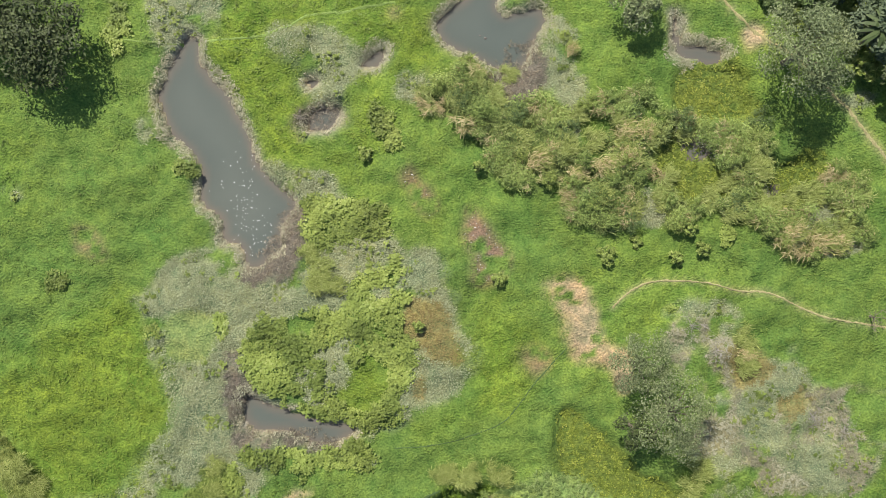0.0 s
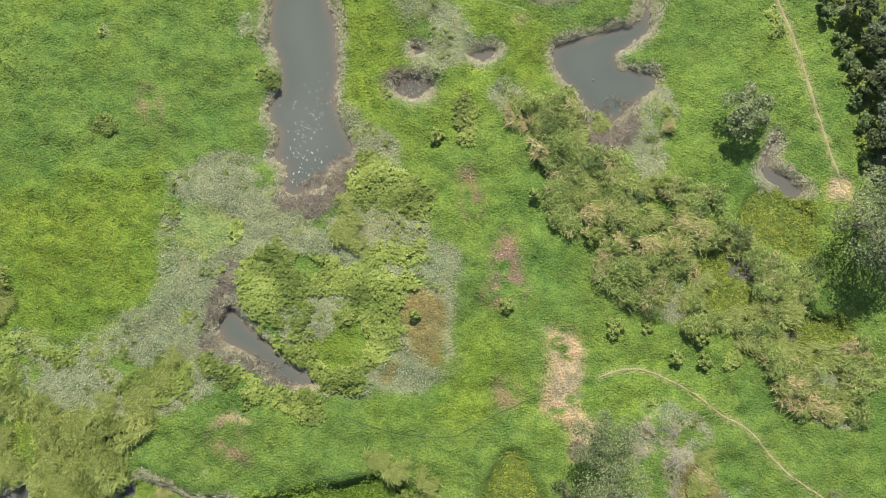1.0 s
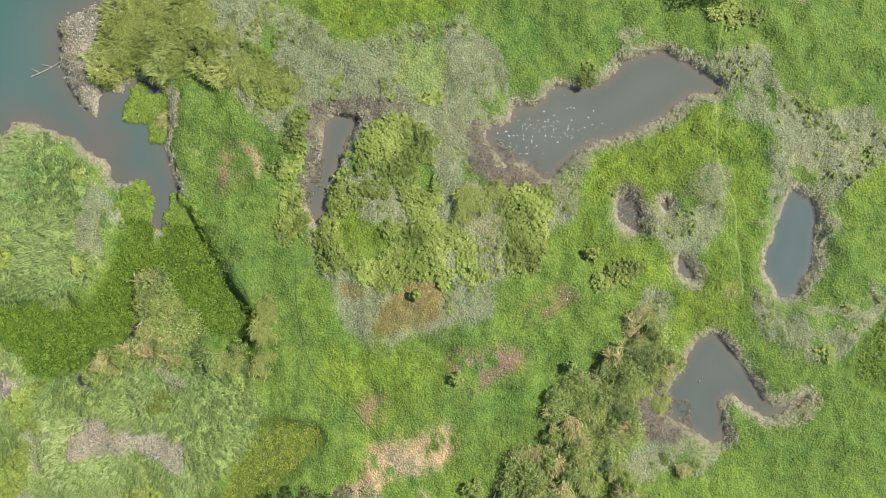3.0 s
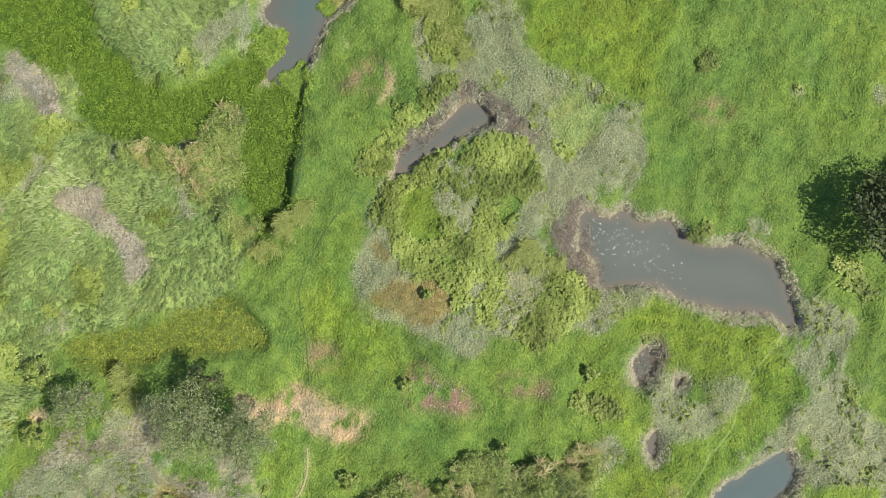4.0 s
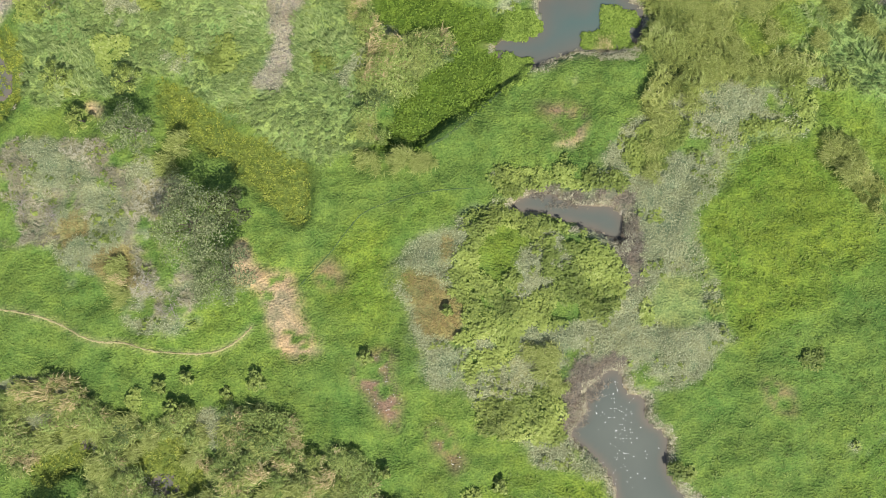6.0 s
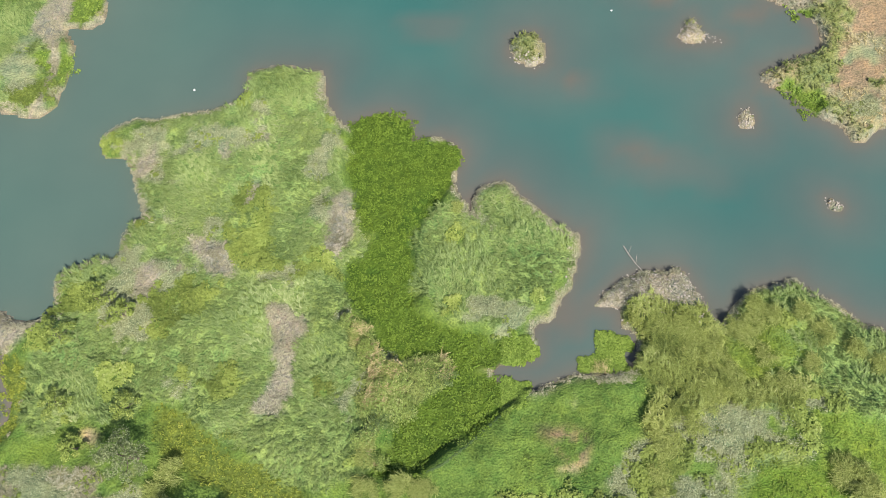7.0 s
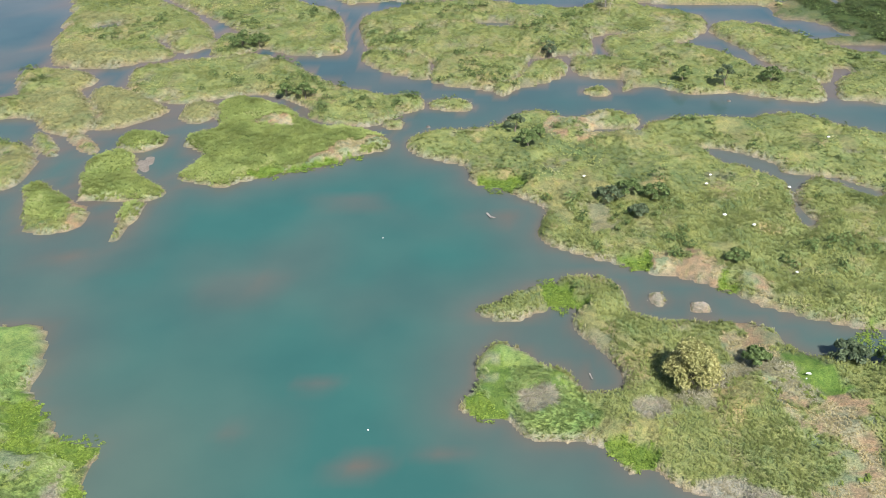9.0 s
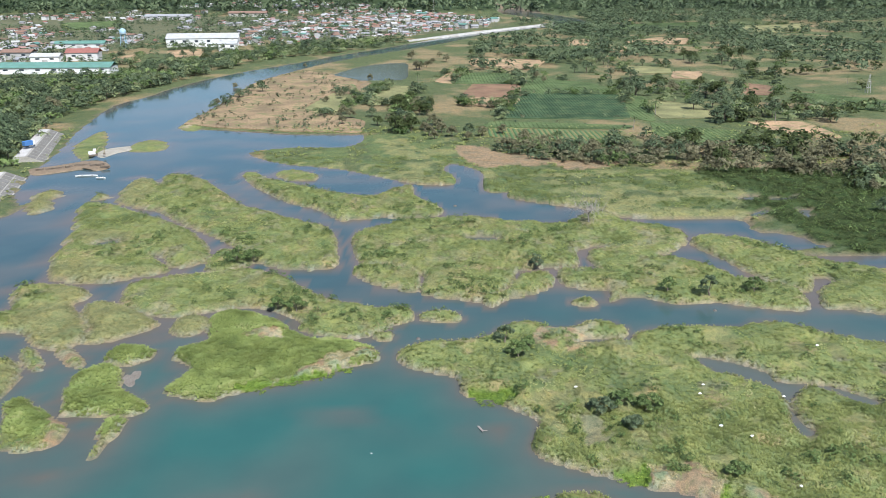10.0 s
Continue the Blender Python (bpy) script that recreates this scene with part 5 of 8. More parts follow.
# ---------------------------------------------------------------- low plants
def leafy(count, radius, tall, length, width, seed, droop=0.5):
    """A clump of folded leaves over a low dome."""
    r = np.random.default_rng(seed)
    v, f = [], []
    for k in range(count):
        a, q = r.uniform(0, 2 * math.pi), math.sqrt(r.uniform(0, 1))
        x, y = radius * q * math.cos(a), radius * q * math.sin(a)
        z = tall * (1 - 0.7 * q * q) * r.uniform(0.6, 1.1)
        b = a + r.normal(0, 0.8)
        o, s = np.array((math.cos(b), math.sin(b), -droop * r.uniform(0, 1.2))), np.array((-math.sin(b), math.cos(b), r.uniform(-0.5, 0.5)))
        ln, wd = length * r.uniform(0.7, 1.3), width * r.uniform(0.7, 1.3)
        c = np.array((x, y, z))
        n = len(v)
        v += [c - o * ln * 0.45, c + s * wd * 0.5 + (0, 0, 0.12 * ln), c + o * ln * 0.55 + (0, 0, -0.1 * ln), c - s * wd * 0.5 + (0, 0, 0.12 * ln)]
        f += [(n, n + 1, n + 2), (n, n + 2, n + 3)]
    return np.array(v), np.array(f)


def blades(count, tall, width, lean, seed, one_way=0.0):
    """A tuft of arching blades; one_way: how far they are all laid over to one side."""
    r = np.random.default_rng(seed)
    v, f = [], []
    for k in range(count):
        a = r.uniform(0, 2 * math.pi)
        o = np.array((math.cos(a) + 2.0 * one_way, math.sin(a), 0))
        o /= np.linalg.norm(o)
        s = np.array((-o[1], o[0], 0)) * width * r.uniform(0.6, 1.3)
        h, out = tall * r.uniform(0.6, 1.2), lean * r.uniform(0.5, 1.3)
        p0 = np.array((r.normal(0, 0.12), r.normal(0, 0.12), 0)) * tall
        p1, p2 = p0 + o * out * 0.45 + (0, 0, h * 0.75), p0 + o * out + (0, 0, h * r.uniform(0.6, 1.0))
        n = len(v)
        v += [p0 - s * 0.5, p0 + s * 0.5, p1 - s * 0.5, p1 + s * 0.5, p2]
        f += [(n, n + 1, n + 3), (n, n + 3, n + 2), (n + 2, n + 3, n + 4)]
    return np.array(v), np.array(f)


def strewn(name, label, category, patterns, x, y, size, mat, turn=None, lift=0.0, z=None, tint=None):
    """Many small plants as one mesh."""
    if len(x) == 0:
        return None
    z = height_at(x, y) if z is None else z
    turn = rng.uniform(0, 2 * math.pi, len(x)) if turn is None else turn
    tint = rng.uniform(0, 1, len(x)) if tint is None else tint
    which = rng.integers(0, len(patterns), len(x))
    V, F, T, at = [], [], [], 0
    for k, (v, f) in enumerate(patterns):
        m = np.flatnonzero(which == k)
        if not len(m):
            continue
        c, s, g = np.cos(turn[m])[:, None], np.sin(turn[m])[:, None], size[m][:, None]
        vx, vy = (v[:, 0] * c - v[:, 1] * s) * g + x[m][:, None], (v[:, 0] * s + v[:, 1] * c) * g + y[m][:, None]
        vz = v[:, 2] * g + z[m][:, None] + lift
        V.append(np.stack([vx, vy, vz], -1).reshape(-1, 3))
        F.append((f[None] + (np.arange(len(m)) * len(v))[:, None, None] + at).reshape(-1, 3))
        T.append(np.repeat(tint[m], len(v)))
        at += len(m) * len(v)
    me = mesh_from(name, np.concatenate(V), np.concatenate(F), mat)
    tints(me, np.concatenate(T))
    return tagged(new(name, me), label, category, kind="stuff")


def sown(area, count, zones, keep=None, margin=0.4, kinds=None, wet_too=False):
    """Random places within a box whose cover is one of the zones."""
    x0, y0, x1, y1 = area
    x, y = rng.uniform(x0, x1, count), rng.uniform(y0, y1, count)
    ok = np.isin(nearest_of(ZONE, x, y), [NAMES.index(q) for q in zones]) & ~nearest_of(TRODDEN, x, y)
    if not wet_too:
        ok &= nearest_of(SHORE, x, y) > margin
    if kinds is not None:
        ok &= np.isin(nearest_of(KIND, x, y), kinds)
    if keep is not None:
        ok &= keep(x, y)
    return x[ok], y[ok]


def patchy(size, level, shift):
    return lambda x, y: lattice(x, y, size, 3, shift) + rng.uniform(-0.12, 0.12, len(x)) > level


NEAR = (-80, -58, 80, 78)
near_leaf = [leafy(6, 0.26, 0.13, 0.18, 0.11, s) for s in range(6)]
x, y = sown(NEAR, 52000, ("turf",), patchy(3.5, 0.4, 51))
strewn("turf_clumps", "short green turf clumps over the floodplain", "grass", near_leaf, x, y, rng.uniform(0.5, 1.4, len(x)), M_TURF, tint=np.clip(lattice(x, y, 9, 3, 52) * 0.9 + lattice(x, y, 1.4, 2, 54) * 1.1 - 0.5 + rng.normal(0, 0.1, len(x)), 0, 1))
x, y = sown(NEAR, 60000, ("lush",))
strewn("lush_grass", "bright green lush grass", "grass", near_leaf, x, y, rng.uniform(0.8, 1.6, len(x)), M_LUSH)
x, y = sown(NEAR, 170000, ("vine",))
strewn("creeper_leaves", "yellow-green broad-leaved creeper over a low mound", "creeper", [leafy(13, 0.45, 0.48, 0.25, 0.19, 20 + s) for s in range(6)], x, y, rng.uniform(0.7, 1.4, len(x)), M_VINE, tint=np.clip(lattice(x, y, 4, 3, 53) * 1.8 - 0.4, 0, 1))
x, y = sown(NEAR, 230000, ("silver",))
strewn("silver_herbs", "grey-green silvery herbs along the ponds", "herbs", [leafy(9, 0.36, 0.26, 0.15, 0.065, 30 + s) for s in range(5)], x, y, rng.uniform(0.7, 1.4, len(x)), M_SILVER)
x, y = sown(NEAR, 560000, ("turf", "lush", "marsh", "rough", "mud", "gold"), lambda x, y: (nearest_of(SHORE, x, y) < 0.55 + 2.4 * np.clip(lattice(x, y, 6, 3, 61) - 0.35, 0, 1)), 0.05)
strewn("bank_herbs", "pale grey herbs fringing the water", "herbs", [leafy(7, 0.3, 0.22, 0.14, 0.065, 40 + s) for s in range(5)], x, y, rng.uniform(0.6, 1.3, len(x)), M_PALE_HERB)
x, y = sown(NEAR, 420000, ("mud",), patchy(1.6, 0.47, 62), wet_too=True)
strewn("dead_stems", "grey-brown dead stems standing in mud and shallow water", "stems", [blades(7, 0.3, 0.035, 0.35, 45 + s, 0.2) for s in range(5)], x, y, rng.uniform(0.6, 1.3, len(x)), M_STEM, z=np.maximum(height_at(x, y), -0.02))
x, y = sown(NEAR, 110000, ("hyacinth",), wet_too=True)
strewn("water_hyacinth", "dense deep-green floating water hyacinth", "water plants", [leafy(9, 0.32, 0.26, 0.21, 0.17, 50 + s, 0.2) for s in range(5)], x, y, rng.uniform(0.7, 1.3, len(x)), M_HYA, z=np.maximum(height_at(x, y), 0.03))
x, y = sown(NEAR, 150000, ("gold",), wet_too=True)
strewn("rusty_herbs", "rust-brown and olive withered herbs at a pool's edge", "herbs", [leafy(8, 0.3, 0.16, 0.15, 0.09, 65 + s, 0.3) for s in range(5)], x, y, rng.uniform(0.6, 1.2, len(x)), M_RUST, z=np.maximum(height_at(x, y), 0.03))
x, y = sown(NEAR, 110000, ("olive",), wet_too=True)
ox, oy = sown((8, 33, 27, 48), 15000, ("hyacinth",), wet_too=True)
strewn("water_hyacinth", "floating water hyacinth mats at the mouth of a channel", "water plants", [leafy(9, 0.3, 0.24, 0.21, 0.17, 55 + s, 0.2) for s in range(5)], ox, oy, rng.uniform(0.7, 1.2, len(ox)), M_MAT, z=np.maximum(height_at(ox, oy), 0.03))
strewn("olive_water_plants", "olive and yellowing floating water plants", "water plants", [leafy(8, 0.3, 0.16, 0.2, 0.16, 60 + s, 0.2) for s in range(5)], x, y, rng.uniform(0.6, 1.2, len(x)), M_OLIVE, z=np.maximum(height_at(x, y), 0.03))
x, y = sown((-110, -58, 80, 128), 165000, ("marsh",))
strewn("marsh_grass", "pale green marsh grass combed over by the wind", "grass", [blades(8, 0.45, 0.065, 0.52, 70 + s, 0.7) for s in range(6)], x, y, rng.uniform(0.7, 1.4, len(x)), M_MARSH, turn=lattice(x, y, 6, 2, 71) * 7 + rng.normal(0, 0.4, len(x)), tint=np.clip(lattice(x, y, 5, 3, 72) * 1.7 - 0.35, 0, 1))
x, y = sown(NEAR, 260000, ("reedbank",))
strewn("bank_reeds", "yellow-green reeds leaning over a river bank", "reeds", [blades(11, 0.85, 0.07, 0.6, 270 + s, 0.5) for s in range(6)], x, y, rng.uniform(0.5, 1.4, len(x)) * (0.55 + 0.9 * lattice(x, y, 2.6, 2, 108)), M_BANK_REED, turn=3.4 + rng.normal(0, 0.8, len(x)), tint=np.clip(lattice(x, y, 2.2, 2, 109) * 2 - 0.5, 0, 1))
x, y = sown(NEAR, 60000, ("rough",))
strewn("rough_reeds", "tall rough green reeds and cane grass", "reeds", [blades(16, 1.2, 0.075, 0.9, 80 + s, 0.3) for s in range(6)], x, y, rng.uniform(0.5, 1.1, len(x)), M_REED, turn=2.6 + rng.normal(0, 0.8, len(x)), tint=np.clip(lattice(x, y, 4, 3, 73) * 1.8 - 0.4, 0, 1))
x, y = sown(NEAR, 120000, ("rough",), patchy(3.2, 0.5, 76))
strewn("rough_shrubs", "knee-high olive and green shrubs among the reeds", "shrubs", [leafy(34, 0.75, 1.7, 0.19, 0.12, 180 + s) for s in range(6)], x, y, rng.uniform(0.5, 1.4, len(x)), M_PALE_SHRUB, tint=np.clip(lattice(x, y, 3, 3, 79) * 1.7 - 0.3, 0, 1))
x, y = sown(NEAR, 90000, ("rough",), patchy(3.6, 0.63, 74))
strewn("dry_reeds", "straw-coloured dry reed plumes", "reeds", [blades(15, 1.5, 0.07, 1.1, 90 + s, 0.7) for s in range(5)], x, y, rng.uniform(0.6, 1.2, len(x)), M_DRY, turn=rng.normal(0.4, 0.5, len(x)))
x, y = sown((-80, -58, 95, 130), 240000, ("brush", "grey"))
strewn("grey_brush", "grey-brown dry brush and flattened dead stems", "brush", [blades(12, 0.3, 0.035, 0.38, 100 + s, 0.4) for s in range(6)], x, y, rng.uniform(0.6, 1.3, len(x)), M_BRUSH, turn=lattice(x, y, 4, 2, 110) * 9 + rng.normal(0, 0.5, len(x)), tint=np.clip(lattice(x, y, 2.5, 3, 111) * 2 - 0.5, 0, 1))
x, y = sown((-80, -58, 80, 130), 40000, ("brush", "silver"), patchy(3, 0.6, 75))
strewn("green_tussocks", "darker green leafy tussocks in the turf", "herbs", [leafy(9, 0.35, 0.4, 0.34, 0.2, 110 + s) for s in range(5)], x, y, rng.uniform(0.6, 1.4, len(x)), M_VINE, tint=rng.uniform(0, 0.6, len(x)))

x, y = sown((-120, 78, 160, 245), 110000, ("hyacinth", "olive"), wet_too=True)
strewn("floating_mats", "bright green floating water plants along the islands", "water plants", [leafy(7, 0.42, 0.26, 0.3, 0.24, 250 + s, 0.2) for s in range(5)], x, y, rng.uniform(0.7, 1.3, len(x)), M_MAT, z=np.maximum(height_at(x, y), 0.03))
x, y = sown((-80, -58, 120, 230), 260000, ("straw",))
strewn("straw_grass", "flattened straw-coloured dry grass", "grass", [blades(7, 0.24, 0.05, 0.36, 190 + s, 0.5) for s in range(5)], x, y, rng.uniform(0.7, 1.4, len(x)), M_DRY)
# Islands of the river
x, y = sown((-150, 105, 0, 300), 140000, ("lime",), margin=0.2)
strewn("lime_grass", "dense yellow-green grass on the low islands", "grass", [blades(5, 0.55, 0.2, 0.75, 220 + s, 0.5) for s in range(5)], x, y, rng.uniform(0.7, 1.3, len(x)), M_LIME, tint=np.clip(lattice(x, y, 5, 3, 95) * 1.7 - 0.35, 0, 1))
x, y = sown((-240, 100, 60, 420), 90000, ("khaki",), margin=0.2)
strewn("khaki_sedge", "short khaki sedge on the flat islands", "grass", [blades(5, 0.32, 0.14, 0.6, 230 + s, 0.5) for s in range(5)], x, y, rng.uniform(0.7, 1.3, len(x)), M_KHAKI, tint=np.clip(lattice(x, y, 6, 3, 96) * 1.7 - 0.35, 0, 1))
x, y = sown((-120, 70, 150, 190), 110000, ("isle", "lush", "meadow"), kinds=[1], margin=0.2)
isle_tuft = [blades(6, 0.6, 0.095, 0.55, 120 + s, 0.35) for s in range(7)] + [leafy(8, 0.5, 0.5, 0.24, 0.14, 130 + s) for s in range(2)]
strewn("island_grass", "tall green and straw grass on the river islands", "grass", isle_tuft, x, y, rng.uniform(0.6, 1.1, len(x)), M_ISLE, tint=np.clip(lattice(x, y, 6, 3, 76) * 1.7 - 0.35, 0, 1))
far_tuft = [leafy(5, 0.6, 0.35, 0.55, 0.4, 150 + s, 0.3) for s in range(4)] + [blades(5, 0.5, 0.24, 0.8, 160 + s, 0.4) for s in range(3)]
x, y = sown((-330, 185, 330, 430), 95000, ("isle", "lush", "marsh", "meadow"), kinds=[1], margin=0.3)
strewn("far_island_grass", "tall green grass on the farther river islands", "grass", far_tuft, x, y, rng.uniform(0.6, 1.15, len(x)), M_ISLE, tint=np.clip(lattice(x, y, 10, 3, 77) * 1.8 - 0.4, 0, 1))
x, y = sown((-330, 185, 330, 430), 60000, ("brush", "silver"), kinds=[1], margin=0.3)
strewn("tawny_island_grass", "tawny dry grass in patches on the islands", "grass", far_tuft, x, y, rng.uniform(0.8, 1.4, len(x)), M_KHAKI)
x, y = sown((-120, 70, 330, 430), 130000, ("isle", "lush", "silver", "lime", "khaki"), lambda x, y: (nearest_of(SHORE, x, y) < 0.4 + 2.4 * lattice(x, y, 9, 2, 78)), 0.05, kinds=[1])
strewn("island_rim_reeds", "pale tawny reeds along the islands' edges", "reeds", [blades(5, 0.6, 0.12, 0.55, 140 + s) for s in range(5)], x, y, rng.uniform(0.7, 1.3, len(x)), M_RIM)
x, y = sown((-330, 150, 330, 430), 52000, ("isle",), patchy(12, 0.6, 92), 1.0, kinds=[1])
x, y = x[:1300], y[:1300]
strewn("island_shrubs", "darker green shrubs dotted over the islands", "shrubs", [leafy(18, 0.9, 1.3, 0.5, 0.34, 200 + s) for s in range(5)], x, y, rng.uniform(0.6, 1.5, len(x)), M_SHRUB)
x, y = sown((-140, 250, 260, 470), 90000, ("meadow",), patchy(8, 0.45, 98), 0.5)
strewn("meadow_grass", "fresh green grass tufts of the riverside meadow", "grass", far_tuft, x, y, rng.uniform(0.6, 1.2, len(x)), M_ISLE, tint=np.clip(lattice(x, y, 9, 3, 99) * 1.6 - 0.45, 0, 1))
x, y = sown((60, 240, 420, 470), 26000, ("thicket",), patchy(6, 0.36, 104), 0.8)
# The dark leaves also stand in for cloud shade over the marsh
strewn("marsh_shrubs", "dark green shrub thicket of the marsh, deepened for cloud shade", "shrubs", [leafy(14, 0.95, 1.1, 0.5, 0.34, 240 + s) for s in range(5)], x, y, rng.uniform(0.6, 1.5, len(x)), M_LEAF_DARK, tint=rng.uniform(0.1, 1, len(x)))
x, y = sown((60, 240, 420, 470), 7000, ("thicket",), patchy(14, 0.5, 105), 0.8)
strewn("marsh_shrubs", "brighter green bushes standing out of the marsh thicket", "shrubs", [leafy(16, 1.1, 1.6, 0.5, 0.34, 260 + s) for s in range(5)], x, y, rng.uniform(0.7, 1.6, len(x)), M_SHRUB)
x, y = sown((60, 280, 420, 470), 9000, ("far", "meadow", "khaki"), lambda x, y: lattice(x, y, 10, 3, 93) + rng.uniform(-0.12, 0.12, len(x)) > 0.62 - 0.2 * np.clip((x - 90) / 90, 0, 1), 1.0)
# Denser and darker to the right, partly painting in cloud shade
strewn("marsh_shrubs", "dark green marsh shrubs behind the river", "shrubs", [leafy(14, 0.9, 1.0, 0.5, 0.34, 210 + s) for s in range(5)], x, y, rng.uniform(0.45, 1.25, len(x)), M_SHRUB, tint=rng.uniform(0, 0.5, len(x)))


# ---------------------------------------------------------------- trees and shrubs
def tube(path, radii, sides=6):
    v, f = [], []
    for k, (p, r) in enumerate(zip(path, radii)):
        for a in range(sides):
            t = 2 * math.pi * a / sides
            v.append((p[0] + r * math.cos(t), p[1] + r * math.sin(t), p[2]))
        if k:
            for a in range(sides):
                b = (a + 1) % sides
                f.append(((k - 1) * sides + a, (k - 1) * sides + b, k * sides + b, k * sides + a))
    v.append(tuple(path[-1]))
    n = len(v) - 1
    for a in range(sides):
        f.append((n - sides + a, n - sides + (a + 1) % sides, n))
    return v, f


def joined(pieces):
    V, F = [], []
    for v, f in pieces:
        n = len(V)
        V += list(v)
        F += [tuple(i + n for i in q) for q in f]
    return V, F


def part(name, verts, faces, mat, parent, label="", smooth=False):
    ob = new(name, mesh_from(name, verts, faces, mat, smooth))
    ob.parent = parent
    return tagged(ob, label)


def crown_mesh(centres, per, leaf, r, ruffle=0.55, inner=0.55):
    """Leaves on and in uneven blobs."""
    V, F = [], []
    for c, rad in centres:
        d = r.normal(0, 1, (per, 3))
        d /= np.linalg.norm(d, axis=1)[:, None]
        d[:, 2] = np.where(d[:, 2] < -0.3, -d[:, 2], d[:, 2])
        p = np.array(c) + d * rad * r.uniform(inner, 1.12, (per, 1)) * np.array((1, 1, 0.75))
        n = d + r.normal(0, ruffle, (per, 3))
        n[:, 2] += 0.4
        n /= np.linalg.norm(n, axis=1)[:, None]
        u = np.cross(n, r.normal(0, 1, (per, 3)))
        u /= np.linalg.norm(u, axis=1)[:, None]
        w = np.cross(n, u)
        s = leaf * r.uniform(0.6, 1.35, (per, 1))
        b = len(V) * 0 + sum(len(q) for q in V)
        V.append(np.stack([p - u * s, p + w * s * 0.45 + n * s * 0.15, p + u * s, p - w * s * 0.45 + n * s * 0.15], 1).reshape(-1, 3))
        i = np.arange(per)[:, None] * 4 + b
        F.append(np.concatenate([i + np.array([0, 1, 2]), i + np.array([0, 2, 3])], 0))
    return np.concatenate(V), np.concatenate(F)


def tree(x, y, tall, radius, seed, leaf_mat, label, leaf=0.24, blobs=16, per=110, trunk_share=0.45, bare=False, category="tree", fat=1.0):
    r = np.random.default_rng(seed)
    base = new("tree" if tall > 3.5 else "shrub")
    base.location = (x, y, float(height_at([x], [y])[0]) - 0.05)
    tagged(base, label, category)
    top = tall * trunk_share
    lean = r.normal(0, 0.06, 2) * tall
    thick = 0.035 * tall
    pieces = [tube([(0, 0, 0), (lean[0] * 0.3, lean[1] * 0.3, top * 0.5), (lean[0], lean[1], top)], [thick * 1.25, thick, thick * 0.7], 7)]
    centres = []
    for k in range(blobs):
        a = 2.4 * k + r.normal(0, 0.3)
        q = math.sqrt((k + 0.5) / blobs)
        c = (radius * 0.78 * q * math.cos(a) + lean[0], radius * 0.78 * q * math.sin(a) + lean[1], top + (tall - top) * (0.82 - 0.62 * q * q) * r.uniform(0.75, 1.1))
        centres.append((c, fat * radius * r.uniform(0.2, 0.36)))
        if k % 2 == 0 or bare:
            pieces.append(tube([(lean[0] * 0.8, lean[1] * 0.8, top * 0.85), (c[0] * 0.5, c[1] * 0.5, (top + c[2]) * 0.5), c], [thick * 0.5, thick * 0.3, thick * 0.08], 5))
    if bare:
        twigs = []
        for c, rad in centres:
            for k in range(10):
                d = r.normal(0, 1, 3) * rad * 1.3
                twigs.append(tube([c, np.array(c) + d * 0.6 + (0, 0, 0.2), np.array(c) + d + (0, 0, 0.5)], [0.006 * tall, 0.004 * tall, 0.0015 * tall], 3))
        part("trunk", *joined(pieces), leaf_mat, base, "bare trunk and limbs")
        part("twig_crown", *joined(twigs), leaf_mat, base, "fine leafless twigs")
        return base
    part("trunk", *joined(pieces), M_BARK, base, "brown tapered trunk with limbs", True)
    v, f = crown_mesh(centres, per, leaf, r)
    crown = part("crown", v, f, leaf_mat, base)
    tints(crown.data, np.repeat(r.uniform(0, 1, len(v) // 4), 4))
    return base


tree(46.5, -24.5, 7, 6.5, 1, M_LEAF_DARK, "large dark green tree in the open turf", blobs=24, per=230)
tree(52.5, -28, 8, 5.5, 2, M_LEAF_DARK, "dark green tree beside a larger one", blobs=20, per=210)
tree(-22.3, -29.5, 5.5, 3.4, 3, M_LEAF_GREY, "round grey-green tree at a pond's tail", blobs=16, per=210, leaf=0.17)
tree(-39.5, -24.6, 9.5, 6.0, 4, M_LEAF_GREY, "tall grey-green tree beside a footpath", blobs=24, per=400, leaf=0.15)
for k, (tx, ty, tr) in enumerate([(-48.5, -28.5, 4.5), (-53, -23.5, 4.0), (-52, -34, 5.0), (-45, -35, 4.5), (-60, -29, 5.0), (-57, -40, 5.0)]):
    tree(tx, ty, 7.5, tr, 20 + k, M_LEAF_DARK if k % 2 else M_LEAF_MID, "broad dark green tree in a grove", blobs=16, per=210, leaf=0.28)
tree(-50.4, 4.8, 2.4, 1.7, 11, M_BARK, "leafless dark shrub beside the footpath", blobs=8, bare=True)
tree(-48.4, -24.7, 3.2, 2.4, 12, M_VINE, "broad-leaved bright green bush at a grove's edge", blobs=9, per=60, leaf=0.34, trunk_share=0.3, category="shrub")
tree(-42.0, -30.8, 5.5, 3.0, 13, M_SHRUB, "leafy green tree in a shaded grove", blobs=12, per=120, leaf=0.26)
for k, (tx, ty) in enumerate([(-32.4, 9.3), (-44.0, 16.8), (-29.4, 6.4), (-47.8, 17.9)]):
    tree(tx, ty, 1.5, 1.9 - 0.3 * (k % 2), 950 + k, M_TWIG, "grey-brown dead bush collapsed in dry brush", blobs=12, bare=True, trunk_share=0.25, category="shrub")
bushes = []
x, y = sown((-60, -40, 60, 52), 9000, ("rough",), margin=1.2)
for tx, ty in zip(x, y):
    if all((tx - p) ** 2 + (ty - q) ** 2 > 2.5 ** 2 for p, q in bushes):
        bushes.append((tx, ty))
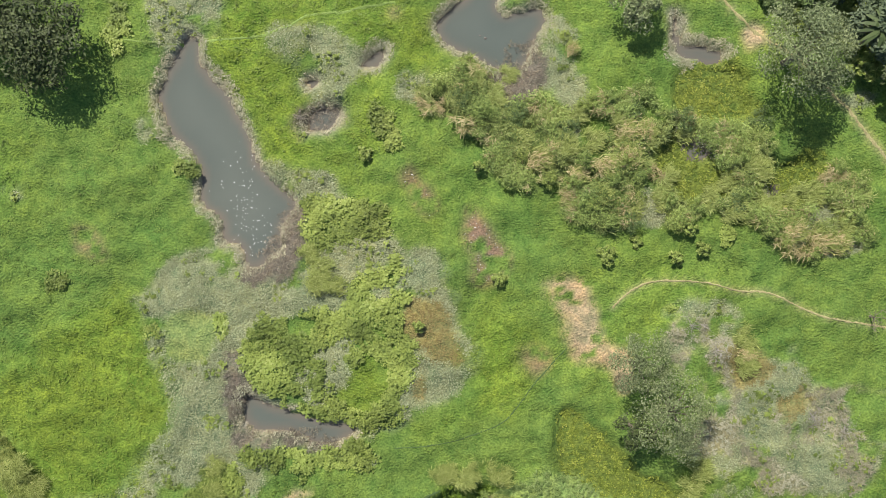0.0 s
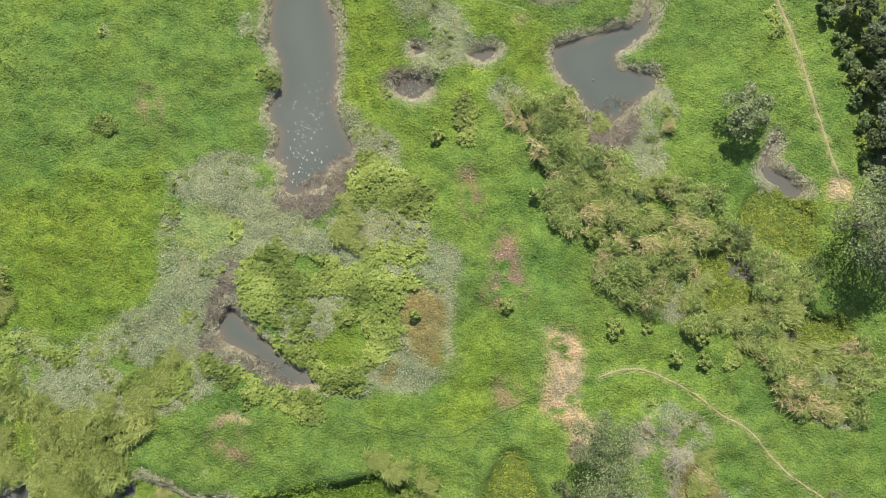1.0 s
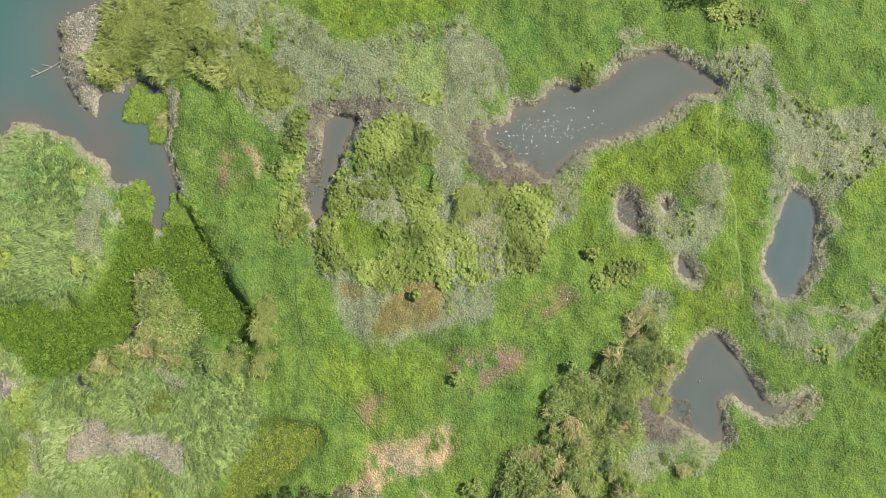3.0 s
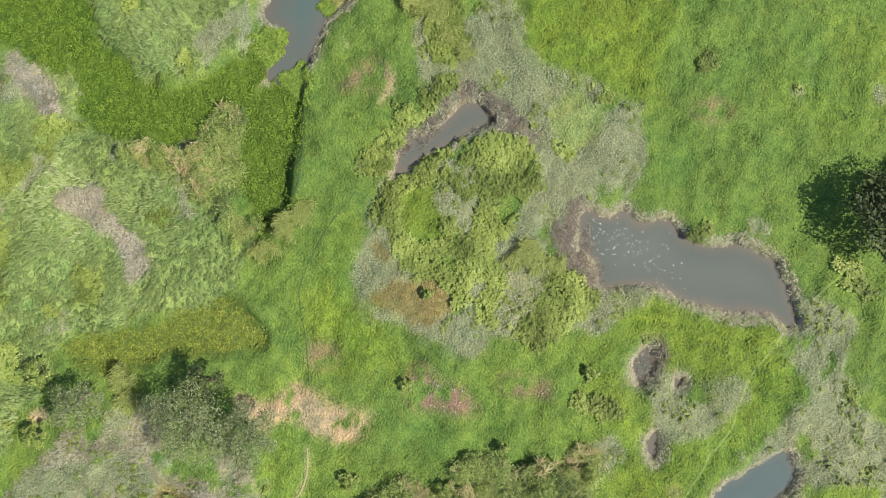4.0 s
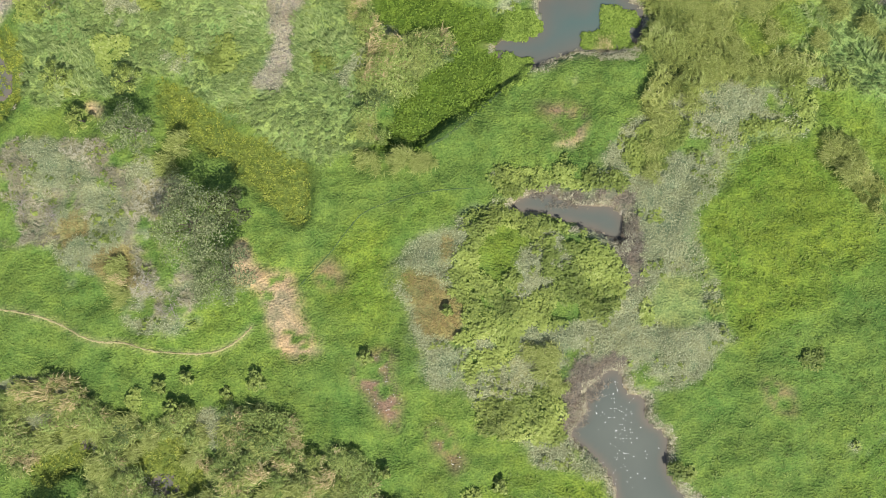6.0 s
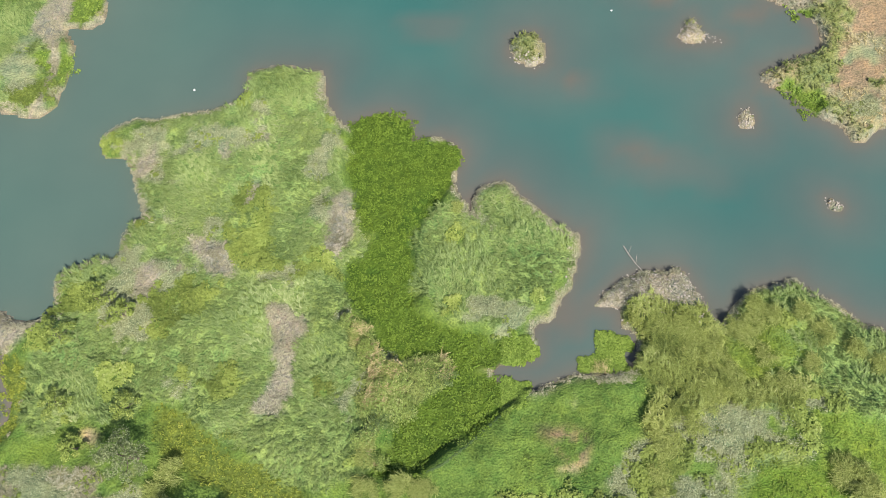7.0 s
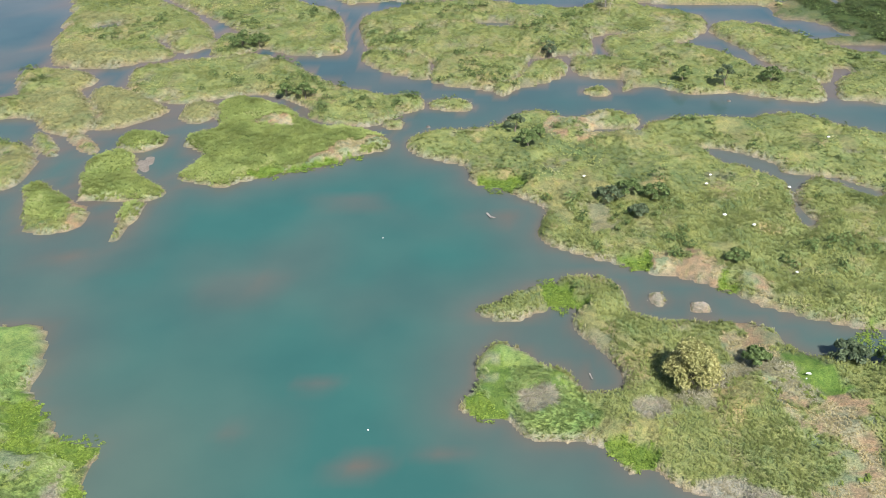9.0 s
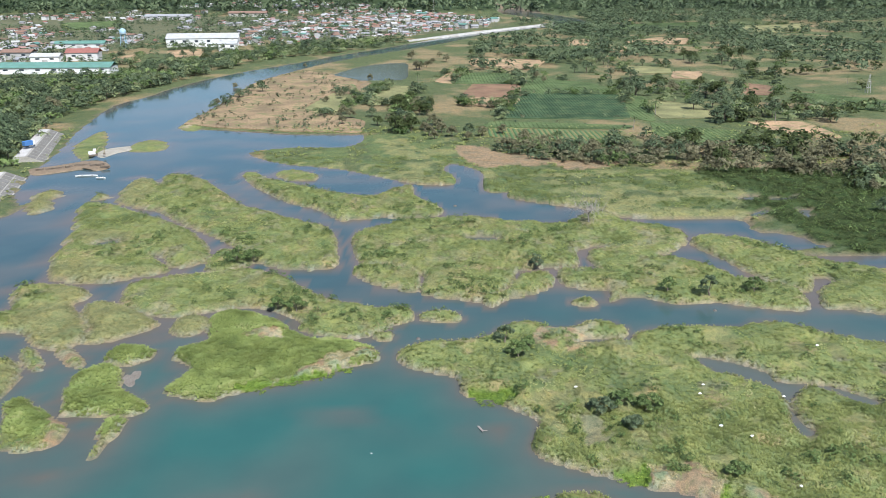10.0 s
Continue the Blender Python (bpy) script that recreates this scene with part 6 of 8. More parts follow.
for k, (tx, ty) in enumerate(bushes[:110]):
    tree(tx, ty, 1.5 + 0.25 * (k % 4), 1.15 + 0.17 * (k % 5), 800 + k, (M_PALE_SHRUB, M_VINE, M_PALE_SHRUB, M_REED, M_SHRUB)[k % 5], ("olive", "yellow-green", "grey-olive", "straw-green", "dark green")[k % 5] + " leafy shrub among cane grass", blobs=9, per=95, leaf=0.1, trunk_share=0.2, category="shrub")
for k, (tx, ty) in enumerate([(-28.3, -47.9), (-32.2, -46.0), (-35.2, -42.9), (-33.7, -40.6), (-37.1, -38.2), (-39.9, -35.4), (-37.3, -34.5), (-42.9, -31.6), (-35.6, -48.4), (-31.6, -44.2)]):
    tree(tx, ty, 4.2 + 0.3 * (k % 3), 2.2 + 0.25 * (k % 3), 130 + k, M_LEAF_MID if k % 3 else M_LEAF_DARK, "leafy green tree of a thicket beside the dirt track", blobs=12, per=150, leaf=0.2)
for k, (tx, ty) in enumerate([(-25.7, -45.8), (-28.4, -43.4), (-30.1, -41.8), (-33.3, -38.1), (-35.1, -35.9), (-24.6, -47.0), (-31.4, -40.9), (-37.4, -31.9), (-39.6, -31.3)]):
    tree(tx, ty, 1.7, 1.3, 150 + k, M_SHRUB, "leafy green bush of a thicket beside the dirt track", blobs=8, per=70, leaf=0.18, trunk_share=0.2, category="shrub")
tree(-22.6, 11.0, 6.5, 4.2, 5, M_LEAF_GREY, "gnarled grey-green tree beside bare earth", blobs=18, per=320, leaf=0.125)
tree(-27.0, 15.6, 7.5, 5.4, 6, M_LEAF_GREY, "gnarled grey-green tree with open crown", blobs=24, per=320, leaf=0.125)
tree(-22.5, 18.2, 6.0, 2.8, 7, M_LEAF_DARK, "small dark tree under a larger one", blobs=10, per=100, leaf=0.18)
tree(-33.8, 27.2, 6, 3.4, 8, M_LEAF_GREY, "grey-green tree among dry brush", blobs=14, per=210, leaf=0.125)
for k, (tx, ty, tr) in enumerate([(-44, 33, 2.2), (-41, 28, 1.8), (-36, 33, 2.0), (-45.5, 41, 2.6), (-42, 46, 2.4), (-38, 44, 2.0)]):
    tree(tx, ty, 2.6, tr, 40 + k, M_VINE, "fresh green leafy shrub on the bank", blobs=9, per=80, leaf=0.17, trunk_share=0.25, category="shrub")
tree(45.3, 122.8, 8.6, 4.7, 9, M_LEAF_GOLD, "round yellow-green bamboo clump", fat=1.45, blobs=30, per=260, leaf=0.3, trunk_share=0.12)
for k, (tx, ty, tr, th) in enumerate([(75, 130, 3.4, 4), (82, 128, 3.0, 4), (58, 128, 2.6, 3.2), (22.7, 225, 3.0, 5.5), (25.5, 216, 3.4, 5), (29, 221, 2.2, 4), (42, 187, 3.6, 3.8), (47, 189, 3.4, 3.6), (52.5, 188, 3.8, 3.8), (47, 178, 2.6, 3.0), (-65, 294, 5.5, 6), (-60, 297, 4, 5), (90.5, 259, 3.2, 8), (106, 262, 3.5, 5), (78, 262, 2.8, 5), (40, 288, 3, 6), (-38, 250, 3.4, 5), (-44, 252, 3, 4.5), (76, 128, 2.6, 3.4), (64, 160, 2.5, 3)]):
    tree(tx, ty, th, tr, 60 + k, M_SHRUB if k % 3 else M_LEAF_MID, "dark green shrub among island grass", blobs=10, per=90, leaf=0.36, trunk_share=0.2, category="shrub")
tree(67, 338, 9, 8.5, 10, M_TWIG, "grey leafless tree on a river island", blobs=18, bare=True)
for k, (tx, ty, tr) in enumerate([(9.2, -12.6, 1.1), (-6.8, 1.5, 1.0), (-22.6, -3.1, 0.9), (-19.4, -1.5, 1.3), (-27.5, -1.5, 1.0), (-30.5, -2.6, 1.0), (-4.0, -11.5, 0.8), (-29, -5.0, 1.1), (11.5, 22.5, 0.9), (2.5, 7.5, 0.8)]):
    tree(tx, ty, 1.3, tr, 90 + k, M_VINE, "low leafy bush in the turf", blobs=7, per=45, leaf=0.2, trunk_share=0.2, category="shrub")


# ---------------------------------------------------------------- clumps of tall cane grass
M_CANE = foliage("cane_blades", (0.19, 0.23, 0.058), (0.37, 0.41, 0.13), (0.48, 0.48, 0.21), upright=0.55)
M_PLUME = foliage("cane_plumes", (0.4, 0.32, 0.15), (0.62, 0.5, 0.28), (0.7, 0.59, 0.36), through_light=0.15, upright=0.55)


def cane_blades(count, radius, tall, width, seed, start=0.0):
    """Arching blades that rise from a broad uneven stool and lean over to one side; start: how high up they begin."""
    r = np.random.default_rng(seed)
    heart = r.normal(0, 0.42, (7, 2)) * radius
    pick = r.integers(0, 7, count)
    root = np.concatenate([heart[pick] + r.normal(0, 0.2, (count, 2)) * radius, np.zeros((count, 1))], 1)
    q = np.clip(np.hypot(root[:, 0], root[:, 1]) / radius, 0, 1)
    b = r.normal(0, 0.35, 7)[pick] + r.normal(0, 0.75, count)
    out = np.stack([np.cos(b), np.sin(b), np.zeros(count)], 1) * (radius * r.uniform(0.2, 0.55, count))[:, None]
    h = tall * r.uniform(0.65, 1.1, count) * (1 - 0.35 * q)
    side = np.stack([-np.sin(b), np.cos(b), np.zeros(count)], 1) * (0.5 * width * r.uniform(0.6, 1.4, count))[:, None]
    rows = []
    for f, up, wide in ((start, 1.6 * start, 0.8), (0.45, 0.8, 1.0), (0.8, 1.0, 0.8)):
        c = root + out * f + np.stack([0 * h, 0 * h, h * min(up, 1.0)], 1)
        rows += [c - side * wide, c + side * wide]
    rows.append(root + out * 1.15 + np.stack([0 * h, 0 * h, h * 0.82], 1))
    v = np.stack(rows, 1).reshape(-1, 3)
    i = np.arange(count)[:, None] * 7
    f = np.concatenate([i + np.array(t) for t in ((0, 1, 3), (0, 3, 2), (2, 3, 5), (2, 5, 4), (4, 5, 6))], 0)
    return v, f


def cane_clump(seed, dry):
    base = tagged(new("reed_clump"), "tall cane grass clump with straw-coloured dry plumes" if dry else "tall yellow-green cane grass clump with drooping tips", "reeds", "cane grass clumps")
    v, f = cane_blades(420 if dry else 620, 0.85, 1.0, 0.03, seed)
    o = part("tuft", v, f, M_CANE, base)
    tints(o.data, np.repeat(np.random.default_rng(seed).uniform(0, 1, len(v) // 7), 7))
    if dry:
        v, f = cane_blades(210, 0.75, 1.1, 0.03, seed + 50, 0.3)
        o = part("plume", v, f, M_PLUME, base, "dry straw-coloured plumes")
        tints(o.data, np.repeat(np.random.default_rng(seed + 9).uniform(0, 1, len(v) // 7), 7))
    return base


GREEN_CANES = [(-5.4, -19.1, 2.2), (-3.3, -21.7, 1.8), (-8.5, -14.5, 2.4), (-11.7, -16.9, 2.0), (-15.3, -18.0, 2.0), (-14.1, -14.3, 2.2), (-17.4, -14.8, 2.0), (-19.6, -17.2, 2.0), (-18.2, -8.5, 2.2), (-14.9, -8.1, 1.8), (-21.9, -7.3, 2.4), (-24.8, -8.7, 1.8), (-26.7, -11.1, 1.6), (-28.3, -16.7, 2.0), (-33.3, -14.6, 2.2), (-35.3, -12.6, 2.2), (-33.4, -10.6, 2.0), (-37.0, -12.0, 2.0), (-34.1, -7.3, 2.2), (-37.4, -7.4, 2.0), (-31.4, -8.9, 1.8), (-43.3, -9.5, 2.2), (-46.0, -9.0, 2.2), (-40.7, -8.8, 2.0), (-47.3, -5.7, 2.0), (14.5, 2.3, 2.2), (15.6, -0.6, 1.6), (-34.8, 7.8, 1.8), (-35.8, 11.1, 2.0), (-30.8, 23.0, 2.0), (-29.6, 25.7, 2.0), (-6.6, 25.0, 2.0)] + [(-3.3, 25.1, 1.8), (-0.6, 24.5, 1.8), (-7.3, -22.4, 1.6), (-0.1, -18.9, 1.6), (48.5, 25.2, 2.2), (46.5, 27.1, 2.2), (41.6, 38.1, 2.0), (38.4, 36.0, 2.0), (35.6, 37.3, 2.0), (32.1, 35.3, 2.0), (30.3, 32.9, 2.0), (28.3, 31.3, 2.2), (26.6, 29.6, 2.0), (25.7, 27.1, 1.8), (25.9, 24.4, 1.6), (32.4, 43.3, 2.0), (30.6, 41.0, 2.0), (30.0, 44.5, 2.0), (33.5, 41.7, 2.0), (39.6, 45.3, 2.0), (39.2, 48.0, 2.0), (37.3, 43.7, 2.0), (-1.7, 24.5, 1.6), (-3.5, 24.2, 1.5), (-7.4, 29.7, 1.8), (-7.8, 27.8, 1.6), (14.3, 1.1, 2.2), (13.4, 3.3, 1.8), (2.3, 60.1, 1.2), (30.8, 44.0, 1.8), (27.4, 44.5, 1.6), (37.6, 44.9, 2.0)] + [(41.1, 46.5, 2.0), (44.5, 46.6, 2.0), (39.5, 41.5, 2.0), (47.7, 43.9, 2.0), (50.4, 42.6, 2.0), (44.9, 40.3, 1.8), (35.4, 39.2, 1.8), (33.3, 37.7, 1.8), (53.0, 40.6, 1.8)]
DRY_CANES = [(-10.8, -12.6, 2.2), (-12.5, -13.6, 1.8), (-21.3, -15.9, 2.4), (-23.6, -15.9, 1.8), (-18.8, -12.2, 2.0), (-21.4, -12.9, 2.2), (-15.5, -10.7, 1.8), (-40.7, -4.8, 2.2), (-44.1, -3.9, 2.4), (-46.1, -3.7, 2.0), (-28.9, -17.4, 1.4), (-35.8, 9.8, 1.5), (-14.5, -25.6, 1.3), (-4.7, 37.9, 2.0), (-6.1, 36.1, 2.0), (-7.4, 34.7, 1.8), (-9.1, 42.8, 1.8), (-9.4, 41.7, 1.5), (20.2, 39.7, 1.4)]
for dry, places in ((False, GREEN_CANES), (True, DRY_CANES)):
    stools = [cane_clump(700 + 10 * k + dry, dry) for k in range(4)]
    for k, (x, y, g) in enumerate(places):
        m = pose(x, y, float(height_at([x], [y])[0]) - 0.05, 0, 0, 200 + 31 * math.sin(2.7 * k))
        spread = Matrix.Diagonal((g, g * 0.9, g * (0.85 if dry else 0.7), 1))
        if k < 4:
            stools[k].matrix_basis = m @ spread
        else:
            copy_thing(stools[k % 4], m @ spread @ Matrix.Diagonal((*stools[k % 4].scale, 1)).inverted())


# ---------------------------------------------------------------- footpaths as worn strips, bank shade as dark strips
def ribbon(name, label, line, width, mat, lift=0.06, wobble=0.25, seed=3):
    """A strip that follows the ground, with uneven edges."""
    p = near_line(line, width, 14)
    d = np.gradient(p, axis=0)
    d /= np.linalg.norm(d, axis=1)[:, None]
    s = np.stack([-d[:, 1], d[:, 0]], 1)
    r = np.random.default_rng(seed)
    cols = []
    for k, f in enumerate((-1, -0.35, 0.35, 1)):
        q = p + s * (width * 0.5 * f * (1 + r.normal(0, wobble, len(p))))[:, None]
        z = height_at(q[:, 0], q[:, 1]) + (lift if abs(f) < 1 else -0.03)
        cols.append(np.stack([q[:, 0], q[:, 1], z], 1))
    v = np.stack(cols, 1).reshape(-1, 3)
    i = np.arange(len(p) - 1)[:, None] * 4
    f = np.concatenate([i + np.array([k, k + 1, k + 5, k + 4]) for k in range(3)], 0)
    return tagged(new(name, mesh_from(name, v, f, mat, True)), label, "path", kind="structure")


M_PATH = plain("pale_trodden_path", (0.27, 0.245, 0.115), 0.95, 0.5, 0.3)
ribbon("footpath", "narrow trodden footpath through the turf", TRACKS["footpath"], 0.27, M_PATH, wobble=0.45)
ribbon("dirt_track", "pale dirt track along the trees", TRACKS["dirt_track"], 0.42, M_PATH, wobble=0.3)
ribbon("field_road", "dusty field road", TRACKS["field_road"], 5.0, M_DIRT, lift=0.25)
# Dark colour of the worn trail and of the painted bank shade
M_TRAIL_AND_SHADE = plain("dark_trail_and_bank_shade", (0.06, 0.1, 0.03), 0.95, 0.4, 0.3)
ribbon("trail", "dark narrow trail worn into the grass", [(4.8, 21.8), (-1.2, 21.0), (-7.2, 18.8), (-9.5, 16.4), (-11.7, 13.4), (-15.0, 9.6)], 0.22, M_TRAIL_AND_SHADE, lift=0.03, wobble=0.3)
M_PALE = plain("pale_grass_trail", (0.17, 0.24, 0.06), 0.95, 0.4, 0.3)
ribbon("trail", "pale trail through bright grass", [(39.9, -25.3), (33.1, -25.0), (27.1, -25.6), (23.1, -26.0), (19.0, -27.2), (16.4, -28.7), (11.7, -29.5), (6.3, -30.7)], 0.4, M_PALE, lift=0.04, wobble=0.4)
# Two dark strips painted where the bank and the reeds throw shade
ribbon("bank_shade", "dark strip painting the shade along a grassy bank", [(-5.3, 25.5), (-1.9, 26.1), (1.4, 27.6), (4.0, 29.8), (7.3, 32.9), (10.7, 35.6), (15.5, 37.6), (18.2, 38.7)], 0.5, M_TRAIL_AND_SHADE, lift=0.05, wobble=0.5)
ribbon("bank_shade", "dark strip painting the shaded gap between two reed bands", [(31.3, 38.7), (29.2, 37.2), (27.5, 35.5), (26.2, 33.7), (25.5, 32.7)], 0.9, M_TRAIL_AND_SHADE, lift=0.03, wobble=0.5)

# ---------------------------------------------------------------- fields behind the river
CROPS = {
    "dry_field": ((0.3, 0.22, 0.135), 0, "dry stubble field with bare patches"), "straw_field": ((0.25, 0.245, 0.12), 0, "straw-green field"),
    "tan_field": ((0.42, 0.29, 0.18), 0, "bare tan ploughed field"), "green_field": ((0.11, 0.155, 0.065), 3.0, "green crop field in rows"),
    "red_field": ((0.24, 0.15, 0.1), 0, "reddish-brown ploughed field"), "dark_field": ((0.065, 0.108, 0.055), 2.4, "dark green crop field in rows"),
    "row_field": ((0.2, 0.19, 0.09), 3.2, "young crop rows on tan soil"),
}


def crop_material(name, col, rows):
    m, n, links, b = shader(name, 0.9, 0.1)
    fine, wide = noise_node(n, links, 1.2, 5), noise_node(n, links, 18, 4)
    c = ramp(n, links, fine.outputs["Fac"], [(0.3, tuple(q * 0.6 for q in col)), (0.7, tuple(q * 1.3 for q in col))])
    c = blend(n, links, "MULTIPLY", 0.8, c, ramp(n, links, wide.outputs["Fac"], [(0.35, (0.6, 0.62, 0.6)), (0.65, (1.25, 1.2, 1.1))]))
    weeds = noise_node(n, links, 9, 6)
    gate = ramp(n, links, weeds.outputs["Fac"], [(0.52, (0, 0, 0)), (0.62, (1, 1, 1))])
    half = n.new("ShaderNodeMath")
    half.operation = "MULTIPLY"
    half.inputs[1].default_value = 0.75 if name in ("dry_field", "tan_field") else 0.3
    links.new(gate, half.inputs[0])
    c = blend(n, links, "MIX", half.outputs["Value"], c, (0.15, 0.16, 0.07))
    links.new(c, b.inputs["Base Color"])
    bump(n, links, b, fine.outputs["Fac"], 0.5, 0.3)
    return m


CROP_MATS = {k: crop_material(k, v[0], v[1]) for k, v in CROPS.items()}


def crop_field(kind, outline):
    """A low block of crop; row crops get raised rows as their own geometry."""
    col, rows, label = CROPS[kind]
    p = rounded(outline, 3) * 0.5 + np.repeat(np.array(outline), 3, 0) * 0.5
    base = 0.95
    verts = [(a, b, base + 0.25 + 0.1 * math.sin(a * 0.3 + b * 0.2)) for a, b in p] + [(a, b, 0.2) for a, b in p]
    n = len(p)
    me = bmesh.new()
    vs = [me.verts.new(v) for v in verts]
    me.faces.new(vs[:n])
    for k in range(n):
        me.faces.new((vs[k], vs[n + k], vs[n + (k + 1) % n], vs[(k + 1) % n]))
    bmesh.ops.recalc_face_normals(me, faces=me.faces)
    mesh = bpy.data.meshes.new("field")
    me.to_mesh(mesh)
    me.free()
    mesh.materials.append(CROP_MATS[kind])
    ob = tagged(new("field", mesh), label, "field", kind="structure")
    if rows:
        poly = np.array(outline)
        lo, hi = poly.min(0), poly.max(0)
        V, F = [], []
        for x in np.arange(lo[0], hi[0], rows):
            ys = np.linspace(lo[1], hi[1], 60)
            ok = signed(poly, np.full(60, x), ys) > 0.6
            if ok.sum() < 2:
                continue
            y0, y1, w = ys[ok].min(), ys[ok].max(), rows * 0.28
            z, k = base + 0.3, len(V)
            V += [(x - w, y0, z), (x + w, y0, z), (x + w * 0.4, y0, z + 0.28), (x - w * 0.4, y0, z + 0.28), (x - w, y1, z), (x + w, y1, z), (x + w * 0.4, y1, z + 0.28), (x - w * 0.4, y1, z + 0.28)]
            F += [(k, k + 1, k + 2, k + 3), (k + 1, k + 5, k + 6, k + 2), (k + 3, k + 2, k + 6, k + 7), (k, k + 3, k + 7, k + 4), (k + 5, k + 4, k + 7, k + 6)]
        if V:
            o = part("crop_rows", V, F, M_CROP_ROW if kind == "row_field" else CROP_MATS[kind], ob)
            tagged(o, kind="stuff")


M_CROP_ROW = plain("crop_row_leaves", (0.085, 0.15, 0.052), 0.8, 0.8, 0.4)
for kind, outline in FIELDS:
    crop_field(kind, outline)

# ---------------------------------------------------------------- woods, hedges and palms behind the river
WOODS = []          # outline, trees, least and greatest height, kind
WOODS.append(([(-208, 417), (-283, 572), (-287, 642), (-275, 683), (-256, 668), (-249, 597), (-238, 545), (-230, 503), (-214, 450)], 28, (9, 14), 0))
WOODS.append(([(-280, 566), (-386, 788), (-347, 802), (-293, 825), (-267, 919), (-228, 783), (-246, 688), (-268, 666), (-282, 629)], 32, (9, 14), 0))
WOODS.append(([(-282, 931), (-288, 1067), (-216, 1051), (-166, 1172), (-100.4, 1205), (-102.3, 1061), (-157, 972), (-193, 907), (-217, 798)], 28, (8, 12), 0))
WOODS.append(([(25.3, 534), (44.1, 549), (71.1, 506), (97.0, 501), (107.8, 474), (76.0, 453), (47.2, 468)], 14, (6, 10), 2))
WOODS.append(([(102.3, 494), (176, 476), (254, 462), (229, 414), (159, 430), (117.2, 436)], 20, (7, 11), 2))
WOODS.append(([(132, 522), (181, 492), (212, 486), (261, 474), (251, 457), (170, 462), (127.4, 488)], 7, (8, 12), 1))
WOODS.append(([(-25.8, 610), (-16.2, 676), (6.9, 642), (1.4, 588), (-18.5, 580)], 8, (8, 12), 1))
WOODS.append(([(-20.1, 571), (-8.8, 571), (-6.5, 535), (-17.0, 532)], 3, (9, 12), 1))
WOODS.append(([(-3.1, 564), (31.1, 578), (38.7, 525), (17.2, 503), (-1.2, 526)], 10, (6, 9), 2))
WOODS.append(([(149, 907), (174, 856), (211, 802), (231, 699), (234, 641), (208, 580), (183, 642), (150, 735)], 16, (9, 14), 0))
WOODS.append(([(162, 992), (236, 948), (264, 914), (238, 864), (155, 906)], 10, (7, 11), 0))
WOODS.append(([(287, 1021), (380, 1074), (401, 954), (329, 766), (309, 807), (286, 853)], 12, (9, 14), 1))
WOODS.append(([(227, 733), (272, 749), (238, 640), (217, 641)], 6, (10, 15), 1))
WOODS.append(([(225, 628), (265, 614), (296, 601), (276, 563), (248, 572), (212, 580)], 9, (8, 12), 1))
WOODS.append(([(208, 628), (241, 627), (216, 558), (186, 559)], 4, (9, 13), 0))
WOODS.append(([(-88.9, 742), (-75.4, 778), (-47.1, 662), (-57.3, 587), (-72.9, 623)], 7, (5, 8), 2))
WOODS.append(([(-63.5, 611), (-23.0, 598), (-21.5, 559), (-55.2, 566)], 6, (5, 9), 2))
WOODS.append(([(-154, 613), (-158, 695), (-157, 781), (-145, 800), (-135, 704), (-144, 606)], 7, (4, 7), 0))
WOODS.append(([(59.9, 1139), (141, 1274), (151, 1097), (85.4, 1001), (60.9, 1028)], 7, (8, 12), 0))
WOODS.append(([(-18.1, 968), (8.5, 1183), (80.3, 1227), (67.6, 1028), (6.1, 838), (-10.5, 862)], 11, (7, 12), 2))
WOODS.append(([(209, 412), (229, 414), (213, 385), (198, 385)], 5, (5, 7), 1))
WOODS.append(([(96.5, 814), (110.0, 858), (122.2, 773), (118.6, 719), (104.5, 719)], 4, (5, 8), 0))


